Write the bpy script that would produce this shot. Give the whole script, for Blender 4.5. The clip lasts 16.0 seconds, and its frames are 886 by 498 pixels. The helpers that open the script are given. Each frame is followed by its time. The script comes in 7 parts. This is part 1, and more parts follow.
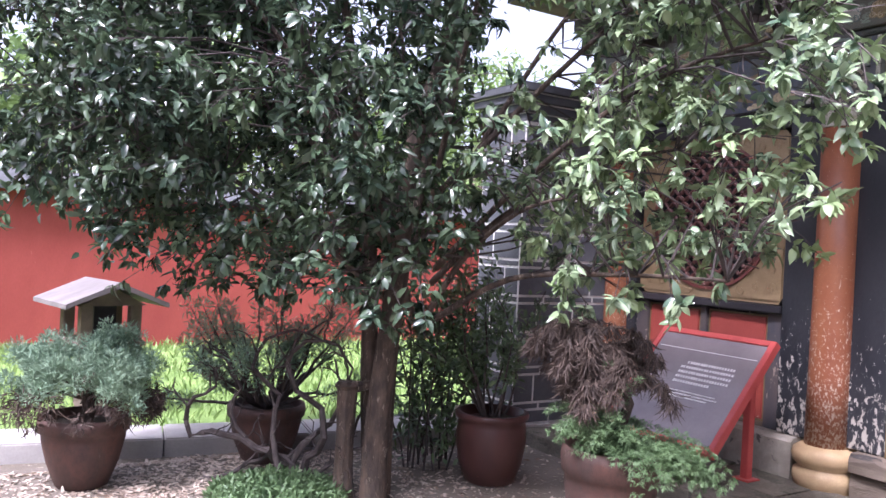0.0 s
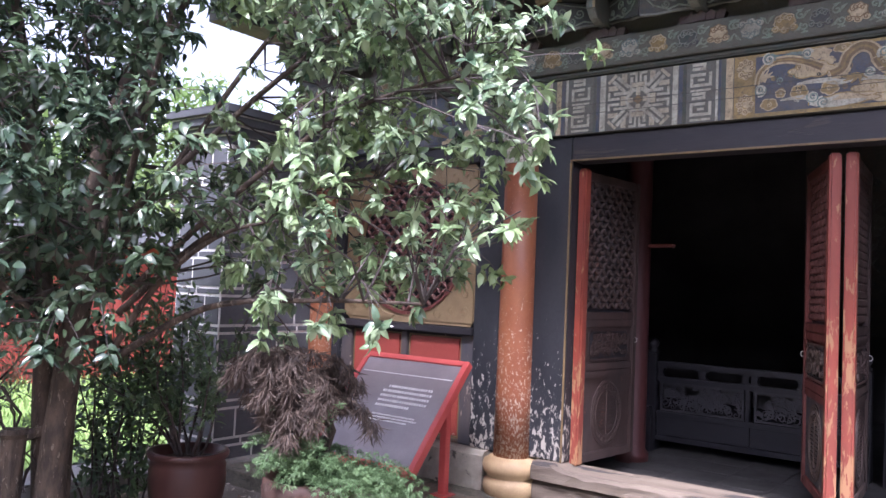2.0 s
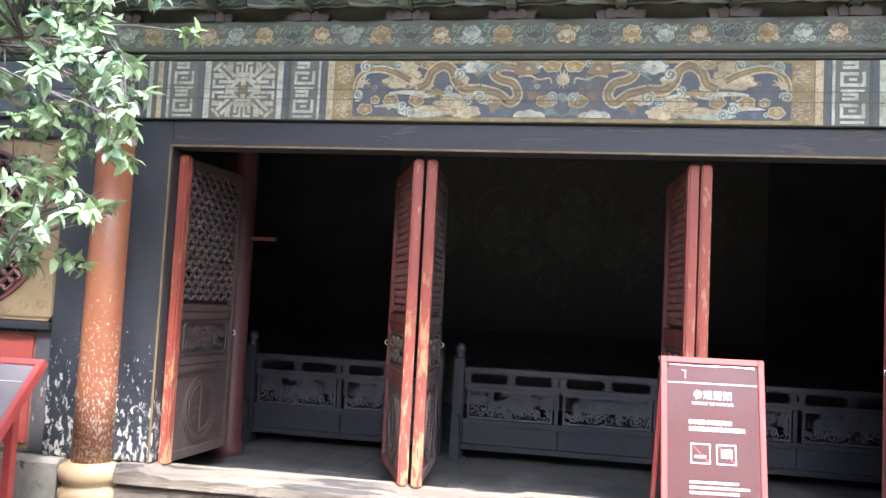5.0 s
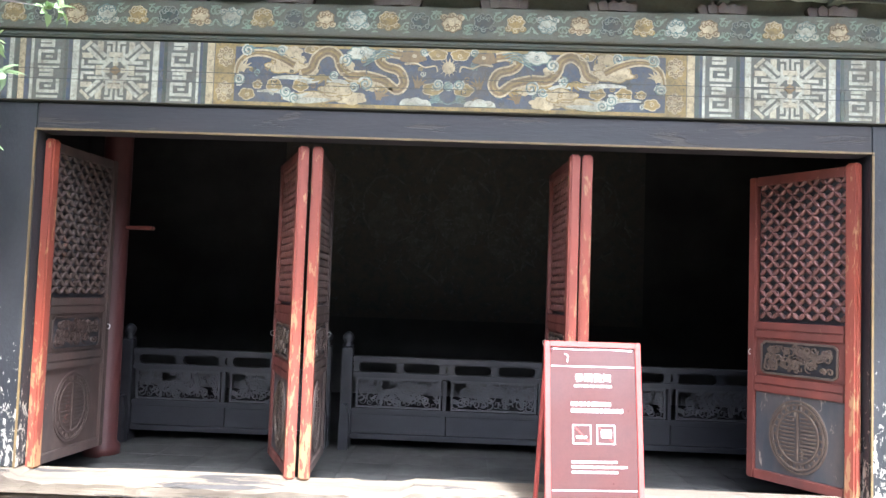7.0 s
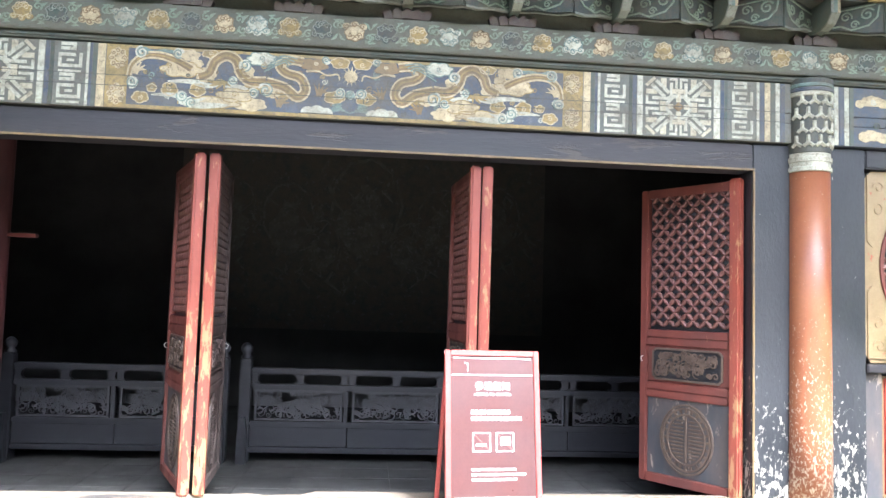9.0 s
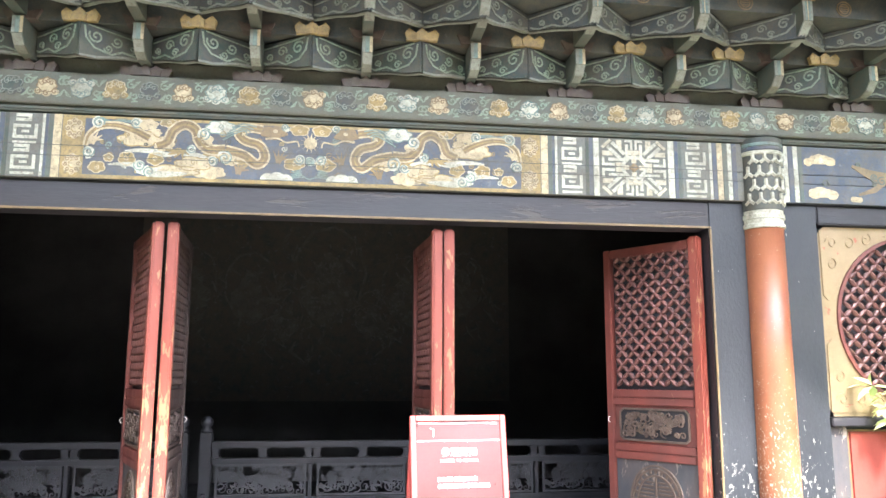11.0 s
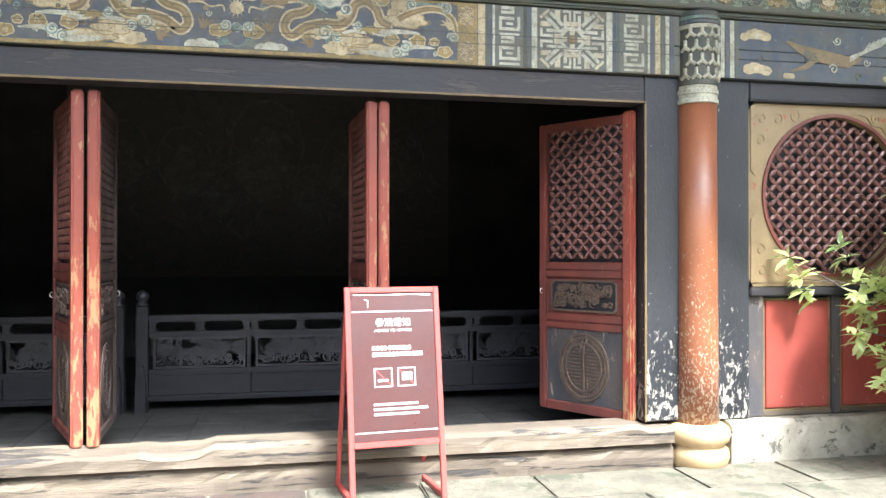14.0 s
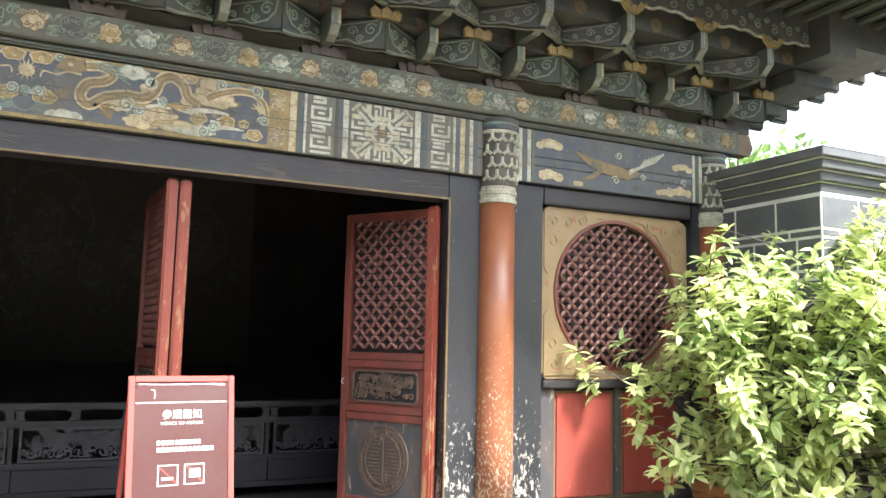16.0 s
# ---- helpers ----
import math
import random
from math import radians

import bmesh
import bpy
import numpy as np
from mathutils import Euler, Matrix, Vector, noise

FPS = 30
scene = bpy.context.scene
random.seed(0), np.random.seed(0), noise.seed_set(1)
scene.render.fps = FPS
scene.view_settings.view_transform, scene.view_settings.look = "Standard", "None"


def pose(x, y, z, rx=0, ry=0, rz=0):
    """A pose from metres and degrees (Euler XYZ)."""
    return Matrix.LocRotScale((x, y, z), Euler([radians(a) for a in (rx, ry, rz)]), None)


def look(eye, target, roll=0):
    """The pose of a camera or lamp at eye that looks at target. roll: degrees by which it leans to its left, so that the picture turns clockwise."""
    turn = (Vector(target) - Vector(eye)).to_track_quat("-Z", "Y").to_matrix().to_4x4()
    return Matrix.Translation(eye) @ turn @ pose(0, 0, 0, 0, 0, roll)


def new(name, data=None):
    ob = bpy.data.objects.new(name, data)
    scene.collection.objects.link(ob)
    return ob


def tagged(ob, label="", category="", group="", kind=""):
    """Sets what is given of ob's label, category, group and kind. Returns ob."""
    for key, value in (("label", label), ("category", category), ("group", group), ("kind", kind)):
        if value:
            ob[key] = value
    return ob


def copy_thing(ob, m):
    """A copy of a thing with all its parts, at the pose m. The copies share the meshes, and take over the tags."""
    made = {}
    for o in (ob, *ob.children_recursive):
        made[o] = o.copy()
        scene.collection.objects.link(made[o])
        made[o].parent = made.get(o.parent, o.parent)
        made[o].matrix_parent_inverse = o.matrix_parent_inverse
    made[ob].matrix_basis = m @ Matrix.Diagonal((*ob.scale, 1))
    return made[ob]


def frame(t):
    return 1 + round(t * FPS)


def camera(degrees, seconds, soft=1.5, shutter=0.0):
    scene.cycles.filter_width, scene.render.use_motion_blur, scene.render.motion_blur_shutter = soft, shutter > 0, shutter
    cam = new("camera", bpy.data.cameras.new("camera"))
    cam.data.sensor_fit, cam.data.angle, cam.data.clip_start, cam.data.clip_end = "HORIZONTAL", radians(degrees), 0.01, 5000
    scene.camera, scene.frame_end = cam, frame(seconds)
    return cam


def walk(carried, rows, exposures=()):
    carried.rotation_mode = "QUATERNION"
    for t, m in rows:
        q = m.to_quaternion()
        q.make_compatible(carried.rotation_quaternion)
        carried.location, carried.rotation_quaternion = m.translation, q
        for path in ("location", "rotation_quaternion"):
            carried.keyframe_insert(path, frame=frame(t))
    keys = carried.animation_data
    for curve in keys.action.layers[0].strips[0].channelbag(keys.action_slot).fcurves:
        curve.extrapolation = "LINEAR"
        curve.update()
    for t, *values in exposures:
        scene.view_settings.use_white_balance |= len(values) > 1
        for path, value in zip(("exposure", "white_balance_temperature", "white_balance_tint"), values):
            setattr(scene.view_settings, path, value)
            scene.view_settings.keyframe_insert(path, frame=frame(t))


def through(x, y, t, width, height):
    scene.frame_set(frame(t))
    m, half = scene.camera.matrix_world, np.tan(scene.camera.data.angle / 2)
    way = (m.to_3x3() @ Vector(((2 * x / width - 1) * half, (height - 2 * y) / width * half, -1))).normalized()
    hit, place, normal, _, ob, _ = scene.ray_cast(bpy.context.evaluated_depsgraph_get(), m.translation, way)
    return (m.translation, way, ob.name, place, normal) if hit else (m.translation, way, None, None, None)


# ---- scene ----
cam = camera(58.4, 16.0, soft=1.5)
PATH = [
    (0, (0.099, -5.572, 1.601), (-1.594, -4.507, 1.591), 3.0),
    (0.5, (0.088, -5.554, 1.598), (-1.496, -4.333, 1.615), 3.1),
    (1, (0.078, -5.539, 1.595), (-1.393, -4.185, 1.65), 3.3),
    (1.5, (0.07, -5.515, 1.591), (-1.275, -4.038, 1.685), 2.6),
    (2, (0.07, -5.491, 1.584), (-1.136, -3.899, 1.683), 2.5),
    (2.5, (0.085, -5.474, 1.579), (-0.996, -3.795, 1.689), 2.6),
    (3, (0.112, -5.463, 1.572), (-0.833, -3.704, 1.675), 3.2),
    (3.5, (0.131, -5.45, 1.565), (-0.659, -3.616, 1.671), 3.0),
    (4, (0.138, -5.434, 1.559), (-0.467, -3.53, 1.657), 2.6),
    (4.5, (0.144, -5.429, 1.558), (-0.318, -3.487, 1.683), 2.1),
    (5, (0.143, -5.424, 1.557), (-0.192, -3.457, 1.692), 2.9),
    (5.2, (0.145, -5.424, 1.558), (-0.154, -3.45, 1.674), 2.7),
    (7.5, (0.158, -5.396, 1.568), (0.155, -3.4, 1.685), 2.1),
    (8, (0.152, -5.407, 1.568), (0.208, -3.411, 1.691), 2.1),
    (8.5, (0.156, -5.403, 1.567), (0.285, -3.411, 1.698), 1.9),
    (9, (0.173, -5.4, 1.565), (0.356, -3.414, 1.713), 1.8),
    (9.2, (0.178, -5.401, 1.564), (0.389, -3.418, 1.715), 1.8),
    (11.3, (0.201, -5.378, 1.539), (0.464, -3.427, 1.892), 0.1),
    (11.5, (0.201, -5.38, 1.539), (0.455, -3.432, 1.911), 0.3),
    (12, (0.205, -5.388, 1.539), (0.44, -3.439, 1.923), 0.4),
    (12.5, (0.215, -5.389, 1.539), (0.562, -3.448, 1.875), 1.1),
    (13, (0.235, -5.397, 1.53), (0.66, -3.465, 1.821), 0.3),
    (13.5, (0.252, -5.4, 1.52), (0.724, -3.465, 1.697), 0.7),
    (14, (0.267, -5.373, 1.512), (0.673, -3.414, 1.525), 0.0),
    (14.5, (0.262, -5.341, 1.512), (0.729, -3.397, 1.481), 0.5),
    (15, (0.254, -5.324, 1.516), (0.879, -3.424, 1.523), 1.1),
    (15.5, (0.257, -5.32, 1.523), (0.993, -3.467, 1.682), 1.1),
    (16, (0.276, -5.339, 1.531), (1.137, -3.55, 1.767), 1.3),
]
EXPOSURES = [(0.0, 1.0, 5700, 30), (1.5, 1.08, 5600, 30), (2.5, 1.2, 5600, 26), (3.5, 1.4, 5500, 22), (5.0, 2.05, 5600, 12), (7.5, 2.42, 5600, 8), (9.0, 2.58, 5600, 8), (12.0, 2.95, 6000, 8),
             (13.0, 2.68, 6100, 8), (13.7, 2.25, 5900, 6), (14.5, 1.75, 5900, 4), (15.1, 1.78, 5700, 3), (15.5, 2.05, 5450, 3), (16.0, 1.92, 6300, 6)]
walk(cam, [(t, look(eye, target, roll)) for t, eye, target, roll in PATH], EXPOSURES)

# ---- light ----
SUN_ELEVATION, SUN_TURN = 57.0, 24.0
world = bpy.data.worlds.new("sky")
scene.world = world
world.use_nodes = True
wn = world.node_tree.nodes
wn.clear()
sky = wn.new("ShaderNodeTexSky")
sky.sky_type, sky.sun_disc = "NISHITA", False
sky.sun_elevation, sky.sun_rotation = radians(SUN_ELEVATION), radians(180 - SUN_TURN)
sky.air_density, sky.dust_density, sky.ozone_density = 1.0, 5.0, 1.0
bg = wn.new("ShaderNodeBackground")
bg.inputs["Strength"].default_value = 0.15
wout = wn.new("ShaderNodeOutputWorld")
haze = wn.new("ShaderNodeHueSaturation")
haze.inputs["Saturation"].default_value, haze.inputs["Value"].default_value = 0.45, 1.5
world.node_tree.links.new(sky.outputs[0], haze.inputs["Color"])
world.node_tree.links.new(haze.outputs[0], bg.inputs[0])
world.node_tree.links.new(bg.outputs[0], wout.inputs[0])
sun = new("sun", bpy.data.lights.new("sun", "SUN"))
sun.data.energy, sun.data.angle, sun.data.color = 4.2, radians(10), (1.0, 0.97, 0.92)
_e, _a = radians(SUN_ELEVATION), radians(SUN_TURN)
sun.matrix_world = look((8 * math.sin(_a) * math.cos(_e), -8 * math.cos(_a) * math.cos(_e), 8 * math.sin(_e)), (0, 0, 0))

# ---- materials ----
def nodes_of(name):
    m = bpy.data.materials.new(name)
    m.use_nodes = True
    nt = m.node_tree
    return m, nt, nt.nodes["Principled BSDF"]


def noise_node(nt, vec, scale, detail=4, rough=0.6, distort=0.0):
    n = nt.nodes.new("ShaderNodeTexNoise")
    n.inputs["Scale"].default_value, n.inputs["Detail"].default_value = scale, detail
    n.inputs["Roughness"].default_value, n.inputs["Distortion"].default_value = rough, distort
    nt.links.new(vec, n.inputs["Vector"])
    return n.outputs["Fac"]


def ramp(nt, fac, a, b, lo=0.0, hi=1.0):
    n = nt.nodes.new("ShaderNodeMapRange")
    n.inputs["From Min"].default_value, n.inputs["From Max"].default_value = a, b
    n.inputs["To Min"].default_value, n.inputs["To Max"].default_value = lo, hi
    nt.links.new(fac, n.inputs["Value"])
    return n.outputs["Result"]


def calc(nt, op, a, b):
    n = nt.nodes.new("ShaderNodeMath")
    n.operation = op
    for i, v in enumerate((a, b)):
        if isinstance(v, (int, float)):
            n.inputs[i].default_value = v
        else:
            nt.links.new(v, n.inputs[i])
    return n.outputs[0]


def blend(nt, fac, a, b, mode="MIX"):
    n = nt.nodes.new("ShaderNodeMix")
    n.data_type, n.blend_type = "RGBA", mode
    for i, v in ((0, fac), (6, a), (7, b)):
        if isinstance(v, (int, float)):
            n.inputs[i].default_value = v
        elif isinstance(v, tuple):
            n.inputs[i].default_value = (*v[:3], 1)
        else:
            nt.links.new(v, n.inputs[i])
    return n.outputs[2]


def surface(name, col, col2, scale=3.0, rough=0.6, stretch=(1, 1, 1), fine=60.0, bump=0.25, depth=0.004, chips=None,
            worn_below=None, speck=None, vary=0.0, spread=(0.35, 0.65), metal=0.0, grime=None):
    """Two colours mixed by broad noise, fine grain, relief; chips: (colour, share, size) of flaked paint;
    worn_below: (z low, z high) between which the flaking fades out upward; vary: brightness by object."""
    m, nt, p = nodes_of(name)
    geo = nt.nodes.new("ShaderNodeNewGeometry")
    mp = nt.nodes.new("ShaderNodeMapping")
    mp.inputs["Scale"].default_value = stretch
    nt.links.new(geo.outputs["Position"], mp.inputs["Vector"])
    v = mp.outputs[0]
    big = noise_node(nt, v, scale, 5, 0.6)
    grain = noise_node(nt, v, fine, 3, 0.7)
    c = blend(nt, ramp(nt, big, *spread), col, col2)
    c = blend(nt, ramp(nt, grain, 0.3, 0.75, 0.0, 0.35), c, tuple(q * 0.55 for q in col))
    height = calc(nt, "MULTIPLY", grain, 0.5)
    height = calc(nt, "ADD", height, calc(nt, "MULTIPLY", big, 0.6))
    if chips:
        colour, share, size = chips
        flake = noise_node(nt, v, size, 6, 0.68, 0.4)
        limit = 1.0 - share
        if worn_below:
            sep = nt.nodes.new("ShaderNodeSeparateXYZ")
            nt.links.new(geo.outputs["Position"], sep.inputs[0])
            lift = ramp(nt, sep.outputs["Z"], worn_below[0], worn_below[1], worn_below[2], 0.0)
            flake = calc(nt, "ADD", flake, lift)
        mask = ramp(nt, flake, limit, limit + 0.035)
        c = blend(nt, mask, c, colour)
        height = calc(nt, "SUBTRACT", height, calc(nt, "MULTIPLY", mask, 0.5))
    if grime:
        # old smoke and dust: soft patches, fine rubbed spots and hairline cracks
        colour, share = grime
        soft = noise_node(nt, v, 6.0, 7, 0.72, 0.6)
        c = blend(nt, ramp(nt, soft, 0.40, 0.68, 0.0, share), c, colour)
        rub = noise_node(nt, v, 42.0, 5, 0.75, 0.3)
        c = blend(nt, ramp(nt, rub, 0.50, 0.66, 0.0, share), c, tuple(0.8 * q for q in colour))
        crack = noise_node(nt, v, 11.0, 3, 0.6, 2.5)
        line = calc(nt, "ABSOLUTE", calc(nt, "SUBTRACT", crack, 0.5), 0.0)
        c = blend(nt, ramp(nt, line, 0.0, 0.008, share * 0.9, 0.0), c, tuple(0.35 * q for q in colour))
    if speck:
        colour, share, size = speck
        s = noise_node(nt, geo.outputs["Position"], size, 2, 0.5)
        c = blend(nt, ramp(nt, s, 1 - share, 1 - share + 0.03), c, colour)
    if vary:
        info = nt.nodes.new("ShaderNodeObjectInfo")
        c = blend(nt, 1.0, c, blend(nt, info.outputs["Random"], (1 - vary,) * 3, (1 + vary,) * 3), "MULTIPLY")
    nt.links.new(c, p.inputs["Base Color"])
    nt.links.new(ramp(nt, big, 0.3, 0.7, max(0.05, rough - 0.12), min(1, rough + 0.12)), p.inputs["Roughness"])
    p.inputs["Metallic"].default_value = metal
    b = nt.nodes.new("ShaderNodeBump")
    b.inputs["Strength"].default_value, b.inputs["Distance"].default_value = bump, depth
    nt.links.new(height, b.inputs["Height"])
    nt.links.new(b.outputs[0], p.inputs["Normal"])
    return m


def leafy(name, dark, light, rough=0.35, through=0.3, tip=None):
    m, nt, p = nodes_of(name)
    geo = nt.nodes.new("ShaderNodeNewGeometry")
    c = blend(nt, geo.outputs["Random Per Island"], dark, light)
    n = noise_node(nt, geo.outputs["Position"], 2.2, 2, 0.5)
    c = blend(nt, ramp(nt, n, 0.4, 0.65, 0.0, 0.6), c, tip or light)
    nt.links.new(c, p.inputs["Base Color"])
    p.inputs["Roughness"].default_value = rough
    p.inputs["Specular IOR Level"].default_value = 0.7
    tr = nt.nodes.new("ShaderNodeBsdfTranslucent")
    nt.links.new(c, tr.inputs["Color"])
    mix = nt.nodes.new("ShaderNodeMixShader")
    mix.inputs[0].default_value = through
    nt.links.new(p.outputs[0], mix.inputs[1])
    nt.links.new(tr.outputs[0], mix.inputs[2])
    nt.links.new(mix.outputs[0], nt.nodes["Material Output"].inputs["Surface"])
    return m


BARE = (0.42, 0.38, 0.33)
M_RED = surface("red_lacquer", (0.19, 0.052, 0.04), (0.115, 0.038, 0.032), 4, 0.5, (1, 1, 0.35), 90, 0.2, 0.002, ((0.45, 0.25, 0.15), 0.34, 14))
M_EDGE = surface("worn_orange_red_lacquer", (0.29, 0.062, 0.038), (0.19, 0.046, 0.032), 4, 0.55, (1, 1, 0.3), 90, 0.35, 0.003, ((0.33, 0.17, 0.085), 0.40, 17), (0.3, 2.4, 0.10))
M_COLUMN = surface("orange_brown_column_lacquer", (0.215, 0.07, 0.034), (0.28, 0.105, 0.045), 3, 0.45, (1, 1, 0.6), 80, 0.25, 0.003, ((0.47, 0.37, 0.29), 0.345, 58), (0.2, 1.8, 0.165))
M_BLACK = surface("black_lacquer_timber", (0.016, 0.018, 0.022), (0.032, 0.033, 0.038), 3, 0.5, (1, 1, 0.5), 50, 0.7, 0.008, ((0.42, 0.385, 0.33), 0.305, 30), (0.25, 1.5, 0.21))
M_LINTEL = surface("dark_lintel_timber", (0.016, 0.016, 0.02), (0.04, 0.033, 0.036), 5, 0.55, (0.12, 1, 1), 60, 0.6, 0.005, ((0.046, 0.037, 0.034), 0.40, 9), spread=(0.3, 0.7))
M_GILT = surface("faded_gilt_trim", (0.22, 0.15, 0.065), (0.14, 0.095, 0.05), 8, 0.5, (1, 1, 1), 90, 0.2, 0.002)
M_OCHRE = surface("ochre_gilt_panel", (0.30, 0.215, 0.115), (0.235, 0.165, 0.085), 6, 0.5, (1, 1, 1), 70, 0.3, 0.003, ((0.30, 0.07, 0.04), 0.36, 10))
M_PANELRED = surface("weathered_red_panel", (0.36, 0.07, 0.052), (0.28, 0.055, 0.042), 2, 0.5, (1, 1, 0.5), 80, 0.25, 0.002, ((0.6, 0.48, 0.4), 0.31, 15), (0.25, 0.8, 0.1))
# darker copy of the red lacquer, with the hall's dimness in its colour
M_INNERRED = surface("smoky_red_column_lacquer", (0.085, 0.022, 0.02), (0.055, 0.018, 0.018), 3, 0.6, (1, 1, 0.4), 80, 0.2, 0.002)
M_LATTICE = surface("maroon_lattice_wood", (0.17, 0.07, 0.058), (0.11, 0.047, 0.04), 9, 0.45, (1, 1, 1), 90, 0.2, 0.002)
M_LEAFWOOD = surface("dark_worn_door_panel", (0.10, 0.082, 0.078), (0.055, 0.058, 0.068), 6, 0.5, (1, 1, 0.4), 80, 0.45, 0.003, ((0.30, 0.24, 0.2), 0.40, 10))
# worn brown wood, with the shade on the right-facing leaves in its colour
M_SHADEDWOOD = surface("weathered_brown_door_wood", (0.062, 0.036, 0.03), (0.042, 0.03, 0.027), 4, 0.7, (1, 1, 0.35), 90, 0.3, 0.003, ((0.13, 0.06, 0.045), 0.36, 9))
M_CARVED = surface("carved_brown_wood", (0.135, 0.095, 0.072), (0.085, 0.06, 0.05), 12, 0.5, (1, 1, 1), 90, 0.3, 0.003)
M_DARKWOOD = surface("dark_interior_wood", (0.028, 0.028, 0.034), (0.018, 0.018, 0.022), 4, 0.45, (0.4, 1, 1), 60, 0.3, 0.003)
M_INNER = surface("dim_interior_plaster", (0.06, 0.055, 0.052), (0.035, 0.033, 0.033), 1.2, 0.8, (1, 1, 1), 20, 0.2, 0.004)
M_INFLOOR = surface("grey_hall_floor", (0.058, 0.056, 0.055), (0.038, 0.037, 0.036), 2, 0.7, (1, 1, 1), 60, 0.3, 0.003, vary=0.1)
M_SILL = surface("weathered_sill_timber", (0.23, 0.185, 0.135), (0.11, 0.085, 0.065), 4, 0.8, (0.14, 1, 2.2), 45, 0.9, 0.014, ((0.05, 0.043, 0.04), 0.43, 7), spread=(0.3, 0.6))
M_STONE = surface("pale_sandstone", (0.42, 0.38, 0.31), (0.27, 0.245, 0.2), 5, 0.8, (1, 1, 1), 60, 0.8, 0.01, ((0.12, 0.11, 0.095), 0.43, 7))
M_BASE = surface("golden_sandstone", (0.52, 0.38, 0.21), (0.40, 0.27, 0.14), 5, 0.55, (1, 1, 1), 60, 0.35, 0.004, ((0.3, 0.2, 0.12), 0.36, 6))
M_SLAB = surface("worn_paving_stone", (0.20, 0.178, 0.138), (0.115, 0.105, 0.08), 3.2, 0.75, (1, 1, 1), 70, 0.8, 0.01, ((0.075, 0.08, 0.052), 0.43, 3.0), vary=0.06, grime=((0.062, 0.058, 0.042), 0.6))
M_WETSHADE = surface("damp_reddish_paving", (0.075, 0.046, 0.041), (0.105, 0.08, 0.07), 3.5, 0.5, (1, 1, 1), 60, 0.5, 0.006, ((0.04, 0.035, 0.032), 0.44, 3.5), vary=0.06, grime=((0.05, 0.045, 0.038), 0.6))
M_GROUND = surface("bare_courtyard_earth", (0.20, 0.17, 0.135), (0.13, 0.11, 0.085), 1.5, 0.95, (1, 1, 1), 40, 0.8, 0.02, ((0.30, 0.26, 0.2), 0.42, 14))
M_KERB = surface("pale_kerb_stone", (0.40, 0.385, 0.36), (0.30, 0.29, 0.275), 3, 0.85, (1, 1, 1), 60, 0.5, 0.006, vary=0.1)
M_WALLRED = surface("red_courtyard_plaster", (0.37, 0.066, 0.053), (0.30, 0.052, 0.044), 1.3, 0.85, (1, 1, 0.5), 40, 0.3, 0.006, ((0.55, 0.2, 0.13), 0.34, 3))
M_GREYPLASTER = surface("grey_plaster", (0.17, 0.17, 0.165), (0.12, 0.12, 0.118), 1.3, 0.9, (1, 1, 0.5), 40, 0.3, 0.006)
M_BRICK = surface("grey_brick", (0.075, 0.08, 0.09), (0.12, 0.125, 0.135), 3, 0.8, (1, 1, 1), 60, 0.5, 0.005, vary=0.15)
M_JOINT = surface("white_lime_joint", (0.72, 0.71, 0.68), (0.6, 0.59, 0.56), 5, 0.85, (1, 1, 1), 80, 0.3, 0.003)
M_CLAY = surface("terracotta_clay", (0.115, 0.052, 0.037), (0.065, 0.034, 0.028), 5, 0.65, (1, 1, 0.6), 70, 0.5, 0.005, ((0.17, 0.12, 0.10), 0.38, 6), grime=((0.045, 0.036, 0.03), 0.55))
M_CLAYDARK = surface("glazed_dark_clay", (0.10, 0.04, 0.032), (0.06, 0.026, 0.023), 3, 0.35, (1, 1, 0.6), 70, 0.25, 0.004, ((0.22, 0.11, 0.08), 0.38, 5))
M_SOIL = surface("potting_soil", (0.05, 0.038, 0.028), (0.08, 0.06, 0.045), 12, 0.95, (1, 1, 1), 60, 0.8, 0.02)
M_BARK = surface("brown_bark", (0.11, 0.078, 0.055), (0.042, 0.032, 0.026), 14, 0.85, (1, 1, 0.35), 50, 1.0, 0.02, ((0.23, 0.19, 0.145), 0.41, 34), spread=(0.4, 0.6))
M_TWIG = surface("thin_grey_twig", (0.085, 0.068, 0.062), (0.045, 0.036, 0.033), 14, 0.85, (1, 1, 1), 60, 0.5, 0.004)
M_SIGNRED = surface("red_powder_coat", (0.50, 0.085, 0.075), (0.44, 0.07, 0.06), 6, 0.4, (1, 1, 1), 90, 0.1, 0.001, ((0.62, 0.4, 0.36), 0.27, 12))
M_SIGN = surface("maroon_sign_face", (0.085, 0.036, 0.034), (0.07, 0.03, 0.029), 3, 0.35, (1, 1, 1), 90, 0.06, 0.001)
M_INK = surface("white_lettering", (0.75, 0.72, 0.7), (0.66, 0.63, 0.6), 8, 0.5, (1, 1, 1), 90, 0.05, 0.001)
M_PANELGREY = surface("grey_brown_notice_face", (0.25, 0.215, 0.22), (0.20, 0.17, 0.175), 3, 0.14, (1, 1, 1), 90, 0.03, 0.001)
M_PLANTER = surface("orange_planter_wood", (0.36, 0.19, 0.075), (0.26, 0.13, 0.05), 4, 0.5, (1, 1, 0.2), 60, 0.3, 0.004)
M_TILE = surface("grey_roof_tile", (0.10, 0.105, 0.11), (0.06, 0.062, 0.066), 4, 0.75, (1, 1, 1), 60, 0.4, 0.006, vary=0.15)
M_GREYROOF = surface("bleached_roof_board", (0.22, 0.195, 0.19), (0.14, 0.125, 0.12), 4, 0.85, (1, 0.2, 1), 60, 0.5, 0.005)
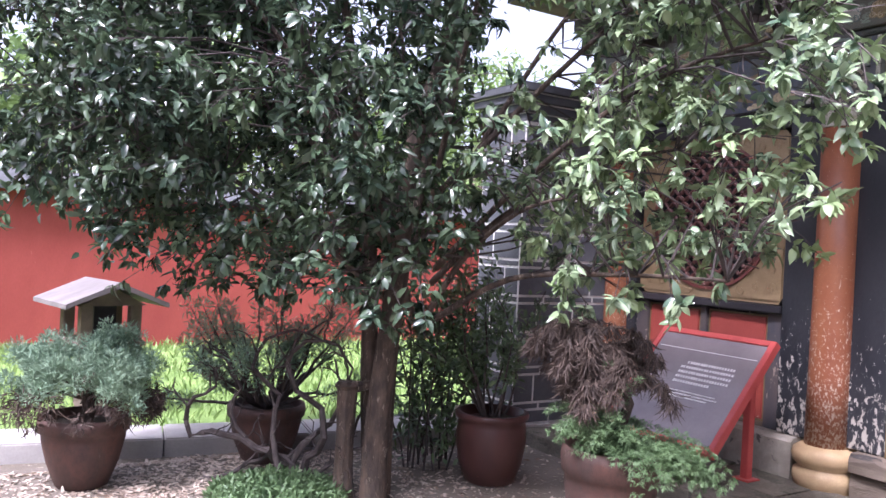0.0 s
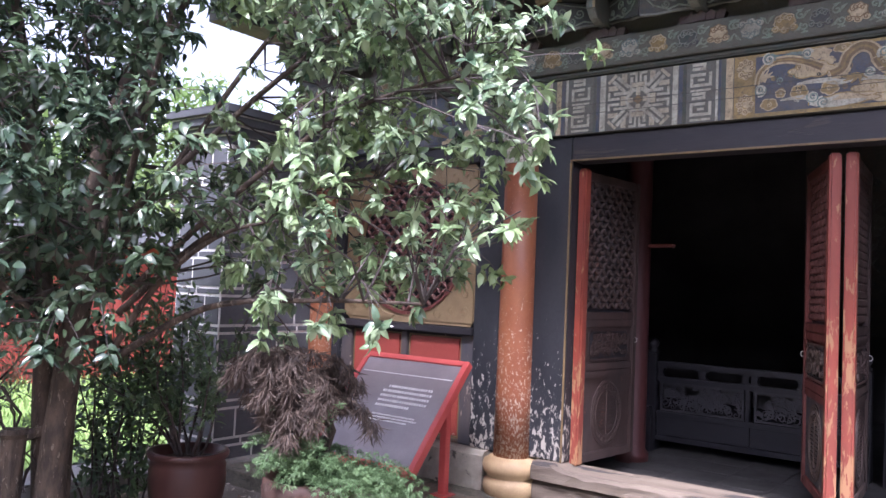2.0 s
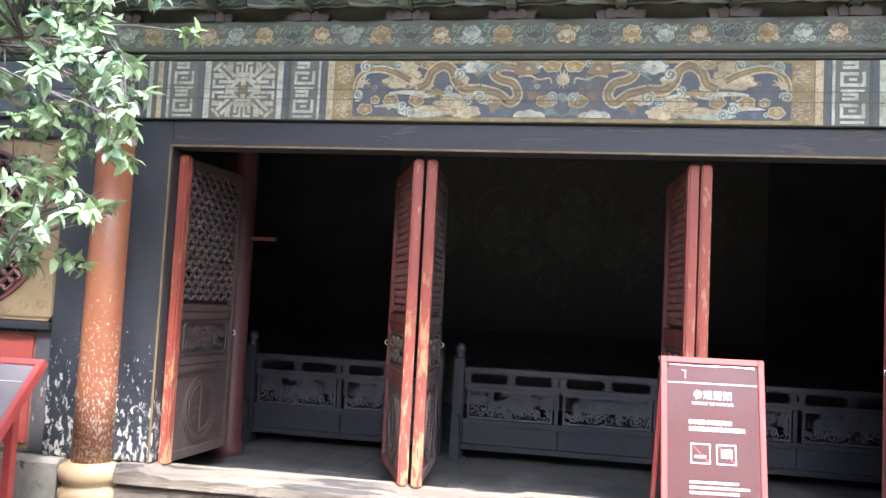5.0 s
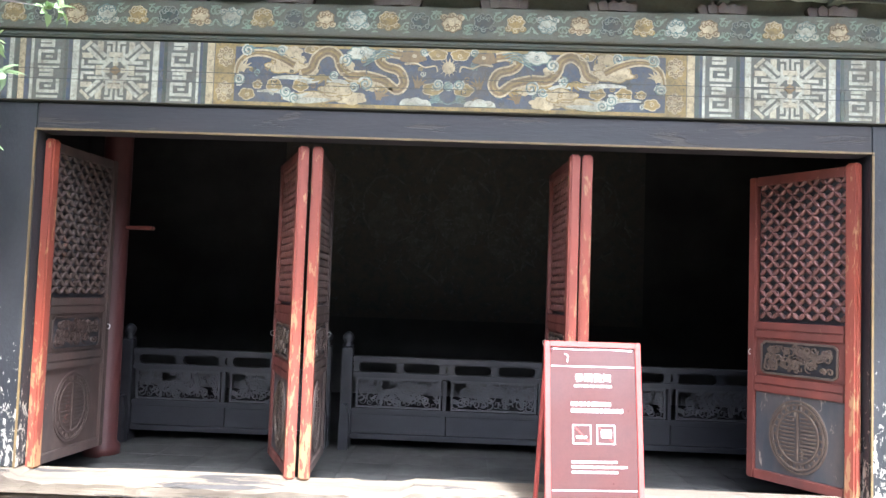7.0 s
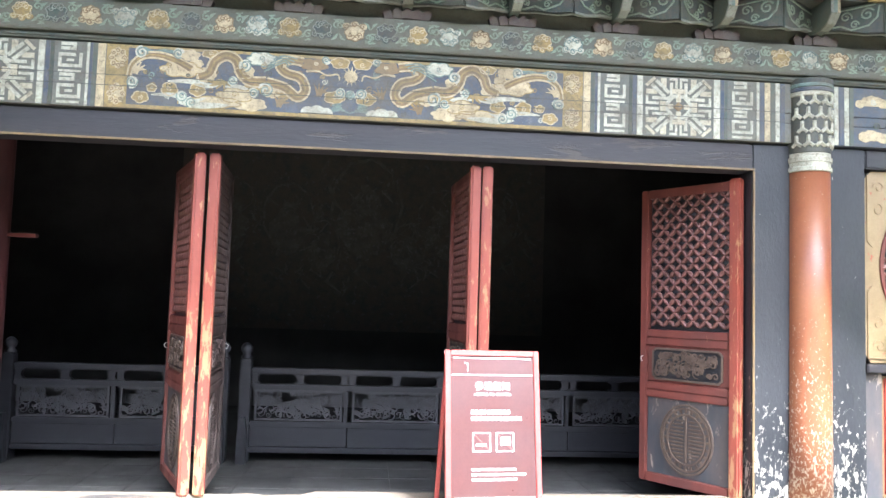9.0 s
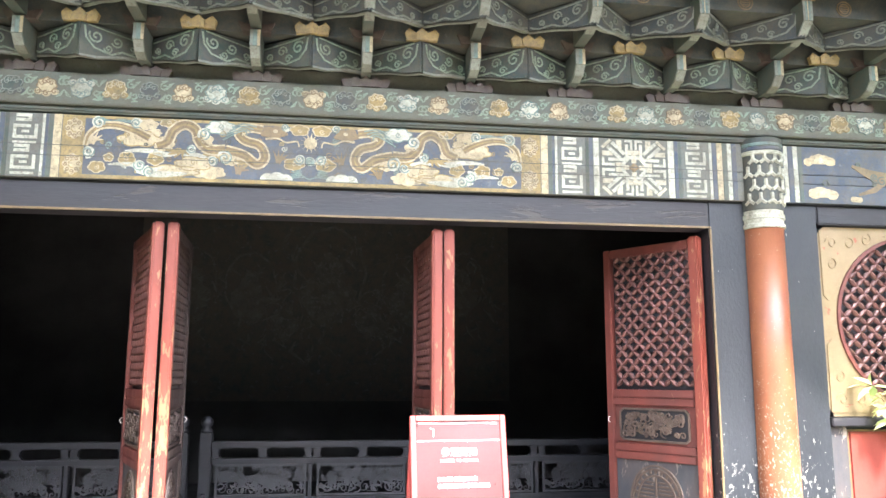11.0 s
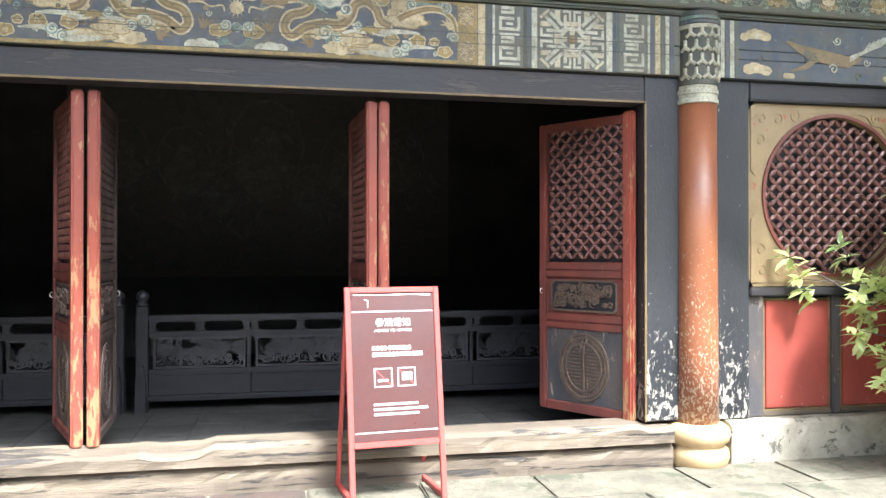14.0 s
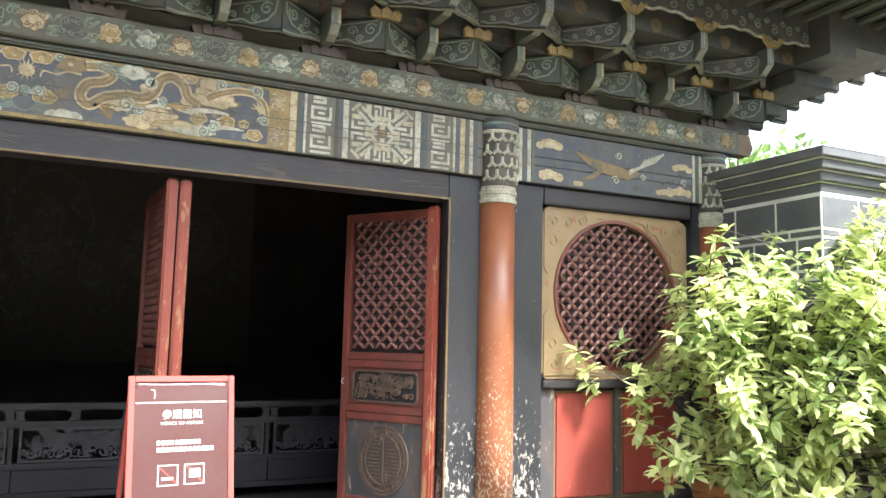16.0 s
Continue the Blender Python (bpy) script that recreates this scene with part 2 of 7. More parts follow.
M_POSTBROWN = surface("brown_lantern_stone", (0.19, 0.145, 0.11), (0.13, 0.1, 0.08), 5, 0.85, (1, 1, 1), 60, 0.4, 0.005)
# painted timber
def painted(name, a, b, share=0.33):
    return surface(name, a, b, 7, 0.6, (1, 1, 1), 90, 0.25, 0.002, (tuple(0.5 * q + 0.09 for q in a), share, 16), spread=(0.4, 0.6), grime=((0.115, 0.098, 0.066), 0.62))


M_PGREEN = painted("faded_green_paint", (0.061, 0.086, 0.072), (0.094, 0.112, 0.094))
M_PSCROLL = painted("pale_green_scroll_paint", (0.20, 0.27, 0.20), (0.26, 0.31, 0.235), 0.38)
M_PGREENDARK = painted("dark_green_paint", (0.040, 0.054, 0.045), (0.061, 0.076, 0.061))
M_PBLUE = painted("faded_blue_paint", (0.045, 0.062, 0.10), (0.09, 0.105, 0.13), 0.38)
M_PTEAL = painted("teal_paint", (0.13, 0.20, 0.185), (0.20, 0.27, 0.24), 0.36)
M_PSTONE = painted("pale_grey_green_paint", (0.245, 0.266, 0.223), (0.187, 0.209, 0.180), 0.38)
M_PWHITE = painted("chalky_white_paint", (0.55, 0.53, 0.42), (0.43, 0.43, 0.35), 0.38)
M_PCREAM = painted("cream_peach_paint", (0.58, 0.47, 0.29), (0.45, 0.36, 0.215), 0.36)
M_PPALE = painted("pale_cream_paint", (0.56, 0.50, 0.36), (0.45, 0.41, 0.30), 0.36)
M_PGOLD = painted("ochre_gold_paint", (0.36, 0.255, 0.09), (0.26, 0.185, 0.07), 0.36)
M_PGREY = painted("grey_brown_ground_paint", (0.105, 0.115, 0.105), (0.15, 0.15, 0.13), 0.36)
M_PBROWN = painted("brown_scale_paint", (0.25, 0.165, 0.075), (0.18, 0.125, 0.065), 0.36)
M_PBOARD = painted("bluish_green_board_paint", (0.036, 0.061, 0.050), (0.054, 0.061, 0.068))
M_PBOARDBLUE = painted("grey_blue_board_paint", (0.043, 0.054, 0.061), (0.061, 0.072, 0.072))
M_PMAROON = painted("dark_maroon_paint", (0.055, 0.036, 0.032), (0.075, 0.05, 0.042))
M_PFRIEZE = painted("olive_grey_paint", (0.095, 0.105, 0.08), (0.13, 0.135, 0.105))
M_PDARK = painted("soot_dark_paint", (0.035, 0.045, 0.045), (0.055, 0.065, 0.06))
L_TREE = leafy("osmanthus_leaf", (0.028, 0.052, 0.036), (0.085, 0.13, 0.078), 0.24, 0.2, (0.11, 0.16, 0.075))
# young growth, paler than the crown, with sunlight put into the colour
L_SUNLIT = leafy("young_osmanthus_leaf", (0.055, 0.105, 0.065), (0.33, 0.42, 0.25), 0.18, 0.25, (0.30, 0.41, 0.16))
L_DARK = leafy("dark_shrub_leaf", (0.04, 0.075, 0.04), (0.115, 0.185, 0.075), 0.4, 0.2)
L_JUNIPER = leafy("juniper_needle", (0.09, 0.16, 0.11), (0.20, 0.31, 0.20), 0.7, 0.2, (0.24, 0.34, 0.21))
L_DEAD = leafy("dead_brown_needle", (0.022, 0.014, 0.011), (0.078, 0.05, 0.034), 0.8, 0.1)
L_FERN = leafy("fern_green", (0.065, 0.125, 0.05), (0.14, 0.23, 0.095), 0.6, 0.3)
L_BRIGHT = leafy("yellow_green_leaf", (0.20, 0.32, 0.10), (0.78, 0.84, 0.42), 0.3, 0.45, (0.80, 0.84, 0.40))
L_GRASS = leafy("lawn_blade", (0.15, 0.25, 0.06), (0.28, 0.40, 0.13), 0.6, 0.35)
L_FAR = leafy("far_foliage", (0.10, 0.18, 0.05), (0.26, 0.38, 0.12), 0.5, 0.35)

# ---- helpers for shapes ----
def part(name, bm, material, parent=None, label="", smooth=False):
    me = bpy.data.meshes.new(name)
    if isinstance(bm, tuple):
        me.from_pydata(*bm)
    else:
        bm.normal_update()
        bm.to_mesh(me)
        bm.free()
    me.materials.append(material)
    if smooth:
        me.shade_smooth()
    ob = new(name, me)
    if parent:
        ob.parent = parent
    if label:
        ob["label"] = label
    return ob


def thing(name, label, category, group="", kind="", at=(0, 0, 0), turn=0.0):
    ob = new(name)
    ob.matrix_basis = pose(*at, 0, 0, turn)
    return tagged(ob, label, category, group, kind)


def box(bm, x0, x1, y0, y1, z0, z1, bevel=0.0):
    r = bmesh.ops.create_cube(bm, size=1)
    vs = r["verts"]
    bmesh.ops.scale(bm, vec=(x1 - x0, y1 - y0, z1 - z0), verts=vs)
    bmesh.ops.translate(bm, vec=((x0 + x1) / 2, (y0 + y1) / 2, (z0 + z1) / 2), verts=vs)
    if bevel:
        es = list({e for v in vs for e in v.link_edges})
        bmesh.ops.bevel(bm, geom=es, offset=bevel, segments=2, affect="EDGES", clamp_overlap=True)
    return bm


def boxed(x0, x1, y0, y1, z0, z1, bevel=0.004):
    return box(bmesh.new(), x0, x1, y0, y1, z0, z1, bevel)


def lathe(bm, prof, cx=0.0, cy=0.0, seg=28, wobble=0.0):
    rings = []
    for r, z in prof:
        rings.append([bm.verts.new((cx + (r + wobble * math.sin(3 * k * 2 * math.pi / seg + z * 7)) * math.cos(k * 2 * math.pi / seg),
                                    cy + (r + wobble * math.cos(2 * k * 2 * math.pi / seg + z * 5)) * math.sin(k * 2 * math.pi / seg), z)) for k in range(seg)])
    for a, b in zip(rings, rings[1:]):
        for k in range(seg):
            bm.faces.new((a[k], a[(k + 1) % seg], b[(k + 1) % seg], b[k]))
    bm.faces.new(rings[-1])
    bm.faces.new(rings[0][::-1])
    return bm


def tube(bm, pts, radii, seg=7):
    pts = [Vector(p) for p in pts]
    rings = []
    for i, p in enumerate(pts):
        d = (pts[min(i + 1, len(pts) - 1)] - pts[max(i - 1, 0)])
        d = d.normalized() if d.length > 1e-6 else Vector((0, 0, 1))
        u = d.cross(Vector((0.31, 0.95, 0.12))).normalized()
        v = d.cross(u)
        r = radii[i] if isinstance(radii, (list, tuple)) else radii
        rings.append([bm.verts.new(p + r * (math.cos(k * 2 * math.pi / seg) * u + math.sin(k * 2 * math.pi / seg) * v)) for k in range(seg)])
    for a, b in zip(rings, rings[1:]):
        for k in range(seg):
            bm.faces.new((a[k], a[(k + 1) % seg], b[(k + 1) % seg], b[k]))
    bm.faces.new(rings[-1])
    bm.faces.new(rings[0][::-1])
    return bm


def prism(bm, outline, y0, y1):
    """A flat shape in x and z, from y0 (front) to y1 (back)."""
    f = [bm.verts.new((x, y0, z)) for x, z in outline]
    b = [bm.verts.new((x, y1, z)) for x, z in outline]
    n = len(f)
    bm.faces.new(f)
    bm.faces.new(b[::-1])
    for k in range(n):
        bm.faces.new((f[k], b[k], b[(k + 1) % n], f[(k + 1) % n]))
    return bm


def ribbon(bm, pts, width, y0, y1, closed=False):
    """A painted or carved stroke of even width along points in x and z."""
    n = len(pts)
    left, right = [], []
    for i in range(n):
        p = Vector(pts[i])
        a = Vector(pts[i - 1]) if (i > 0 or closed) else None
        b = Vector(pts[(i + 1) % n]) if (i < n - 1 or closed) else None
        d1 = (p - a).normalized() if a is not None else (b - p).normalized()
        d2 = (b - p).normalized() if b is not None else d1
        t = d1 + d2
        t = t.normalized() if t.length > 1e-5 else d1
        nrm = Vector((-t.y, t.x))
        w = (width[i] if isinstance(width, (list, tuple)) else width) / 2 / max(0.45, nrm.dot(Vector((-d1.y, d1.x))))
        left.append(p + nrm * w)
        right.append(p - nrm * w)
    fl = [bm.verts.new((q.x, y0, q.y)) for q in left]
    fr = [bm.verts.new((q.x, y0, q.y)) for q in right]
    bl = [bm.verts.new((q.x, y1, q.y)) for q in left]
    br = [bm.verts.new((q.x, y1, q.y)) for q in right]
    for i in range(n if closed else n - 1):
        j = (i + 1) % n
        bm.faces.new((fl[i], fr[i], fr[j], fl[j]))
        bm.faces.new((fl[i], fl[j], bl[j], bl[i]))
        bm.faces.new((fr[j], fr[i], br[i], br[j]))
    return bm


def disc(cx, cz, rx, rz, n=14, wave=0.0, lobes=5, ph=0.0):
    return [(cx + rx * (1 + wave * math.cos(lobes * a + ph)) * math.cos(a), cz + rz * (1 + wave * math.cos(lobes * a + ph)) * math.sin(a))
            for a in [-k * 2 * math.pi / n for k in range(n)]]


def spiral(cx, cz, r, turns, start=0.0, n=22, flip=1):
    return [(cx + flip * r * (1 - 0.85 * k / n) * math.cos(start + turns * 2 * math.pi * k / n), cz + r * (1 - 0.85 * k / n) * math.sin(start + turns * 2 * math.pi * k / n)) for k in range(n + 1)]


def leaves(P, D, N, L, W, droop=0.15, fold=0.12):
    """Vertices and faces of many folded leaves: foot P, way D, upper side N, length L, width W."""
    P, D, N = (np.asarray(q, float) for q in (P, D, N))
    L, W = np.asarray(L, float)[:, None], np.asarray(W, float)[:, None]
    D /= np.linalg.norm(D, axis=1)[:, None]
    S = np.cross(D, N)
    S /= np.linalg.norm(S, axis=1)[:, None] + 1e-9
    N = np.cross(S, D)
    v = [P, P + D * L * 0.33 - N * L * droop * 0.1, P + D * L * 0.7 - N * L * droop * 0.5, P + D * L - N * L * droop,
         P + D * L * 0.33 + S * W * 0.5 + N * W * fold, P + D * L * 0.7 + S * W * 0.42 + N * W * fold - N * L * droop * 0.45,
         P + D * L * 0.33 - S * W * 0.5 + N * W * fold, P + D * L * 0.7 - S * W * 0.42 + N * W * fold - N * L * droop * 0.45]
    verts = np.stack(v, 1).reshape(-1, 3)
    base = np.arange(len(P)) * 8
    quads = np.array([(0, 4, 1), (4, 5, 2), (5, 3, 2), (0, 1, 6), (6, 1, 2), (2, 3, 7), (4, 2, 1), (6, 2, 7)])
    faces = (base[:, None, None] + quads[None]).reshape(-1, 3)
    return verts, faces


def leaf_part(name, sets, material, parent, label="", kind=""):
    vs, fs, o = [], [], 0
    for v, f in sets:
        vs.append(v)
        fs.append(f + o)
        o += len(v)
    v, f = np.concatenate(vs), np.concatenate(fs)
    me = bpy.data.meshes.new(name)
    me.vertices.add(len(v))
    me.vertices.foreach_set("co", v.astype(np.float32).ravel())
    me.loops.add(f.size)
    me.loops.foreach_set("vertex_index", f.astype(np.int32).ravel())
    me.polygons.add(len(f))
    me.polygons.foreach_set("loop_start", np.arange(0, f.size, 3, dtype=np.int32))
    me.update(calc_edges=True)
    me.materials.append(material)
    ob = new(name, me)
    if parent:
        ob.parent = parent
    return tagged(ob, label, "", "", kind)


def sprays(rng, tips, ways, count, length, width, spread=0.16, up=0.25, droop=0.2):
    """Leaves set round shoot tips, pointing outward along the shoots."""
    tips, ways = np.asarray(tips, float), np.asarray(ways, float)
    n = len(tips) * count
    i = np.repeat(np.arange(len(tips)), count)
    along = rng.random(n)[:, None]
    P = tips[i] - ways[i] * along * spread * 1.6 + rng.normal(0, spread * 0.32, (n, 3))
    D = ways[i] * 0.55 + rng.normal(0, 0.6, (n, 3)) + np.array([0, 0, up * 0.3])
    N = rng.normal(0, 0.5, (n, 3)) + np.array([0, 0, 1.0])
    return leaves(P, D, N, length * (0.6 + 0.7 * rng.random(n)), width * (0.65 + 0.6 * rng.random(n)), droop)


def rosettes(rng, tips, ways, count, length, width, droop=0.3, whorls=2):
    """Whorls of broad leaves that open outward round each shoot, the upper one at its tip."""
    tips, ways = np.asarray(tips, float), np.asarray(ways, float)
    ways = ways / np.linalg.norm(ways, axis=1)[:, None]
    n = len(tips) * count * whorls
    i = np.repeat(np.arange(len(tips)), count * whorls)
    step = np.tile(np.repeat(np.arange(whorls), count), len(tips))[:, None]
    out = rng.normal(0, 1, (n, 3))
    out -= ways[i] * (out * ways[i]).sum(1)[:, None]
    out /= np.linalg.norm(out, axis=1)[:, None] + 1e-9
    P = tips[i] - ways[i] * step * length * 0.75 + rng.normal(0, length * 0.06, (n, 3))
    D = out * (0.8 + 0.25 * step) + ways[i] * 0.5 + rng.normal(0, 0.34, (n, 3)) + np.array([0, 0, -0.22])
    N = ways[i] * 0.6 + np.array([0, 0, 0.9]) + rng.normal(0, 0.35, (n, 3))
    return leaves(P, D, N, length * (0.7 + 0.5 * rng.random(n)), width * (0.75 + 0.45 * rng.random(n)), droop)


# ---- setting: ground, terrace, courtyard walls ----
GROUND = -0.12
HALF, COLX, ENDX = 2.82, 3.27, 5.42   # door opening, columns, end of the side bays
SILL, HEAD = 0.30, 2.60               # door foot and head

g = bmesh.new()
bmesh.ops.create_grid(g, x_segments=2, y_segments=2, size=400)
bmesh.ops.translate(g, vec=(0, 0, GROUND), verts=g.verts)
tagged(part("ground", g, M_GROUND), "bare brown courtyard earth with grit", "ground", kind="structure")

terrace = tagged(part("terrace", boxed(-6.6, 7.4, -1.14, 0.3, GROUND - 0.3, -0.03, 0.0), M_STONE), "pale stone terrace in front of the hall", "terrace", kind="structure")

pier_r = tagged(part("wall_pier_east", boxed(5.50, 7.6, -1.18, 0.9, GROUND, 2.76, 0.0), M_JOINT), "grey brick end wall with white painted joints", "wall", kind="structure")
pier_l = tagged(part("wall_pier_west", boxed(-6.22, -5.58, -1.18, 0.9, GROUND, 2.76, 0.0), M_JOINT), "grey brick end wall with white painted joints", "wall", kind="structure")
for pier, x0, x1 in ((pier_r, 5.50, 7.6), (pier_l, -6.22, -5.58)):
    for k, out in enumerate((0.0, 0.04, 0.09, 0.13)):
        z = 2.762 + 0.083 * k
        part("brick_cornice", boxed(x0 - out, x1 + out, -1.18 - out, 0.9, z, z + 0.07, 0.006), M_BRICK, pier, "projecting grey brick course")
        if k < 3:
            part("cornice_joint", boxed(x0 - out + 0.001, x1 + out - 0.001, -1.179 - out, 0.9, z + 0.0705, z + 0.0825, 0), M_JOINT, pier, "white lime joint")
    cap = bmesh.new()
    xa, xb, ya, yb, zc = x0 - 0.13, x1 + 0.13, -1.31, 0.9, 3.082
    lo = [cap.verts.new(q) for q in ((xa, ya, zc), (xb, ya, zc), (xb, yb, zc), (xa, yb, zc))]
    top = [cap.verts.new(q) for q in ((xa + 0.3, ya + 0.35, 3.13), (xb - 0.3, ya + 0.35, 3.13), (xb - 0.3, yb, 3.13), (xa + 0.3, yb, 3.13))]
    for k in range(4):
        cap.faces.new((lo[k], lo[(k + 1) % 4], top[(k + 1) % 4], top[k]))
    cap.faces.new(top)
    cap.faces.new(lo[::-1])
    part("wall_cap", cap, M_TILE, pier, "low grey tiled cap")

# lime-washed red wall at the end of the garden, with its tiled ridge
redwall = tagged(part("wall_west", boxed(-12.5, -12.0, -30, 14, GROUND, 2.05, 0.0), M_WALLRED), "tall red plastered courtyard wall", "wall", kind="structure")
rw = bmesh.new()
prism(rw, [(-12.75, 2.05), (-11.8, 2.05), (-11.8, 2.1), (-12.2, 2.35), (-12.3, 2.35), (-12.75, 2.1)], -30, 14)
part("wall_ridge", rw, M_TILE, redwall, "grey tiled ridge")
backwall = tagged(part("wall_north", boxed(-12.0, -6.3, 6.0, 6.4, GROUND, 2.05, 0.0), M_WALLRED), "red plastered courtyard wall beside the hall", "wall", kind="structure")
# unseen walls added round the courtyard behind the viewer, to block low sky light
tagged(part("wall_south", boxed(-12.0, 10.0, -14.4, -14, GROUND, 6.4, 0.0), M_GREYPLASTER), "unseen grey plastered wall, added across the courtyard to block low sky", "wall", kind="structure")
tagged(part("wall_east", boxed(9.6, 10.0, -14, -2.4, GROUND, 5.0, 0.0), M_GREYPLASTER), "unseen grey plastered side wall, added to block low eastern sky", "wall", kind="structure")

lawn = bmesh.new()
bmesh.ops.create_grid(lawn, x_segments=1, y_segments=1, size=0.5)
bmesh.ops.scale(lawn, vec=(5.3, 18, 1), verts=lawn.verts)
bmesh.ops.translate(lawn, vec=(-9.36, -3.5, GROUND + 0.02), verts=lawn.verts)
M_TURF = surface("turf", (0.15, 0.25, 0.06), (0.22, 0.33, 0.09), 2, 0.9, (1, 1, 1), 50, 0.8, 0.02)
tagged(part("lawn", lawn, M_TURF), "bright green lawn in front of the red wall", "lawn", kind="structure")
rng = np.random.default_rng(5)
n = 9000
gx = -12 + 5.3 * rng.random(n)
gy = -8 + 13 * rng.random(n)
tagged(leaf_part("grass", [leaves(np.stack([gx, gy, np.full(n, GROUND + 0.02)], 1), rng.normal(0, 0.35, (n, 3)) + (0, 0, 1), rng.normal(0, 1, (n, 3)) + 1e-3,
       0.07 + 0.11 * rng.random(n), np.full(n, 0.022), 0.3)], L_GRASS, None), "bright green grass blades on the lawn", "grass", kind="stuff")

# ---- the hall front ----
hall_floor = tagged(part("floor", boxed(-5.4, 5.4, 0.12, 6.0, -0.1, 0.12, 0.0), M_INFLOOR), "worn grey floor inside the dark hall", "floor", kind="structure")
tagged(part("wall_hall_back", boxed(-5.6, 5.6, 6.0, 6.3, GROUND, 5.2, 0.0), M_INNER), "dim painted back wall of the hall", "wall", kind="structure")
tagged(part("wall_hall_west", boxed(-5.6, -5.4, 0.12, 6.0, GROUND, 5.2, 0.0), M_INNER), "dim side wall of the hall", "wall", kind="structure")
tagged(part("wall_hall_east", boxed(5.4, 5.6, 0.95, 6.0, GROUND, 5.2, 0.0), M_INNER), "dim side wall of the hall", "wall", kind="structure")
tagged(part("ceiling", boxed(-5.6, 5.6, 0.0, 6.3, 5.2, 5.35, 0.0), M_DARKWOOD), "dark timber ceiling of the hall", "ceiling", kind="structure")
tagged(part("wall_front_upper", boxed(-5.45, 5.45, 0.02, 0.2, 2.72, 5.2, 0.0), M_PGREENDARK), "green painted boarding above the doors", "wall", kind="structure")


def worn_beam(name, x0, x1, y0, y1, z0, z1, seed, chip=0.02):
    """A long sill timber with a ragged upper edge."""
    r = random.Random(seed)
    bm = bmesh.new()
    n = max(8, int((x1 - x0) / 0.09))
    rows = []
    low = 0.0
    for i in range(n + 1):
        x = x0 + (x1 - x0) * i / n
        if r.random() < 0.18:
            low = r.choice((0, 0, 0.012, 0.03, 0.045)) * chip / 0.02
        j = lambda s: r.uniform(-s, s)
        rows.append([bm.verts.new(q) for q in ((x, y1, z0), (x, y0 + j(0.006), z0), (x, y0 + j(0.012), (z0 + z1) / 2 + j(0.02)), (x, y0 + 0.004 + j(0.006), z1 - 0.03 - low),
                                               (x, y0 + 0.035 + j(0.008), z1 - low + j(0.004)), (x, y1, z1 - low * 0.5))])
    for a, b in zip(rows, rows[1:]):
        for k in range(6):
            bm.faces.new((a[k], a[(k + 1) % 6], b[(k + 1) % 6], b[k]))
    bm.faces.new(rows[0][::-1])
    bm.faces.new(rows[-1])
    return bm


sill = thing("sill", "long weathered grey timber door sill, chipped and split", "sill", kind="structure")
part("sill_timber", worn_beam("sill", -3.04, 3.04, -0.16, 0.12, 0.165, SILL, 3), M_SILL, sill)
part("sill_timber", worn_beam("sill", -3.04, 3.04, -0.13, 0.12, -0.028, 0.155, 8, 0.01), M_SILL, sill)
for s in (-1, 1):
    a, b = sorted((s * 3.5, s * 5.46))
    part("sill_stone", worn_beam("sill", a, b, -0.14, 0.1, -0.028, 0.285, 11 + s, 0.012), M_STONE, sill, "pale stone footing under the window")

# black frame round the doors, with gilt bead
frame_c = thing("door_1", "black lacquered door frame with flaking white patches at its foot", "door frame", kind="structure")
for s in (-1, 1):
    a, b = sorted((s * (2.825 if s < 0 else 2.85), s * 3.135))
    part("jamb", boxed(a, b, -0.06, 0.12, SILL, 2.80, 0.01), M_BLACK, frame_c)
    a, b = sorted((s * (2.828 if s < 0 else 2.853), s * (2.844 if s < 0 else 2.869)))
    part("bead", boxed(a, b, -0.07, -0.0605, SILL, 2.60, 0.003), M_GILT, frame_c, "thin gilt bead")
part("head", boxed(-2.824, 2.849, -0.065, 0.12, 2.602, 2.80, 0.012), M_LINTEL, frame_c)
part("bead", boxed(-2.84, 2.866, -0.075, -0.0655, 2.603, 2.618, 0.003), M_GILT, frame_c, "thin gilt bead")


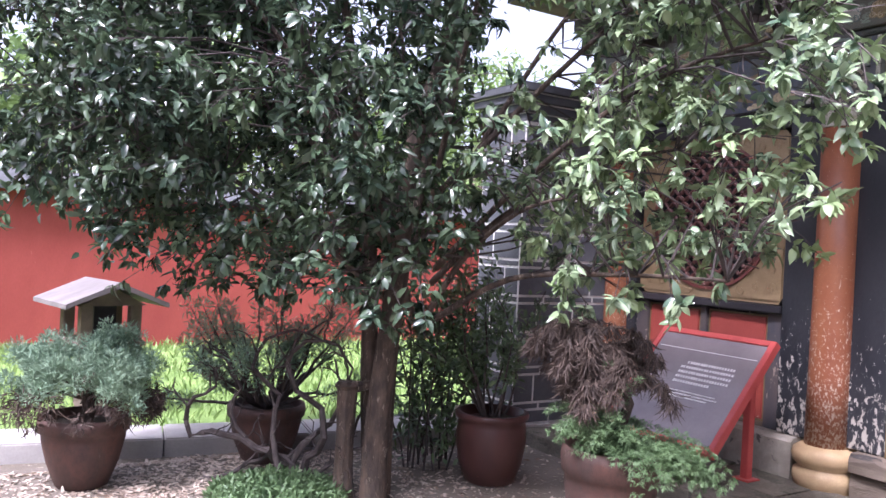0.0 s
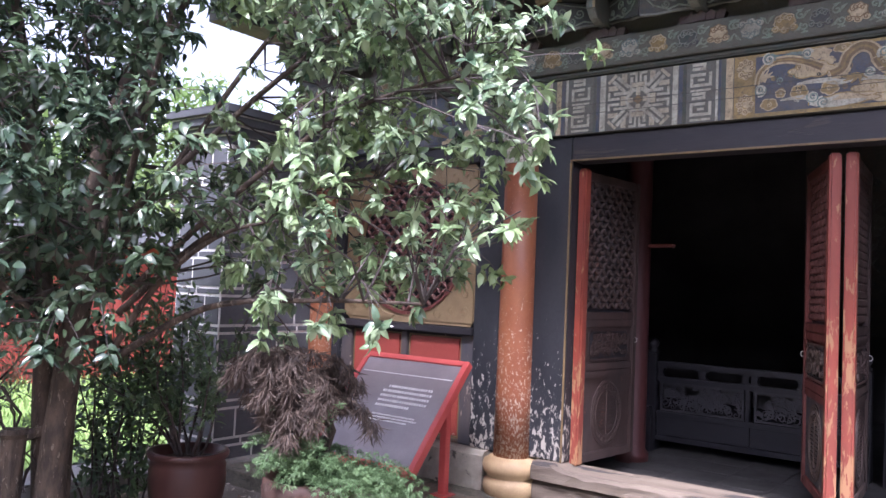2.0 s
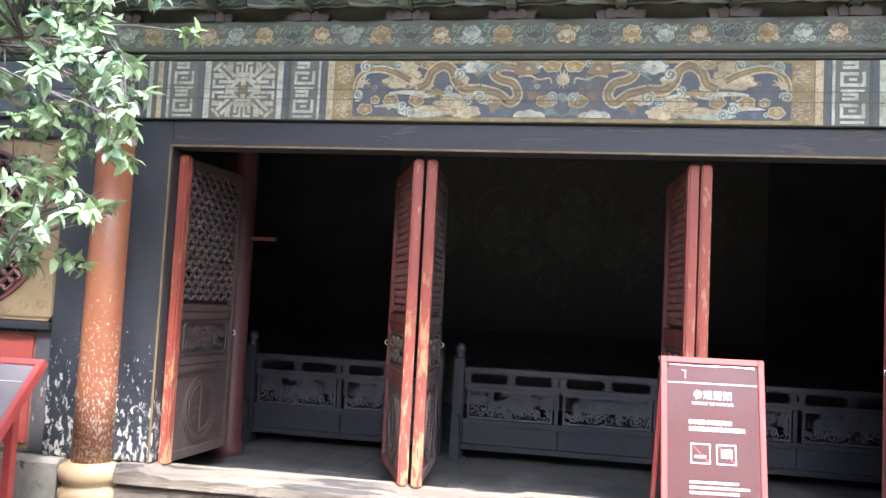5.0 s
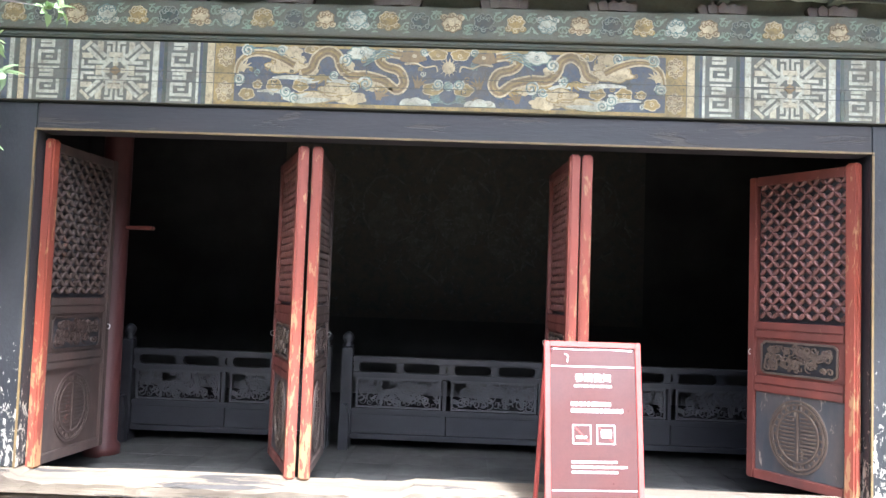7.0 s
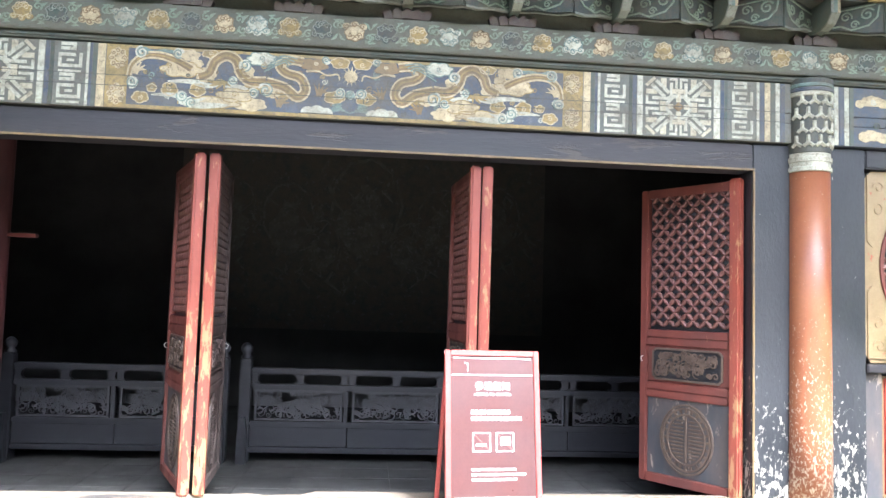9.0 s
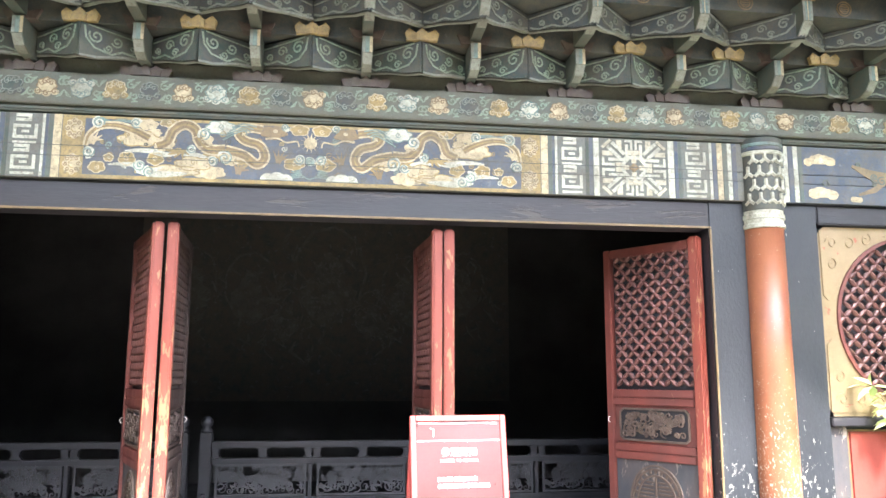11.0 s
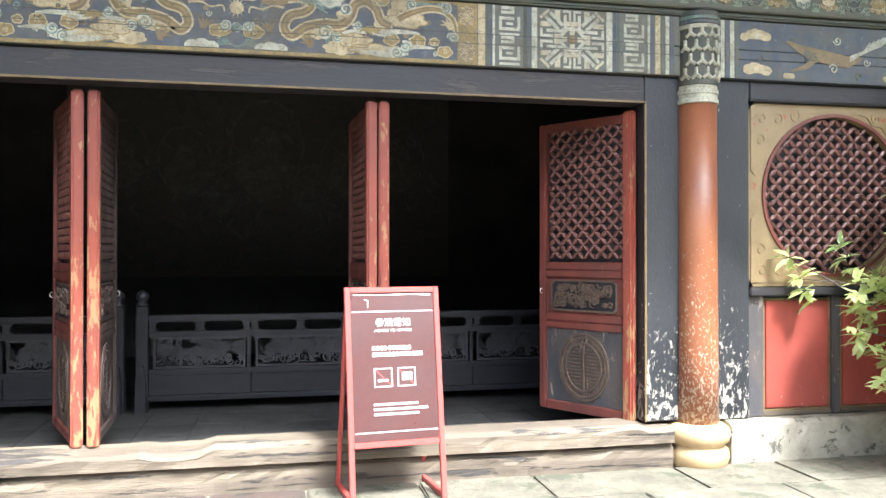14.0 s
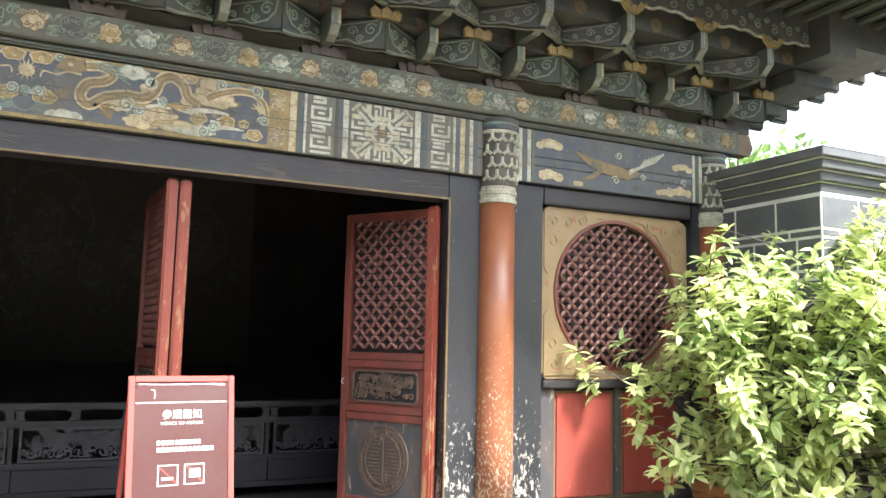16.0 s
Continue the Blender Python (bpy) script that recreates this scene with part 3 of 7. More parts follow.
def column(x, r=0.145):
    c = thing("column", "round column in worn orange-brown lacquer on a golden stone base", "column", "columns of the hall front", at=(x, -0.06, 0))
    bm = bmesh.new()
    lathe(bm, [(r * 1.04, 0.27), (r * 1.02, 0.8), (r, 1.6), (r * 0.97, 2.60)], seg=32)
    part("shaft", bm, M_COLUMN, c, smooth=True)
    bm = bmesh.new()
    lathe(bm, [(r * 1.0, 2.60), (r * 1.06, 2.605), (r * 1.06, 2.63), (r * 1.0, 2.635), (r * 1.0, 2.665), (r * 1.06, 2.67), (r * 1.06, 2.70), (r, 2.705), (r, 2.73)], seg=32)
    part("collar", bm, M_PWHITE, c, "grey and white painted collar")
    bm = bmesh.new()
    lathe(bm, [(0.19, -0.03), (0.21, 0.0), (0.225, 0.05), (0.218, 0.10), (0.19, 0.128), (0.19, 0.135), (0.222, 0.165), (0.234, 0.21), (0.222, 0.255), (0.18, 0.283), (0.15, 0.29)], seg=36)
    part("base", bm, M_BASE, c, "double rounded golden stone base", smooth=True)
    # painted head with a fret of white hooks
    bm = bmesh.new()
    lathe(bm, [(r * 1.0, 2.731), (r * 1.03, 2.735), (r * 1.03, 3.16), (r * 1.12, 3.2), (r * 1.12, 3.26)], seg=32)
    part("head", bm, M_PDARK, c, "green painted column head")
    bm = bmesh.new()
    for k in range(-2, 3):
        for j in range(4):
            z, a = 2.80 + 0.1 * j, radians(-90 + 30 * k + (15 if j % 2 else 0))
            for q in (0, 120, 240):
                e = radians(q + 90)
                p0 = (a, z)
                p1 = (a + 0.25 * math.cos(e), z + 0.052 * math.sin(e))
                R = r * 1.03 + 0.004
                tube(bm, [(R * math.cos(p0[0]), R * math.sin(p0[0]), p0[1]), (R * math.cos(p1[0]), R * math.sin(p1[0]), p1[1])], [0.0145, 0.013], 5)
    part("fret", bm, M_PWHITE, c, "white three-armed fret")
    for z0, z1, m in ((3.135, 3.165, M_PWHITE), (3.166, 3.195, M_PBLUE), (3.196, 3.225, M_PTEAL)):
        bm = bmesh.new()
        lathe(bm, [(r * 1.10, z0), (r * 1.14, z0 + 0.005), (r * 1.14, z1 - 0.005), (r * 1.10, z1)], seg=32)
        part("head_band", bm, m, c, "painted band round the column head")
    return c


for x in (-COLX, COLX):
    column(x)
for x in (-ENDX - 0.04, ENDX + 0.04):
    column(x, 0.125)


def four_petal(bm, x0, x1, z0, z1, y, pitch, inside, thick=0.016, wide=0.42):
    """A lattice of overlapping circles: lens-shaped bars along both diagonals."""
    h = pitch / 2
    nx, nz = int((x1 - x0) / h) + 2, int((z1 - z0) / h) + 2
    for i in range(-1, nx):
        for j in range(-1, nz):
            if (i + j) % 2:
                continue
            for sx in (1, -1):
                ax, az = x0 + i * h, z0 + j * h
                bx, bz = ax + sx * h, az + h
                mx, mz = (ax + bx) / 2, (az + bz) / 2
                if not inside(mx, mz):
                    continue
                dx, dz = (bx - ax), (bz - az)
                nxx, nzz = -dz * wide / 2, dx * wide / 2
                q = lambda t, s: (ax + dx * t + nxx * s, az + dz * t + nzz * s)
                out = [q(0, 0.2), q(0.25, 0.8), q(0.5, 1), q(0.75, 0.8), q(1, 0.2), q(1, -0.2), q(0.75, -0.8), q(0.5, -1), q(0.25, -0.8), q(0, -0.2)]
                f = [bm.verts.new((a, y + thick * (0.0 if k in (1, 2, 3, 6, 7, 8) else 0.15), b)) for k, (a, b) in enumerate(out)]
                back = [bm.verts.new((a, y + thick, b)) for a, b in out]
                ridge = [bm.verts.new((*q(t, 0)[:1], y - 0.008, q(t, 0)[1])) for t in (0.2, 0.8)]
                bm.faces.new((f[0], f[1], ridge[0]))
                bm.faces.new((f[1], f[2], f[3], ridge[1], ridge[0]))
                bm.faces.new((f[3], f[4], ridge[1]))
                bm.faces.new((f[4], f[5], ridge[1]))
                bm.faces.new((f[5], f[6], ridge[1]))
                bm.faces.new((f[6], f[7], f[8], ridge[0], ridge[1]))
                bm.faces.new((f[8], f[9], ridge[0]))
                bm.faces.new((f[9], f[0], ridge[0]))
                for k in range(10):
                    bm.faces.new((f[k], back[k], back[(k + 1) % 10], f[(k + 1) % 10]))
    return bm


def scroll_carving(bm, x0, x1, z0, z1, y, n, seed, w=0.012, d=0.012, small=0.12, large=0.26):
    r = random.Random(seed)
    for _ in range(n):
        rad = min(x1 - x0, z1 - z0) * r.uniform(small, large)
        cx, cz = r.uniform(x0 + rad, x1 - rad), r.uniform(z0 + rad, z1 - rad)
        ribbon(bm, spiral(cx, cz, rad, r.choice((1.0, 1.3, -1.2)), r.uniform(0, 6), 12), w * r.uniform(0.7, 1.3), y - r.uniform(0, d), y + 0.006)
    return bm


# door leaves: built lying along x from the hinge, face at y = 0
def door_leaf(flip, red, lattice, carved, board):
    W, Z0, Z1 = 0.86, SILL - 0.015, 2.545
    leaf = thing("door_leaf", "red lacquered lattice door leaf standing open, paint worn off its foot" if flip < 0 else "brown weathered lattice door leaf darkened as if shaded, with a red hinge stile, standing open", "door", "lattice door leaves of the hall")
    X = lambda a, b: sorted((flip * a, flip * b))
    part("stile", boxed(*X(0, 0.085), -0.036, 0.036, Z0 - 0.01, Z1 + 0.02, 0.013), M_EDGE, leaf, "orange-red hinge stile with bare patches")
    part("stile", boxed(*X(W - 0.065, W), -0.03, 0.03, Z0, Z1, 0.008), red, leaf)
    rails = [(Z0, Z0 + 0.07), (0.93, 0.988), (0.99, 1.05), (1.33, 1.388), (1.39, 1.45), (Z1 - 0.07, Z1)]
    for a, b in rails:
        part("rail", boxed(*X(0.087, W - 0.067), -0.028, 0.028, a, b, 0.006), red, leaf)
    xa, xb = X(0.09, W - 0.07)
    lat = bmesh.new()
    four_petal(lat, xa + 0.02, xb - 0.02, 1.475, Z1 - 0.09, -0.01, 0.107, lambda x, z: xa + 0.005 < x < xb - 0.005 and 1.46 < z < Z1 - 0.08, 0.02)
    part("lattice", lat, lattice, leaf, "maroon four-petal lattice")
    part("lattice_backing", boxed(xa, xb, 0.016, 0.022, 1.452, Z1 - 0.072, 0), M_DARKWOOD, leaf, "dark board behind the lattice")
    part("panel", boxed(xa, xb, -0.012, 0.012, 1.052, 1.328, 0), red, leaf, "small red panel")
    cv = bmesh.new()
    o = [(xa + 0.05, 1.10), (xa + 0.08, 1.075), (xb - 0.08, 1.075), (xb - 0.05, 1.10), (xb - 0.05, 1.28), (xb - 0.08, 1.305), (xa + 0.08, 1.305), (xa + 0.05, 1.28)]
    prism(cv, o, -0.016, -0.0125)
    part("inset", cv, M_DARKWOOD, leaf, "dark cut-corner inset")
    for side in (-1, 1):
        cv = bmesh.new()
        scroll_carving(cv, xa + 0.07, xb - 0.07, 1.085, 1.298, -0.024, 70, 4, 0.010, 0.012, 0.10, 0.22)
        ribbon(cv, o, 0.014, -0.026, -0.0165, True)
        if side > 0:
            bmesh.ops.transform(cv, matrix=Matrix.Diagonal((1, -1, 1, 1)), verts=cv.verts)
            bmesh.ops.reverse_faces(cv, faces=cv.faces)
        tagged(part("carving", cv, carved, leaf, "brown carved scrollwork"), kind="stuff")
    part("panel", boxed(xa, xb, -0.012, 0.012, Z0 + 0.072, 0.928, 0), board, leaf, "dark worn lower panel")
    cx, cz = (xa + xb) / 2, (Z0 + 0.07 + 0.93) / 2
    for side in (-1, 1):
        md = bmesh.new()
        for k, rr in enumerate((1.0, 0.9, 0.72)):
            ribbon(md, disc(cx, cz, 0.225 * rr, 0.255 * rr, 36), 0.014, -0.022 - 0.0008 * k, -0.0125, True)
        for k in range(24):
            a = k * math.pi / 12
            ribbon(md, [(cx + 0.173 * math.cos(a), cz + 0.197 * math.sin(a)), (cx + 0.195 * math.cos(a), cz + 0.223 * math.sin(a))], 0.018, -0.0205, -0.0125)
        for k in range(-5, 6):
            hw = 0.15 * math.sqrt(max(0.05, 1 - (k / 6) ** 2))
            z = cz + k * 0.027
            ribbon(md, [(cx - hw, z), (cx - 0.02, z)], 0.012, -0.021, -0.0125)
            ribbon(md, [(cx + 0.02, z), (cx + hw, z)], 0.012, -0.021, -0.0125)
        ribbon(md, [(cx, cz - 0.17), (cx, cz + 0.17)], 0.016, -0.0225, -0.0125)
        if side > 0:
            bmesh.ops.transform(md, matrix=Matrix.Diagonal((1, -1, 1, 1)), verts=md.verts)
            bmesh.ops.reverse_faces(md, faces=md.faces)
        tagged(part("medallion", md, carved, leaf, "round carved brown medallion"), kind="stuff")
    bm = bmesh.new()
    tube(bm, [(flip * (W - 0.03), -0.036 + 0.016 * math.sin(t), 1.22 + 0.02 * math.cos(t)) for t in [k * 0.7 for k in range(10)]], 0.003, 5)
    M = part("ring_pull", bm, M_INK, leaf, "small pale metal ring")
    return leaf


leaf_r = door_leaf(-1, M_RED, M_LATTICE, M_CARVED, M_LEAFWOOD)   # leaves that swing from their right-hand hinge
# right-facing leaves: browner wood, coloured darker to stand in for shade
leaf_l = door_leaf(1, M_SHADEDWOOD, M_SHADEDWOOD, M_SHADEDWOOD, M_SHADEDWOOD)
leaf_r.matrix_basis = pose(2.815, 0.02, 0, 0, 0, -57)
leaf_l.matrix_basis = pose(-2.785, 0.03, 0, 0, 0, 84)
copy_thing(leaf_r, pose(-0.985, 0.03, 0, 0, 0, -68))
copy_thing(leaf_r, pose(0.892, 0.03, 0, 0, 0, -86))
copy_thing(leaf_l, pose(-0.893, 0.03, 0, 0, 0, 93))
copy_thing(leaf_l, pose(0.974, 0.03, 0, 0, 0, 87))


# round-window bays
def window_bay(s):
    w = thing("window_1" if s < 0 else "window_2", "square window with a round maroon lattice in an ochre gilt surround, red panels below", "window", kind="structure")
    a0, a1 = 3.44, 5.40
    X = lambda a, b: sorted((s * a, s * b))
    part("jamb", boxed(*X(a0 - 0.02, 3.70), -0.055, 0.12, 0.29, 2.80, 0.01), M_BLACK, w, "black jamb with flaked white patches")
    part("jamb", boxed(*X(5.24, 5.36), -0.055, 0.12, 0.29, 2.80, 0.01), M_BLACK, w)
    part("head", boxed(*X(3.702, 5.238), -0.055, 0.12, 2.66, 2.80, 0.01), M_LINTEL, w)
    part("ledge", boxed(*X(3.702, 5.238), -0.07, 0.1, 1.20, 1.262, 0.008), M_LINTEL, w)
    cx, cz, R = s * 4.46, 1.965, 0.60
    # surround with a round opening
    x0, x1 = X(3.71, 5.23)
    z0, z1 = 1.268, 2.652
    bm = bmesh.new()
    n = 64
    inner, outer = [], []
    for k in range(n):
        a = 2 * math.pi * k / n
        ca, sa = math.cos(a), math.sin(a)
        tx = ((x1 if ca > 0 else x0) - cx) / ca if abs(ca) > 1e-6 else 1e9
        tz = ((z1 if sa > 0 else z0) - cz) / sa if abs(sa) > 1e-6 else 1e9
        t = min(abs(tx), abs(tz))
        inner.append((cx + R * ca, cz + R * sa))
        outer.append((cx + t * ca, cz + t * sa))
    fi = [bm.verts.new((x, -0.005, z)) for x, z in inner]
    fo = [bm.verts.new((x, -0.005, z)) for x, z in outer]
    bi = [bm.verts.new((x, 0.05, z)) for x, z in inner]
    for k in range(n):
        j = (k + 1) % n
        bm.faces.new((fo[k], fo[j], fi[j], fi[k]))
        bm.faces.new((fi[k], fi[j], bi[j], bi[k]))
    part("surround", bm, M_OCHRE, w, "ochre painted surround")
    bm = bmesh.new()
    ribbon(bm, disc(cx, cz, R + 0.012, R + 0.012, 64), 0.026, -0.020, -0.004, True)
    part("ring", bm, M_RED, w, "raised red ring")
    for sx in (-1, 1):
        for sz in (-1, 1):
            ex, ez = (x1 if sx > 0 else x0) - sx * 0.03, (z1 if sz > 0 else z0) - sz * 0.03
            pts = [(ex, ez), (ex - sx * 0.56, ez), (ex - sx * 0.60, ez - sz * 0.035)]
            for k in range(9):
                rr = R + 0.06 + 0.02 * math.sin(k * 2.4)
                pts.append((cx + sx * rr * math.cos(radians(72 - 54 * k / 8)), cz + sz * rr * math.sin(radians(72 - 54 * k / 8))))
            pts += [(ex - sx * 0.035, ez - sz * 0.52), (ex, ez - sz * 0.48)]
            if sx * sz > 0:
                pts = pts[::-1]
            bm = bmesh.new()
            prism(bm, pts, -0.014, -0.004)
            part("corner_carving", bm, M_OCHRE, w, "ochre carved corner spandrel")
            bm = bmesh.new()
            for q in range(3):
                ribbon(bm, spiral(ex - sx * (0.09 + 0.14 * q), ez - sz * (0.09 if q < 2 else 0.06), 0.05, 1.2, q, 14, sx), 0.012, -0.02, -0.013)
            ribbon(bm, spiral(ex - sx * 0.08, ez - sz * 0.25, 0.05, 1.2, 1, 14, sx), 0.012, -0.02, -0.013)
            part("corner_scroll", bm, M_OCHRE, w, "ochre raised scroll")
    bm = bmesh.new()
    four_petal(bm, cx - R, cx + R, cz - R, cz + R, 0.012, 0.113, lambda x, z: (x - cx) ** 2 + (z - cz) ** 2 < (R - 0.02) ** 2, 0.02)
    part("lattice", bm, M_LATTICE, w, "maroon four-petal round lattice")
    part("backing", boxed(x0, x1, 0.07, 0.09, z0, z1, 0), M_DARKWOOD, w, "dark boarding behind the lattice")
    part("board", boxed(*X(3.702, 5.238), 0.03, 0.06, 0.29, 1.198, 0), M_BLACK, w)
    for a, b in ((3.702, 3.84), (4.43, 4.50), (5.10, 5.238)):
        part("muntin", boxed(*X(a, b), -0.02, 0.028, 0.29, 1.198, 0.008), M_LEAFWOOD, w, "dark worn upright")
    for a, b in ((3.86, 4.41), (4.52, 5.08)):
        bm = boxed(*X(a, b), -0.006, 0.028, 0.345, 1.16, 0.012)
        part("panel", bm, M_PANELRED, w, "red panel flaking at its foot")
        bm = bmesh.new()
        ribbon(bm, [(q[0], q[1]) for q in ((X(a, b)[0] - 0.006, 0.335), (X(a, b)[1] + 0.006, 0.335), (X(a, b)[1] + 0.006, 1.17), (X(a, b)[0] - 0.006, 1.17))], 0.012, 0.0, 0.028, True)
        part("moulding", bm, M_GILT, w, "thin gilt moulding")
    part("foot_rail", boxed(*X(3.842, 4.428), -0.012, 0.026, 0.29, 0.327, 0.006), M_SILL, w)
    part("foot_rail", boxed(*X(4.502, 5.098), -0.012, 0.026, 0.29, 0.327, 0.006), M_SILL, w)
    return w


window_bay(-1)
window_bay(1)

# ---- painted beams over the doors and windows ----
YB = -0.10   # face of the painted beam
ZB0, ZB1 = 2.806, 3.236


def fret(bm, x0, x1, z0, z1, y, w=0.02):
    """Hooked pale key pattern, two hooks one above the other."""
    h = (z1 - z0) / 2
    for k in range(2):
        q = lambda u, v: (x0 + (x1 - x0) * u, z0 + h * (k + v))
        ribbon(bm, [q(0.12, 0.95), q(0.66, 0.95), q(0.66, 0.80), q(0.12, 0.80)], w, y - 0.004, y)
        ribbon(bm, [q(0.72, 0.60), q(0.10, 0.60), q(0.10, 0.24), q(0.92, 0.24), q(0.92, 0.66)], w, y - 0.0046, y)
        ribbon(bm, [q(0.36, 0.42), q(0.66, 0.42)], w * 0.8, y - 0.0036, y)
        ribbon(bm, [q(0.05, 0.06), q(0.95, 0.06)], w * 0.8, y - 0.0032, y)


def snowflake(bm_w, bm_c, bm_g, x0, x1, z0, z1, y):
    """Interlaced key: arrow heads along the diagonals, short cross bars and a small diamond."""
    cx, cz = (x0 + x1) / 2, (z0 + z1) / 2
    hx, hz = (x1 - x0) / 2, (z1 - z0) / 2
    for sx in (-1, 1):
        for sz in (-1, 1):
            q = lambda u, v: (cx + sx * hx * u, cz + sz * hz * v)
            for o in (-0.07, 0.07):
                ribbon(bm_w, [q(0.36 - o, 0.40 + o), q(0.76 - o, 0.82 + o)], 0.025, y - 0.0056, y)
            ribbon(bm_w, [q(0.22, 0.84), q(0.22, 0.36), q(0.34, 0.28), q(0.80, 0.28)], 0.022, y - 0.0048, y)
            ribbon(bm_c, [q(0.99, 0.70), q(0.72, 0.99)], 0.022, y - 0.0036, y)
            ribbon(bm_c, [q(0.46, 0.99), q(0.46, 0.66)], 0.040, y - 0.0040, y)
            ribbon(bm_c, [q(0.99, 0.50), q(0.66, 0.50)], 0.034, y - 0.0042, y)
            ribbon(bm_w, [q(0.96, 0.36), q(0.96, 0.10), q(0.60, 0.10)], 0.018, y - 0.0044, y)
            ribbon(bm_w, [q(0.28, 0.96), q(0.07, 0.96), q(0.07, 0.64)], 0.016, y - 0.0050, y)
            ribbon(bm_w, [q(0.40, 0.04), q(0.16, 0.36), q(0.04, 0.36)], 0.024, y - 0.0052, y)
    for u, v, w, h in ((0, 0.54, 0.20, 0.08), (0, -0.54, 0.20, 0.08), (0.48, 0, 0.085, 0.17), (-0.48, 0, 0.085, 0.17)):
        a, b, c, d = cx + hx * (u - w), cx + hx * (u + w), cz + hz * (v - h), cz + hz * (v + h)
        prism(bm_c, [(a, c), (b, c), (b, d), (a, d)], y - 0.006, y)
    for a, b in (((0, 0.16), (0, 0.45)), ((0, -0.16), (0, -0.45)), ((0.16, 0), (0.40, 0)), ((-0.16, 0), (-0.40, 0))):
        ribbon(bm_c, [(cx + a[0] * hx, cz + a[1] * hz), (cx + b[0] * hx, cz + b[1] * hz)], 0.034, y - 0.0034, y)
    prism(bm_g, [(cx - hx * 0.17, cz), (cx, cz - hz * 0.17), (cx + hx * 0.17, cz), (cx, cz + hz * 0.17)], y - 0.004, y)


def puff(fill, line, cx, cz, rx, rz, y, r, lobes=6, curls=2, wave=0.13):
    """A painted cloud: lobed patch with a drawn rim and a curl or two inside."""
    ph = r.uniform(0, 6)
    o = [(cx + rx * (1 - wave + 2 * wave * abs(math.sin(lobes * a / 2 + ph))) * math.cos(a), cz + rz * (1 - wave + 2 * wave * abs(math.sin(lobes * a / 2 + ph))) * math.sin(a)) for a in [-k * math.pi / 20 for k in range(40)]]
    d = r.uniform(0, 0.0012)
    prism(fill, o, y - 0.0024 - d, y)
    ribbon(line, o, 0.0065, y - 0.0040 - d, y, True)
    for k in range(curls):
        u = (k + 0.5) / curls * 2 - 1
        ribbon(line, spiral(cx + rx * 0.62 * u, cz + rz * r.uniform(-0.2, 0.2), rz * r.uniform(0.4, 0.62), r.choice((1.3, -1.3)), r.uniform(0, 6), 14), 0.0055, y - 0.0044 - d, y)


def cloud(bm, cx, cz, s, y, r, lobes=None):
    n = lobes or r.randint(3, 5)
    for k in range(n):
        a = (k - (n - 1) / 2)
        prism(bm, disc(cx + a * s * 0.62, cz + s * 0.25 * math.cos(a * 1.1) + r.uniform(-0.1, 0.1) * s, s * r.uniform(0.5, 0.75), s * r.uniform(0.35, 0.55), 12, 0.06, 5, r.uniform(0, 6)), y - 0.002 - 0.0006 * k, y)
    prism(bm, disc(cx, cz - s * 0.22, s * 0.62 * n / 2 + s * 0.2, s * 0.16, 14), y - 0.0014, y)


def curl(bm, cx, cz, s, y, r, w=0.012):
    ribbon(bm, spiral(cx, cz, s, r.choice((1.3, -1.3)), r.uniform(0, 6), 16), w, y - r.uniform(0.003, 0.006), y)


def beam(name, x0, x1, label):
    b = thing(name, label, "beam", "painted beams under the eave")
    zs = [ZB0, 2.95, 3.02, ZB1]
    for k, (a, c) in enumerate(zip(zs, zs[1:])):
        part("plank", boxed(x0, x1, YB + (0.0, 0.002, -0.002)[k], 0.015, a + 0.002, c - 0.002, 0.003), (M_PBLUE if name == "side_beam" else M_PGREY), b)
    return b


main = beam("main_beam", -3.12, 3.12, "long beam painted with clouds, dragons and white key frets")
r = random.Random(12)
Y1 = YB - 0.0045
# central field
bm = bmesh.new()
prism(bm, [(-1.60, ZB0 + 0.004), (1.60, ZB0 + 0.004), (1.60, ZB1 - 0.004), (-1.60, ZB1 - 0.004)], Y1, YB)
part("field_border", bm, M_PGOLD, main, "ochre gold border of the central field")
bm = bmesh.new()
prism(bm, [(-1.46, ZB0 + 0.028), (1.46, ZB0 + 0.028), (1.46, ZB1 - 0.024), (-1.46, ZB1 - 0.024)], Y1 - 0.002, Y1)
part("field", bm, M_PBLUE, main, "faded blue ground of the central field")
Y2 = Y1 - 0.002
bm = bmesh.new()
for s in (-1, 1):
    for k, cz in enumerate((2.90, 3.14)):
        for q in range(8):
            a = q * math.pi / 4
            prism(bm, disc(s * 1.525 + 0.04 * math.cos(a), cz + 0.05 * math.sin(a), 0.021, 0.023, 8), Y1 - 0.005, Y1)
        prism(bm, disc(s * 1.52, cz, 0.022, 0.022, 10), Y1 - 0.006, Y1)
part("corner_flower", bm, M_PCREAM, main, "small gilt corner flowers")
bm = bmesh.new()
for s in (-1, 1):
    for cz in (2.90, 3.14):
        for q in range(8):
            a = q * math.pi / 4
            ribbon(bm, spiral(s * 1.525 + 0.04 * math.cos(a), cz + 0.05 * math.sin(a), 0.016, 1.2, a, 9), 0.006, Y1 - 0.0062, Y1)
part("flower_lines", bm, M_PBROWN, main, "brown curls of the corner flowers")
cl, gold, green, white, brown, rim, pale, dark = (bmesh.new() for _ in range(8))


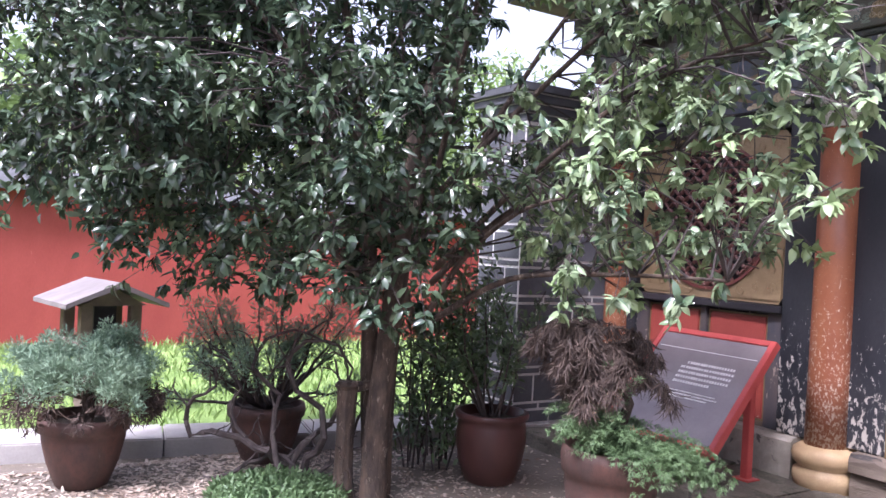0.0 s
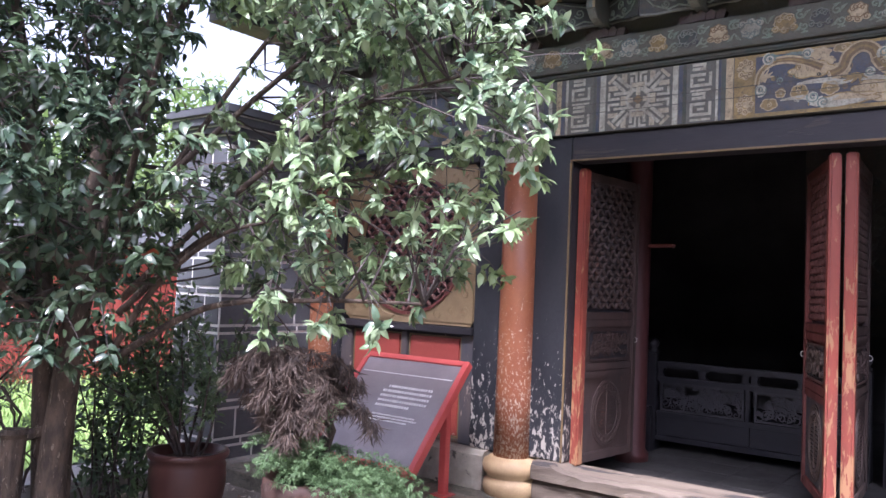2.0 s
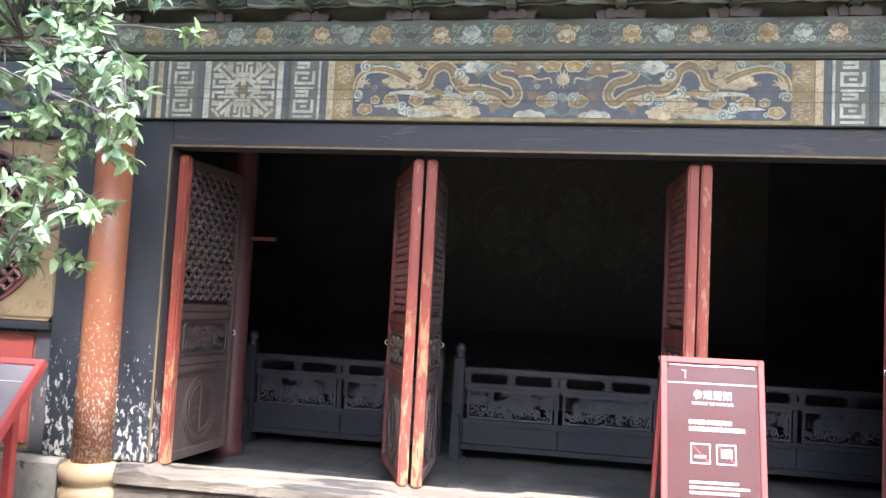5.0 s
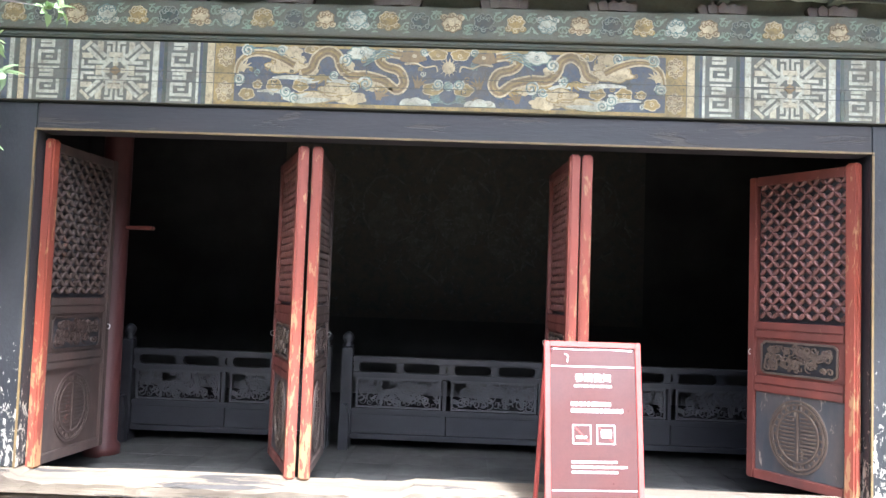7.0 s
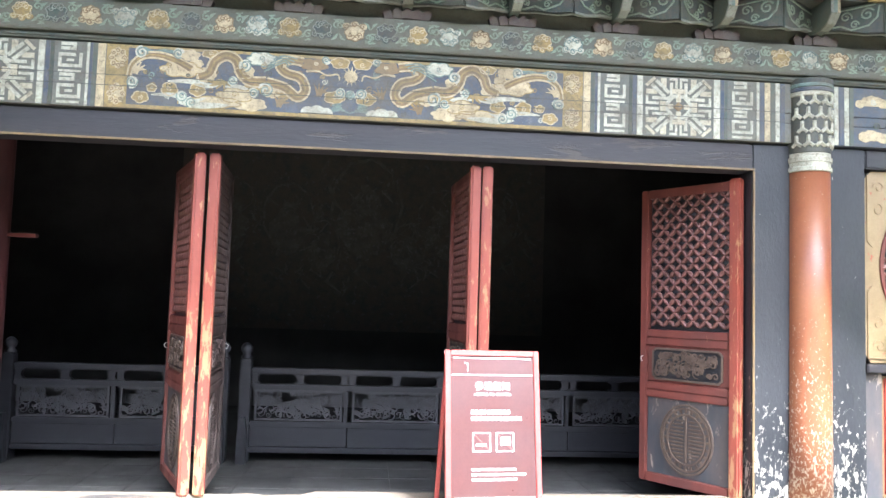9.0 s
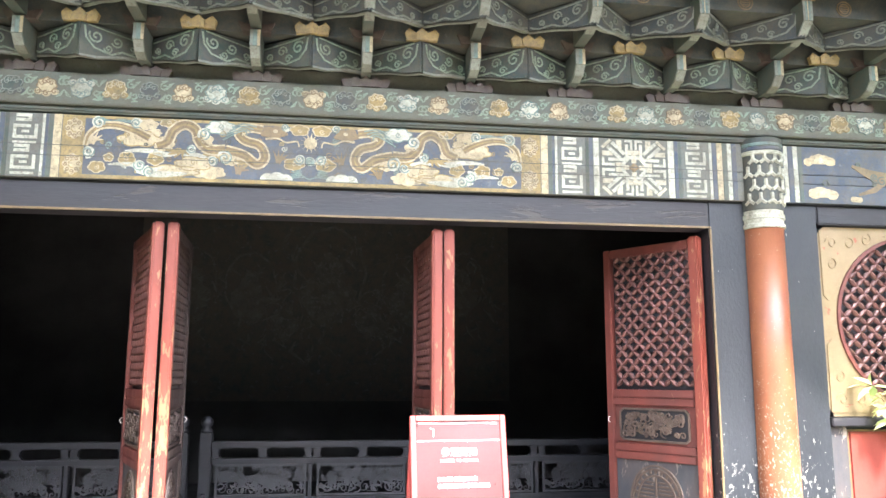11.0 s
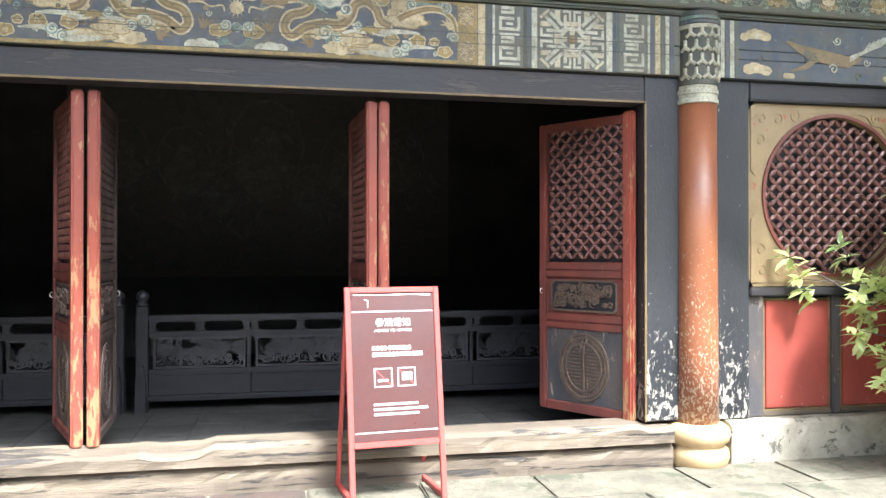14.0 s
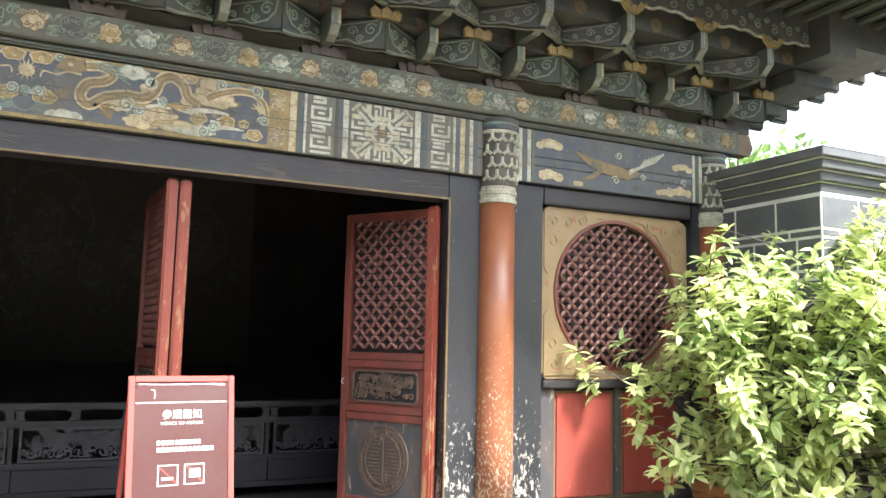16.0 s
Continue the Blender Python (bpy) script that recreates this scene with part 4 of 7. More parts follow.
def flow(pts, n=5):
    """A smooth line through a few points of the plane."""
    out = []
    P = [Vector(p) for p in pts]
    for i in range(len(P) - 1):
        a, b, c, d = P[max(0, i - 1)], P[i], P[i + 1], P[min(len(P) - 1, i + 2)]
        for k in range(n):
            t = k / n
            q = 0.5 * ((2 * b) + (c - a) * t + (2 * a - 5 * b + 4 * c - d) * t * t + (3 * b - a - 3 * c + d) * t ** 3)
            out.append((q.x, q.y))
    return out + [tuple(P[-1])]


for s in (-1, 1):
    M = lambda pts: [(s * u, z) for u, z in pts]
    # the dragon in three coils: tail, arched back, breast and head
    for k, (pts, w0, w1) in enumerate((([(1.45, 3.02), (1.43, 3.10), (1.36, 3.16), (1.26, 3.17), (1.15, 3.14), (1.05, 3.09)], 0.022, 0.055),
                                       ([(1.00, 3.04), (0.935, 3.07), (0.90, 3.15), (0.83, 3.195), (0.76, 3.165), (0.725, 3.08), (0.66, 3.03), (0.56, 3.03)], 0.06, 0.066),
                                       ([(0.56, 3.03), (0.44, 3.0), (0.35, 2.94), (0.30, 2.99), (0.335, 3.07), (0.43, 3.10), (0.475, 3.15), (0.41, 3.19), (0.32, 3.18)], 0.062, 0.052))):
        q = M(flow(pts))
        n = len(q)
        ws = [w0 + (w1 - w0) * i / (n - 1) for i in range(n)]
        ribbon(brown, q, ws, Y2 - 0.0046 - 0.0003 * k, Y2)
        ribbon(rim, q, [w * 0.2 for w in ws], Y2 - 0.0054 - 0.0003 * k, Y2)
        for side in (-1, 1):
            edge = []
            for i in range(n):
                a, b = Vector(q[max(0, i - 1)]), Vector(q[min(n - 1, i + 1)])
                t = (b - a).normalized()
                edge.append((q[i][0] - t.y * side * ws[i] * 0.5, q[i][1] + t.x * side * ws[i] * 0.5))
            ribbon(pale, edge, 0.012, Y2 - 0.0058 - 0.0003 * k - 0.0001 * side, Y2)
    prism(brown, disc(s * 0.245, 3.165, 0.085, 0.045, 22, 0.16, 5, 1.0), Y2 - 0.0064, Y2)
    ribbon(pale, M(flow([(0.30, 3.12), (0.22, 3.125), (0.16, 3.10), (0.09, 3.11), (0.075, 3.07)])), [0.014] * 4 + [0.010] * 17, Y2 - 0.0066, Y2)
    prism(pale, disc(s * 0.235, 3.175, 0.016, 0.013, 10), Y2 - 0.0072, Y2)
    for k in range(4):
        ribbon(green, M(flow([(0.36 + 0.02 * k, 3.20 - 0.02 * k), (0.45, 3.215 - 0.015 * k), (0.52 + 0.02 * k, 3.19 - 0.03 * k)])), 0.009, Y2 - 0.0068 - 0.0002 * k, Y2)
    # legs with claws and flames
    for u, z in ((0.415, 2.965), (0.86, 3.02), (0.62, 3.0)):
        for k in range(5):
            a = radians(200 + 35 * k)
            ribbon(gold, M([(u, z), (u + 0.05 * math.cos(a), z + 0.03 * math.sin(a)), (u + 0.085 * math.cos(a + 0.3), z + 0.055 * math.sin(a + 0.3))]), [0.03, 0.018, 0.006], Y2 - 0.0050 - 0.0002 * k, Y2)
    for u, z in ((0.21, 2.985), (0.47, 2.90), (1.41, 3.07)):
        for k in range(5):
            a = radians(60 + 30 * k)
            ribbon(brown if u < 1 else pale, M([(u, z - 0.03), (u + 0.02 * math.cos(a), z), (u + 0.07 * math.cos(a), z + 0.06 * math.sin(a))]), [0.03, 0.02, 0.004], Y2 - 0.0034 - 0.0002 * k, Y2)
    # clouds: cream and peach banks, ochre balls, white streaks
    for u, z, rx, rz in ((1.115, 3.085, 0.125, 0.05), (1.065, 3.185, 0.06, 0.032), (0.955, 3.055, 0.06, 0.045), (0.705, 3.09, 0.06, 0.042), (0.76, 2.93, 0.11, 0.045), (0.90, 2.875, 0.17, 0.036),
                         (0.66, 2.875, 0.10, 0.04), (1.02, 3.13, 0.04, 0.025), (0.52, 2.96, 0.05, 0.03)):
        puff(cl, rim if rx > 0.1 else pale, s * u, z, rx, rz, Y2, r, r.choice((5, 6, 7)), 0 if rx > 0.11 else 1)
    for u, z, rx, rz in ((1.185, 2.948, 0.05, 0.042), (1.005, 2.952, 0.05, 0.04), (1.37, 2.885, 0.05, 0.036), (0.075, 3.19, 0.06, 0.036), (0.105, 2.95, 0.065, 0.04), (0.93, 3.20, 0.055, 0.026), (1.30, 2.95, 0.03, 0.025)):
        puff(gold, pale, s * u, z, rx, rz, Y2, r, 5, 1, 0.1)
    puff(white, green, s * 0.595, 3.185, 0.09, 0.045, Y2, r, 7, 1)
    for pts, w in (([(1.20, 3.0), (1.05, 3.008), (0.95, 2.985), (0.86, 2.99)], 0.036), ([(1.30, 2.905), (1.16, 2.91), (1.04, 2.875), (0.95, 2.90)], 0.03), ([(1.12, 2.86), (0.98, 2.85), (0.80, 2.86)], 0.04), ([(0.84, 2.985), (0.74, 2.99), (0.66, 2.965)], 0.024)):
        q = M(flow(pts))
        ribbon(white, q, [w * math.sin(math.pi * (0.04 + 0.92 * i / (len(q) - 1))) + 0.003 for i in range(len(q))], Y2 - 0.0042 - w * 0.01, Y2)
    # scalloped white foam along the foot
    for u, rx in ((0.275, 0.05), (0.215, 0.06), (0.155, 0.045)):
        prism(white, [(s * u + rx * math.cos(a), 2.838 + 0.9 * rx * math.sin(a)) for a in [math.pi * k / 10 for k in range(11)]], Y2 - 0.006 - rx * 0.01, Y2)
    for k in range(5):
        ribbon(green, M(flow([(0.0 + 0.03 * k, 2.85 + 0.012 * k), (0.06, 2.865 + 0.012 * k), (0.14 - 0.01 * k, 2.85 + 0.014 * k)])), 0.008, Y2 - 0.0036 - 0.0003 * k, Y2)
    # teal ringed curls with trailing stems
    for u, z, q in ((1.375, 3.185, 0.04), (1.14, 3.19, 0.034), (0.70, 3.135, 0.04), (0.56, 2.975, 0.05), (1.10, 2.905, 0.04), (1.04, 2.865, 0.036), (1.43, 2.985, 0.04), (0.07, 2.985, 0.036), (0.0, 2.97, 0.03), (0.17, 3.205, 0.026), (0.64, 2.95, 0.032), (0.78, 3.03, 0.03)):
        for bmx, w, e in ((white, 0.017, 0.0), (green, 0.008, 0.001)):
            ribbon(bmx, spiral(s * u, z, q, 1.5 * r.choice((1, -1)), r.uniform(0, 6), 18), w, Y2 - 0.0060 - e, Y2)
    ribbon(green, M(flow([(1.36, 3.215), (1.30, 3.19), (1.24, 3.205), (1.16, 3.20)])), 0.02, Y2 - 0.0030, Y2)
    for k in range(40):
        curl(r.choice((green, white, gold, dark, brown, dark)), s * r.uniform(0.1, 1.42), r.uniform(2.86, 3.19), r.uniform(0.014, 0.028), Y2 + 0.002, r, 0.007)
for k in range(13):
    a = math.pi * 2 * k / 13
    prism(cl, [(0.03 * math.cos(a) - 0.008 * math.sin(a), 3.105 + 0.03 * math.sin(a)), (0.07 * math.cos(a), 3.105 + 0.07 * math.sin(a)), (0.03 * math.cos(a) + 0.008 * math.sin(a), 3.105 + 0.03 * math.sin(a))], Y2 - 0.003 - 0.0001 * k, Y2)
prism(cl, disc(0, 3.10, 0.045, 0.04, 14), Y2 - 0.007, Y2)
for n, m, lab, o in (("clouds", M_PCREAM, "cream painted clouds", cl), ("gilding", M_PGOLD, "ochre painted balls and claws", gold), ("green_curls", M_PTEAL, "teal painted curls", green),
                     ("white_curls", M_PWHITE, "white painted streaks and foam", white), ("dragons", M_PBROWN, "brown painted dragons", brown), ("rim_lines", M_PGOLD, "ochre drawn outlines", rim),
                     ("pale_lines", M_PCREAM, "cream drawn outlines", pale), ("dark_curls", M_PDARK, "dark drawn curls", dark)):
    part(n, o, m, main, lab)
# two open joints run along the boards
for z in (2.952, 3.022):
    part("board_joint", boxed(-3.05, 3.05, Y2 - 0.0085, Y2 - 0.008, z - 0.0022, z + 0.0022, 0), M_PDARK, main, "dark open joint")
# outer thirds: stripes, frets and a snowflake key
for s in (-1, 1):
    X = lambda a, b: sorted((s * a, s * b))
    strips = [(1.606, 1.655, M_PCREAM), (1.66, 1.685, M_PGREEN), (1.688, 1.705, M_PBLUE), (1.708, 1.725, M_PWHITE), (1.93, 1.955, M_PGREENDARK), (1.958, 1.985, M_PBLUE), (1.99, 2.03, M_PWHITE),
              (2.545, 2.59, M_PWHITE), (2.595, 2.62, M_PBLUE), (2.625, 2.645, M_PGREEN), (2.86, 2.88, M_PWHITE), (2.885, 2.915, M_PBLUE), (2.92, 2.96, M_PCREAM), (2.965, 2.99, M_PGREEN), (3.0, 3.03, M_PWHITE), (3.035, 3.07, M_PBLUE)]
    for a, b, m in strips:
        bm = bmesh.new()
        a, b = X(a, b)
        prism(bm, [(a, ZB0 + 0.003), (b, ZB0 + 0.003), (b, ZB1 - 0.003), (a, ZB1 - 0.003)], YB - 0.004, YB)
        part("stripe", bm, m, main)
    for a, b in ((1.728, 1.928), (2.65, 2.855)):
        bm = bmesh.new()
        a, b = X(a, b)
        prism(bm, [(a, ZB0 + 0.003), (b, ZB0 + 0.003), (b, ZB1 - 0.003), (a, ZB1 - 0.003)], YB - 0.003, YB)
        part("fret_ground", bm, M_PGREY, main)
        bm = bmesh.new()
        fret(bm, a + 0.02, b - 0.02, ZB0 + 0.01, ZB1 - 0.01, YB - 0.0031)
        part("fret", bm, M_PWHITE, main, "white hooked key fret")
    a, b = X(2.035, 2.54)
    bm = bmesh.new()
    prism(bm, [(a, ZB0 + 0.003), (b, ZB0 + 0.003), (b, ZB1 - 0.003), (a, ZB1 - 0.003)], YB - 0.003, YB)
    part("key_ground", bm, M_PGREY, main)
    w, c, gr = bmesh.new(), bmesh.new(), bmesh.new()
    snowflake(w, c, gr, a + 0.015, b - 0.015, ZB0 + 0.012, ZB1 - 0.012, YB - 0.0031)
    part("key_white", w, M_PWHITE, main, "white snowflake key pattern")
    part("key_cream", c, M_PPALE, main, "cream bars of the key pattern")
    part("key_diamond", gr, M_PBROWN, main, "small brown diamond at the middle of the key")

for s in (-1, 1):
    x0, x1 = sorted((s * 3.42, s * 5.36))
    sb = beam("side_beam", x0, x1, "short beam painted with a brown bird and cream clouds on blue")
    for a, b, m in ((3.44, 3.47, M_PWHITE), (3.475, 3.51, M_PBLUE), (3.515, 3.55, M_PWHITE), (3.555, 3.585, M_PGREEN), (5.22, 5.25, M_PWHITE), (5.255, 5.29, M_PGREEN), (5.295, 5.33, M_PWHITE)):
        bm = bmesh.new()
        a, b = sorted((s * a, s * b))
        prism(bm, [(a, ZB0 + 0.003), (b, ZB0 + 0.003), (b, ZB1 - 0.003), (a, ZB1 - 0.003)], YB - 0.004, YB)
        part("stripe", bm, m, sb)
    cl, br, wh, gn = (bmesh.new() for _ in range(4))
    for cx, cz, sz in ((3.72, 3.13, 0.07), (3.74, 2.88, 0.075), (5.08, 2.88, 0.07), (5.1, 3.1, 0.06), (4.9, 2.86, 0.05), (4.0, 2.84, 0.04)):
        cloud(cl, s * cx, cz, sz, YB - 0.0025, r)
    ribbon(br, [(s * x, z) for x, z in ((3.98, 3.10), (4.12, 3.04), (4.3, 3.0), (4.5, 2.97), (4.62, 3.0))], [0.02, 0.07, 0.1, 0.09, 0.03], YB - 0.006, YB)
    ribbon(br, [(s * x, z) for x, z in ((4.25, 3.0), (4.15, 2.92), (4.02, 2.88))], [0.05, 0.04, 0.015], YB - 0.0055, YB)
    for k in range(6):
        ribbon(wh, [(s * 4.52, 2.98 + 0.006 * k), (s * (4.64 + 0.03 * k), 3.05 + 0.012 * k), (s * (4.70 + 0.04 * k), 3.13 + 0.014 * k)], 0.016, YB - 0.0062 - 0.0004 * k, YB)
    for k in range(16):
        curl(r.choice((wh, gn, gn)), s * r.uniform(3.68, 5.15), r.uniform(2.86, 3.18), r.uniform(0.02, 0.04), YB - 0.0025, r, 0.01)
    part("clouds", cl, M_PCREAM, sb, "cream painted clouds")
    part("bird", br, M_PBROWN, sb, "brown painted bird")
    part("white_curls", wh, M_PWHITE, sb, "white painted feathers and curls")
    part("green_curls", gn, M_PGREEN, sb, "green painted curls")

# frieze of flowers on the upper rail
frieze = thing("frieze_beam", "narrow green rail painted with a row of ochre and cream flowers", "beam", "painted beams under the eave")
part("rail", boxed(-5.72, 5.72, -0.17, 0.015, 3.285, 3.50, 0.008), M_PFRIEZE, frieze)
part("moulding", boxed(-5.62, 5.62, -0.135, 0.015, 3.242, 3.282, 0.012), M_PGREENDARK, frieze, "dark green moulding under the rail")
fl = {k: bmesh.new() for k in "abcd"}
leafs, lines = bmesh.new(), {k: bmesh.new() for k in "abcd"}
for k in range(-26, 27):
    cx, cz = k * 0.2135 + 0.014, 3.392
    kind = "bdac"[abs(k) % 4]
    grow, up = r.uniform(0.92, 1.12), r.choice((1, 1, -1))
    # a peony: three scrolled sepals below, ruffled petals above, a heart in the middle
    prism(fl[kind], disc(cx, cz + up * 0.012, 0.058 * grow, 0.046 * grow, 28, 0.09, 7, r.uniform(0, 6)), -0.1742, -0.17)
    for q in (-1, 0, 1):
        prism(fl[kind], disc(cx + q * 0.05 * grow, cz - up * (0.034 + 0.012 * (q == 0)), 0.027 * grow, 0.021 * grow, 12), -0.1748 - 0.0003 * q, -0.17)
        ribbon(lines[kind], spiral(cx + q * 0.05 * grow, cz - up * (0.034 + 0.012 * (q == 0)), 0.02 * grow, 1.2, 1.5 - q, 11), 0.006, -0.1786, -0.1745)
    for q in range(4):
        a = radians(30 + 40 * q) * up
        ribbon(lines[kind], spiral(cx + 0.034 * grow * math.cos(a), cz + 0.026 * grow * math.sin(a) + up * 0.01, 0.017, 1.1, a, 9), 0.0055, -0.1790 - 0.0002 * q, -0.1745)
    ribbon(lines[kind], disc(cx, cz + up * 0.012, 0.060 * grow, 0.048 * grow, 28, 0.09, 7, r.uniform(0, 6)), 0.0055, -0.1778, -0.17, True)
    for q in (-1, 1):
        ribbon(leafs, spiral(cx + q * 0.094, cz + 0.036 * up * q, 0.03, 1.2, r.uniform(0, 6), 12), 0.010, -0.1735 - r.uniform(0, 0.001), -0.17)
        ribbon(leafs, [(cx + q * 0.06, cz - q * 0.065 * up), (cx + q * 0.085, cz - q * 0.05 * up), (cx + q * 0.105, cz - q * 0.015 * up)], [0.004, 0.02, 0.004], -0.1728, -0.17)
        ribbon(leafs, [(cx + q * 0.07, cz + q * 0.075 * up), (cx + q * 0.09, cz + q * 0.07 * up), (cx + q * 0.115, cz + q * 0.08 * up)], [0.004, 0.016, 0.004], -0.1726, -0.17)
for kind, m, lab in (("a", M_PGOLD, "ochre flowers"), ("b", M_PCREAM, "cream flowers"), ("c", M_PWHITE, "greenish white flowers"), ("d", M_PBOARD, "dark teal flowers")):
    part("flowers", fl[kind], m, frieze, lab)
    part("flower_lines", lines[kind], {"a": M_PCREAM, "b": M_PBROWN, "c": M_PTEAL, "d": M_PSTONE}[kind], frieze, "drawn scrolls of the petals")
part("scroll_leaves", leafs, M_PSCROLL, frieze, "pale green scrolling leaves")

# ---- bracket tiers and eave ----
PITCH = 0.7267
eave = thing("eave", "tiered green painted wooden eave brackets with gilt lotus caps", "eave brackets", kind="structure")
part("rail_board", boxed(-5.6, 5.6, -0.10, 0.015, 3.503, 3.62, 0.004), M_PFRIEZE, eave, "plain olive green board")


def lotus(w, h, d, n):
    bm = bmesh.new()
    for k in range(n):
        c = (k - (n - 1) / 2) * w / n
        t = c / w
        o = [(c - w / n * 0.55, 0), (c + w / n * 0.55, 0), (c + w / n * 0.6 + t * 0.03, h * 0.6), (c + t * 0.06, h), (c - w / n * 0.6 + t * 0.03, h * 0.6)]
        prism(bm, o, -d - 0.012 * (n // 2 - abs(k - n // 2)) - 0.001 * k, 0)
    return bm


def nose(depth, h):
    """A bracket arm that runs out from the wall and curls up at its tip."""
    bm = bmesh.new()
    prof = [(0, 0), (-depth * 0.55, 0), (-depth * 0.82, h * 0.12), (-depth, h * 0.42), (-depth, h), (0, h)]
    a = [bm.verts.new((-0.035, y, z)) for y, z in prof]
    b = [bm.verts.new((0.035, y, z)) for y, z in prof]
    bm.faces.new(a[::-1])
    bm.faces.new(b)
    for k in range(len(prof)):
        j = (k + 1) % len(prof)
        bm.faces.new((a[k], a[j], b[j], b[k]))
    return bm


def zig(x0, y0, x1, y1, z0, z1, t=0.03, sag=0.05):
    """A slanting carved board between two bracket points in plan, with a cut lower edge."""
    bm = bmesh.new()
    d = Vector((x1 - x0, y1 - y0))
    L = d.length
    a = math.atan2(d.y, d.x)
    o = [(0, z0), (L * 0.25, z0 + sag * 0.2), (L * 0.6, z0 + sag), (L, z0 + sag * 1.5), (L, z1), (0, z1)]
    prism(bm, o, -t / 2, t / 2)
    bmesh.ops.transform(bm, matrix=Matrix.Translation((x0, y0, 0)) @ Matrix.Rotation(a, 4, "Z"), verts=bm.verts)
    return bm


def board_scrolls(x0, y0, x1, y1, z0, z1, apex_left):
    """Large painted scrolls that roll away from the outer end of a board, with a pale rim below."""
    bm = bmesh.new()
    d = Vector((x1 - x0, y1 - y0))
    L, a = d.length, math.atan2(d.y, d.x)
    h = z1 - z0
    U = lambda u: L * (u if apex_left else 1 - u)
    sg = 1 if apex_left else -1
    for u, v, q, w in ((0.22, 0.62, 0.24, 0.011), (0.52, 0.60, 0.20, 0.010), (0.40, 0.30, 0.15, 0.009), (0.76, 0.48, 0.14, 0.009)):
        ribbon(bm, spiral(U(u), z0 + h * v, h * q, 1.4 * sg, 2.0 + 3 * u, 16, sg), w, -0.0215 - 0.001 * u, -0.0155)
    ribbon(bm, [(U(u), z0 + h * v) for u, v in ((0.05, 0.9), (0.08, 0.5), (0.2, 0.22), (0.45, 0.12), (0.6, 0.3), (0.8, 0.26), (0.94, 0.42))], 0.012, -0.0205, -0.0155)
    ribbon(bm, [(U(u), z0 + h * v) for u, v in ((0.10, 0.95), (0.4, 0.88), (0.66, 0.84), (0.95, 0.8))], 0.009, -0.0208, -0.0155)
    bmesh.ops.transform(bm, matrix=Matrix.Translation((x0, y0, 0)) @ Matrix.Rotation(a, 4, "Z"), verts=bm.verts)
    return bm


def shared(name, ob, m, parent):
    o = ob.copy()
    scene.collection.objects.link(o)
    o.name = name
    o.parent = parent
    o.matrix_basis = m
    return o


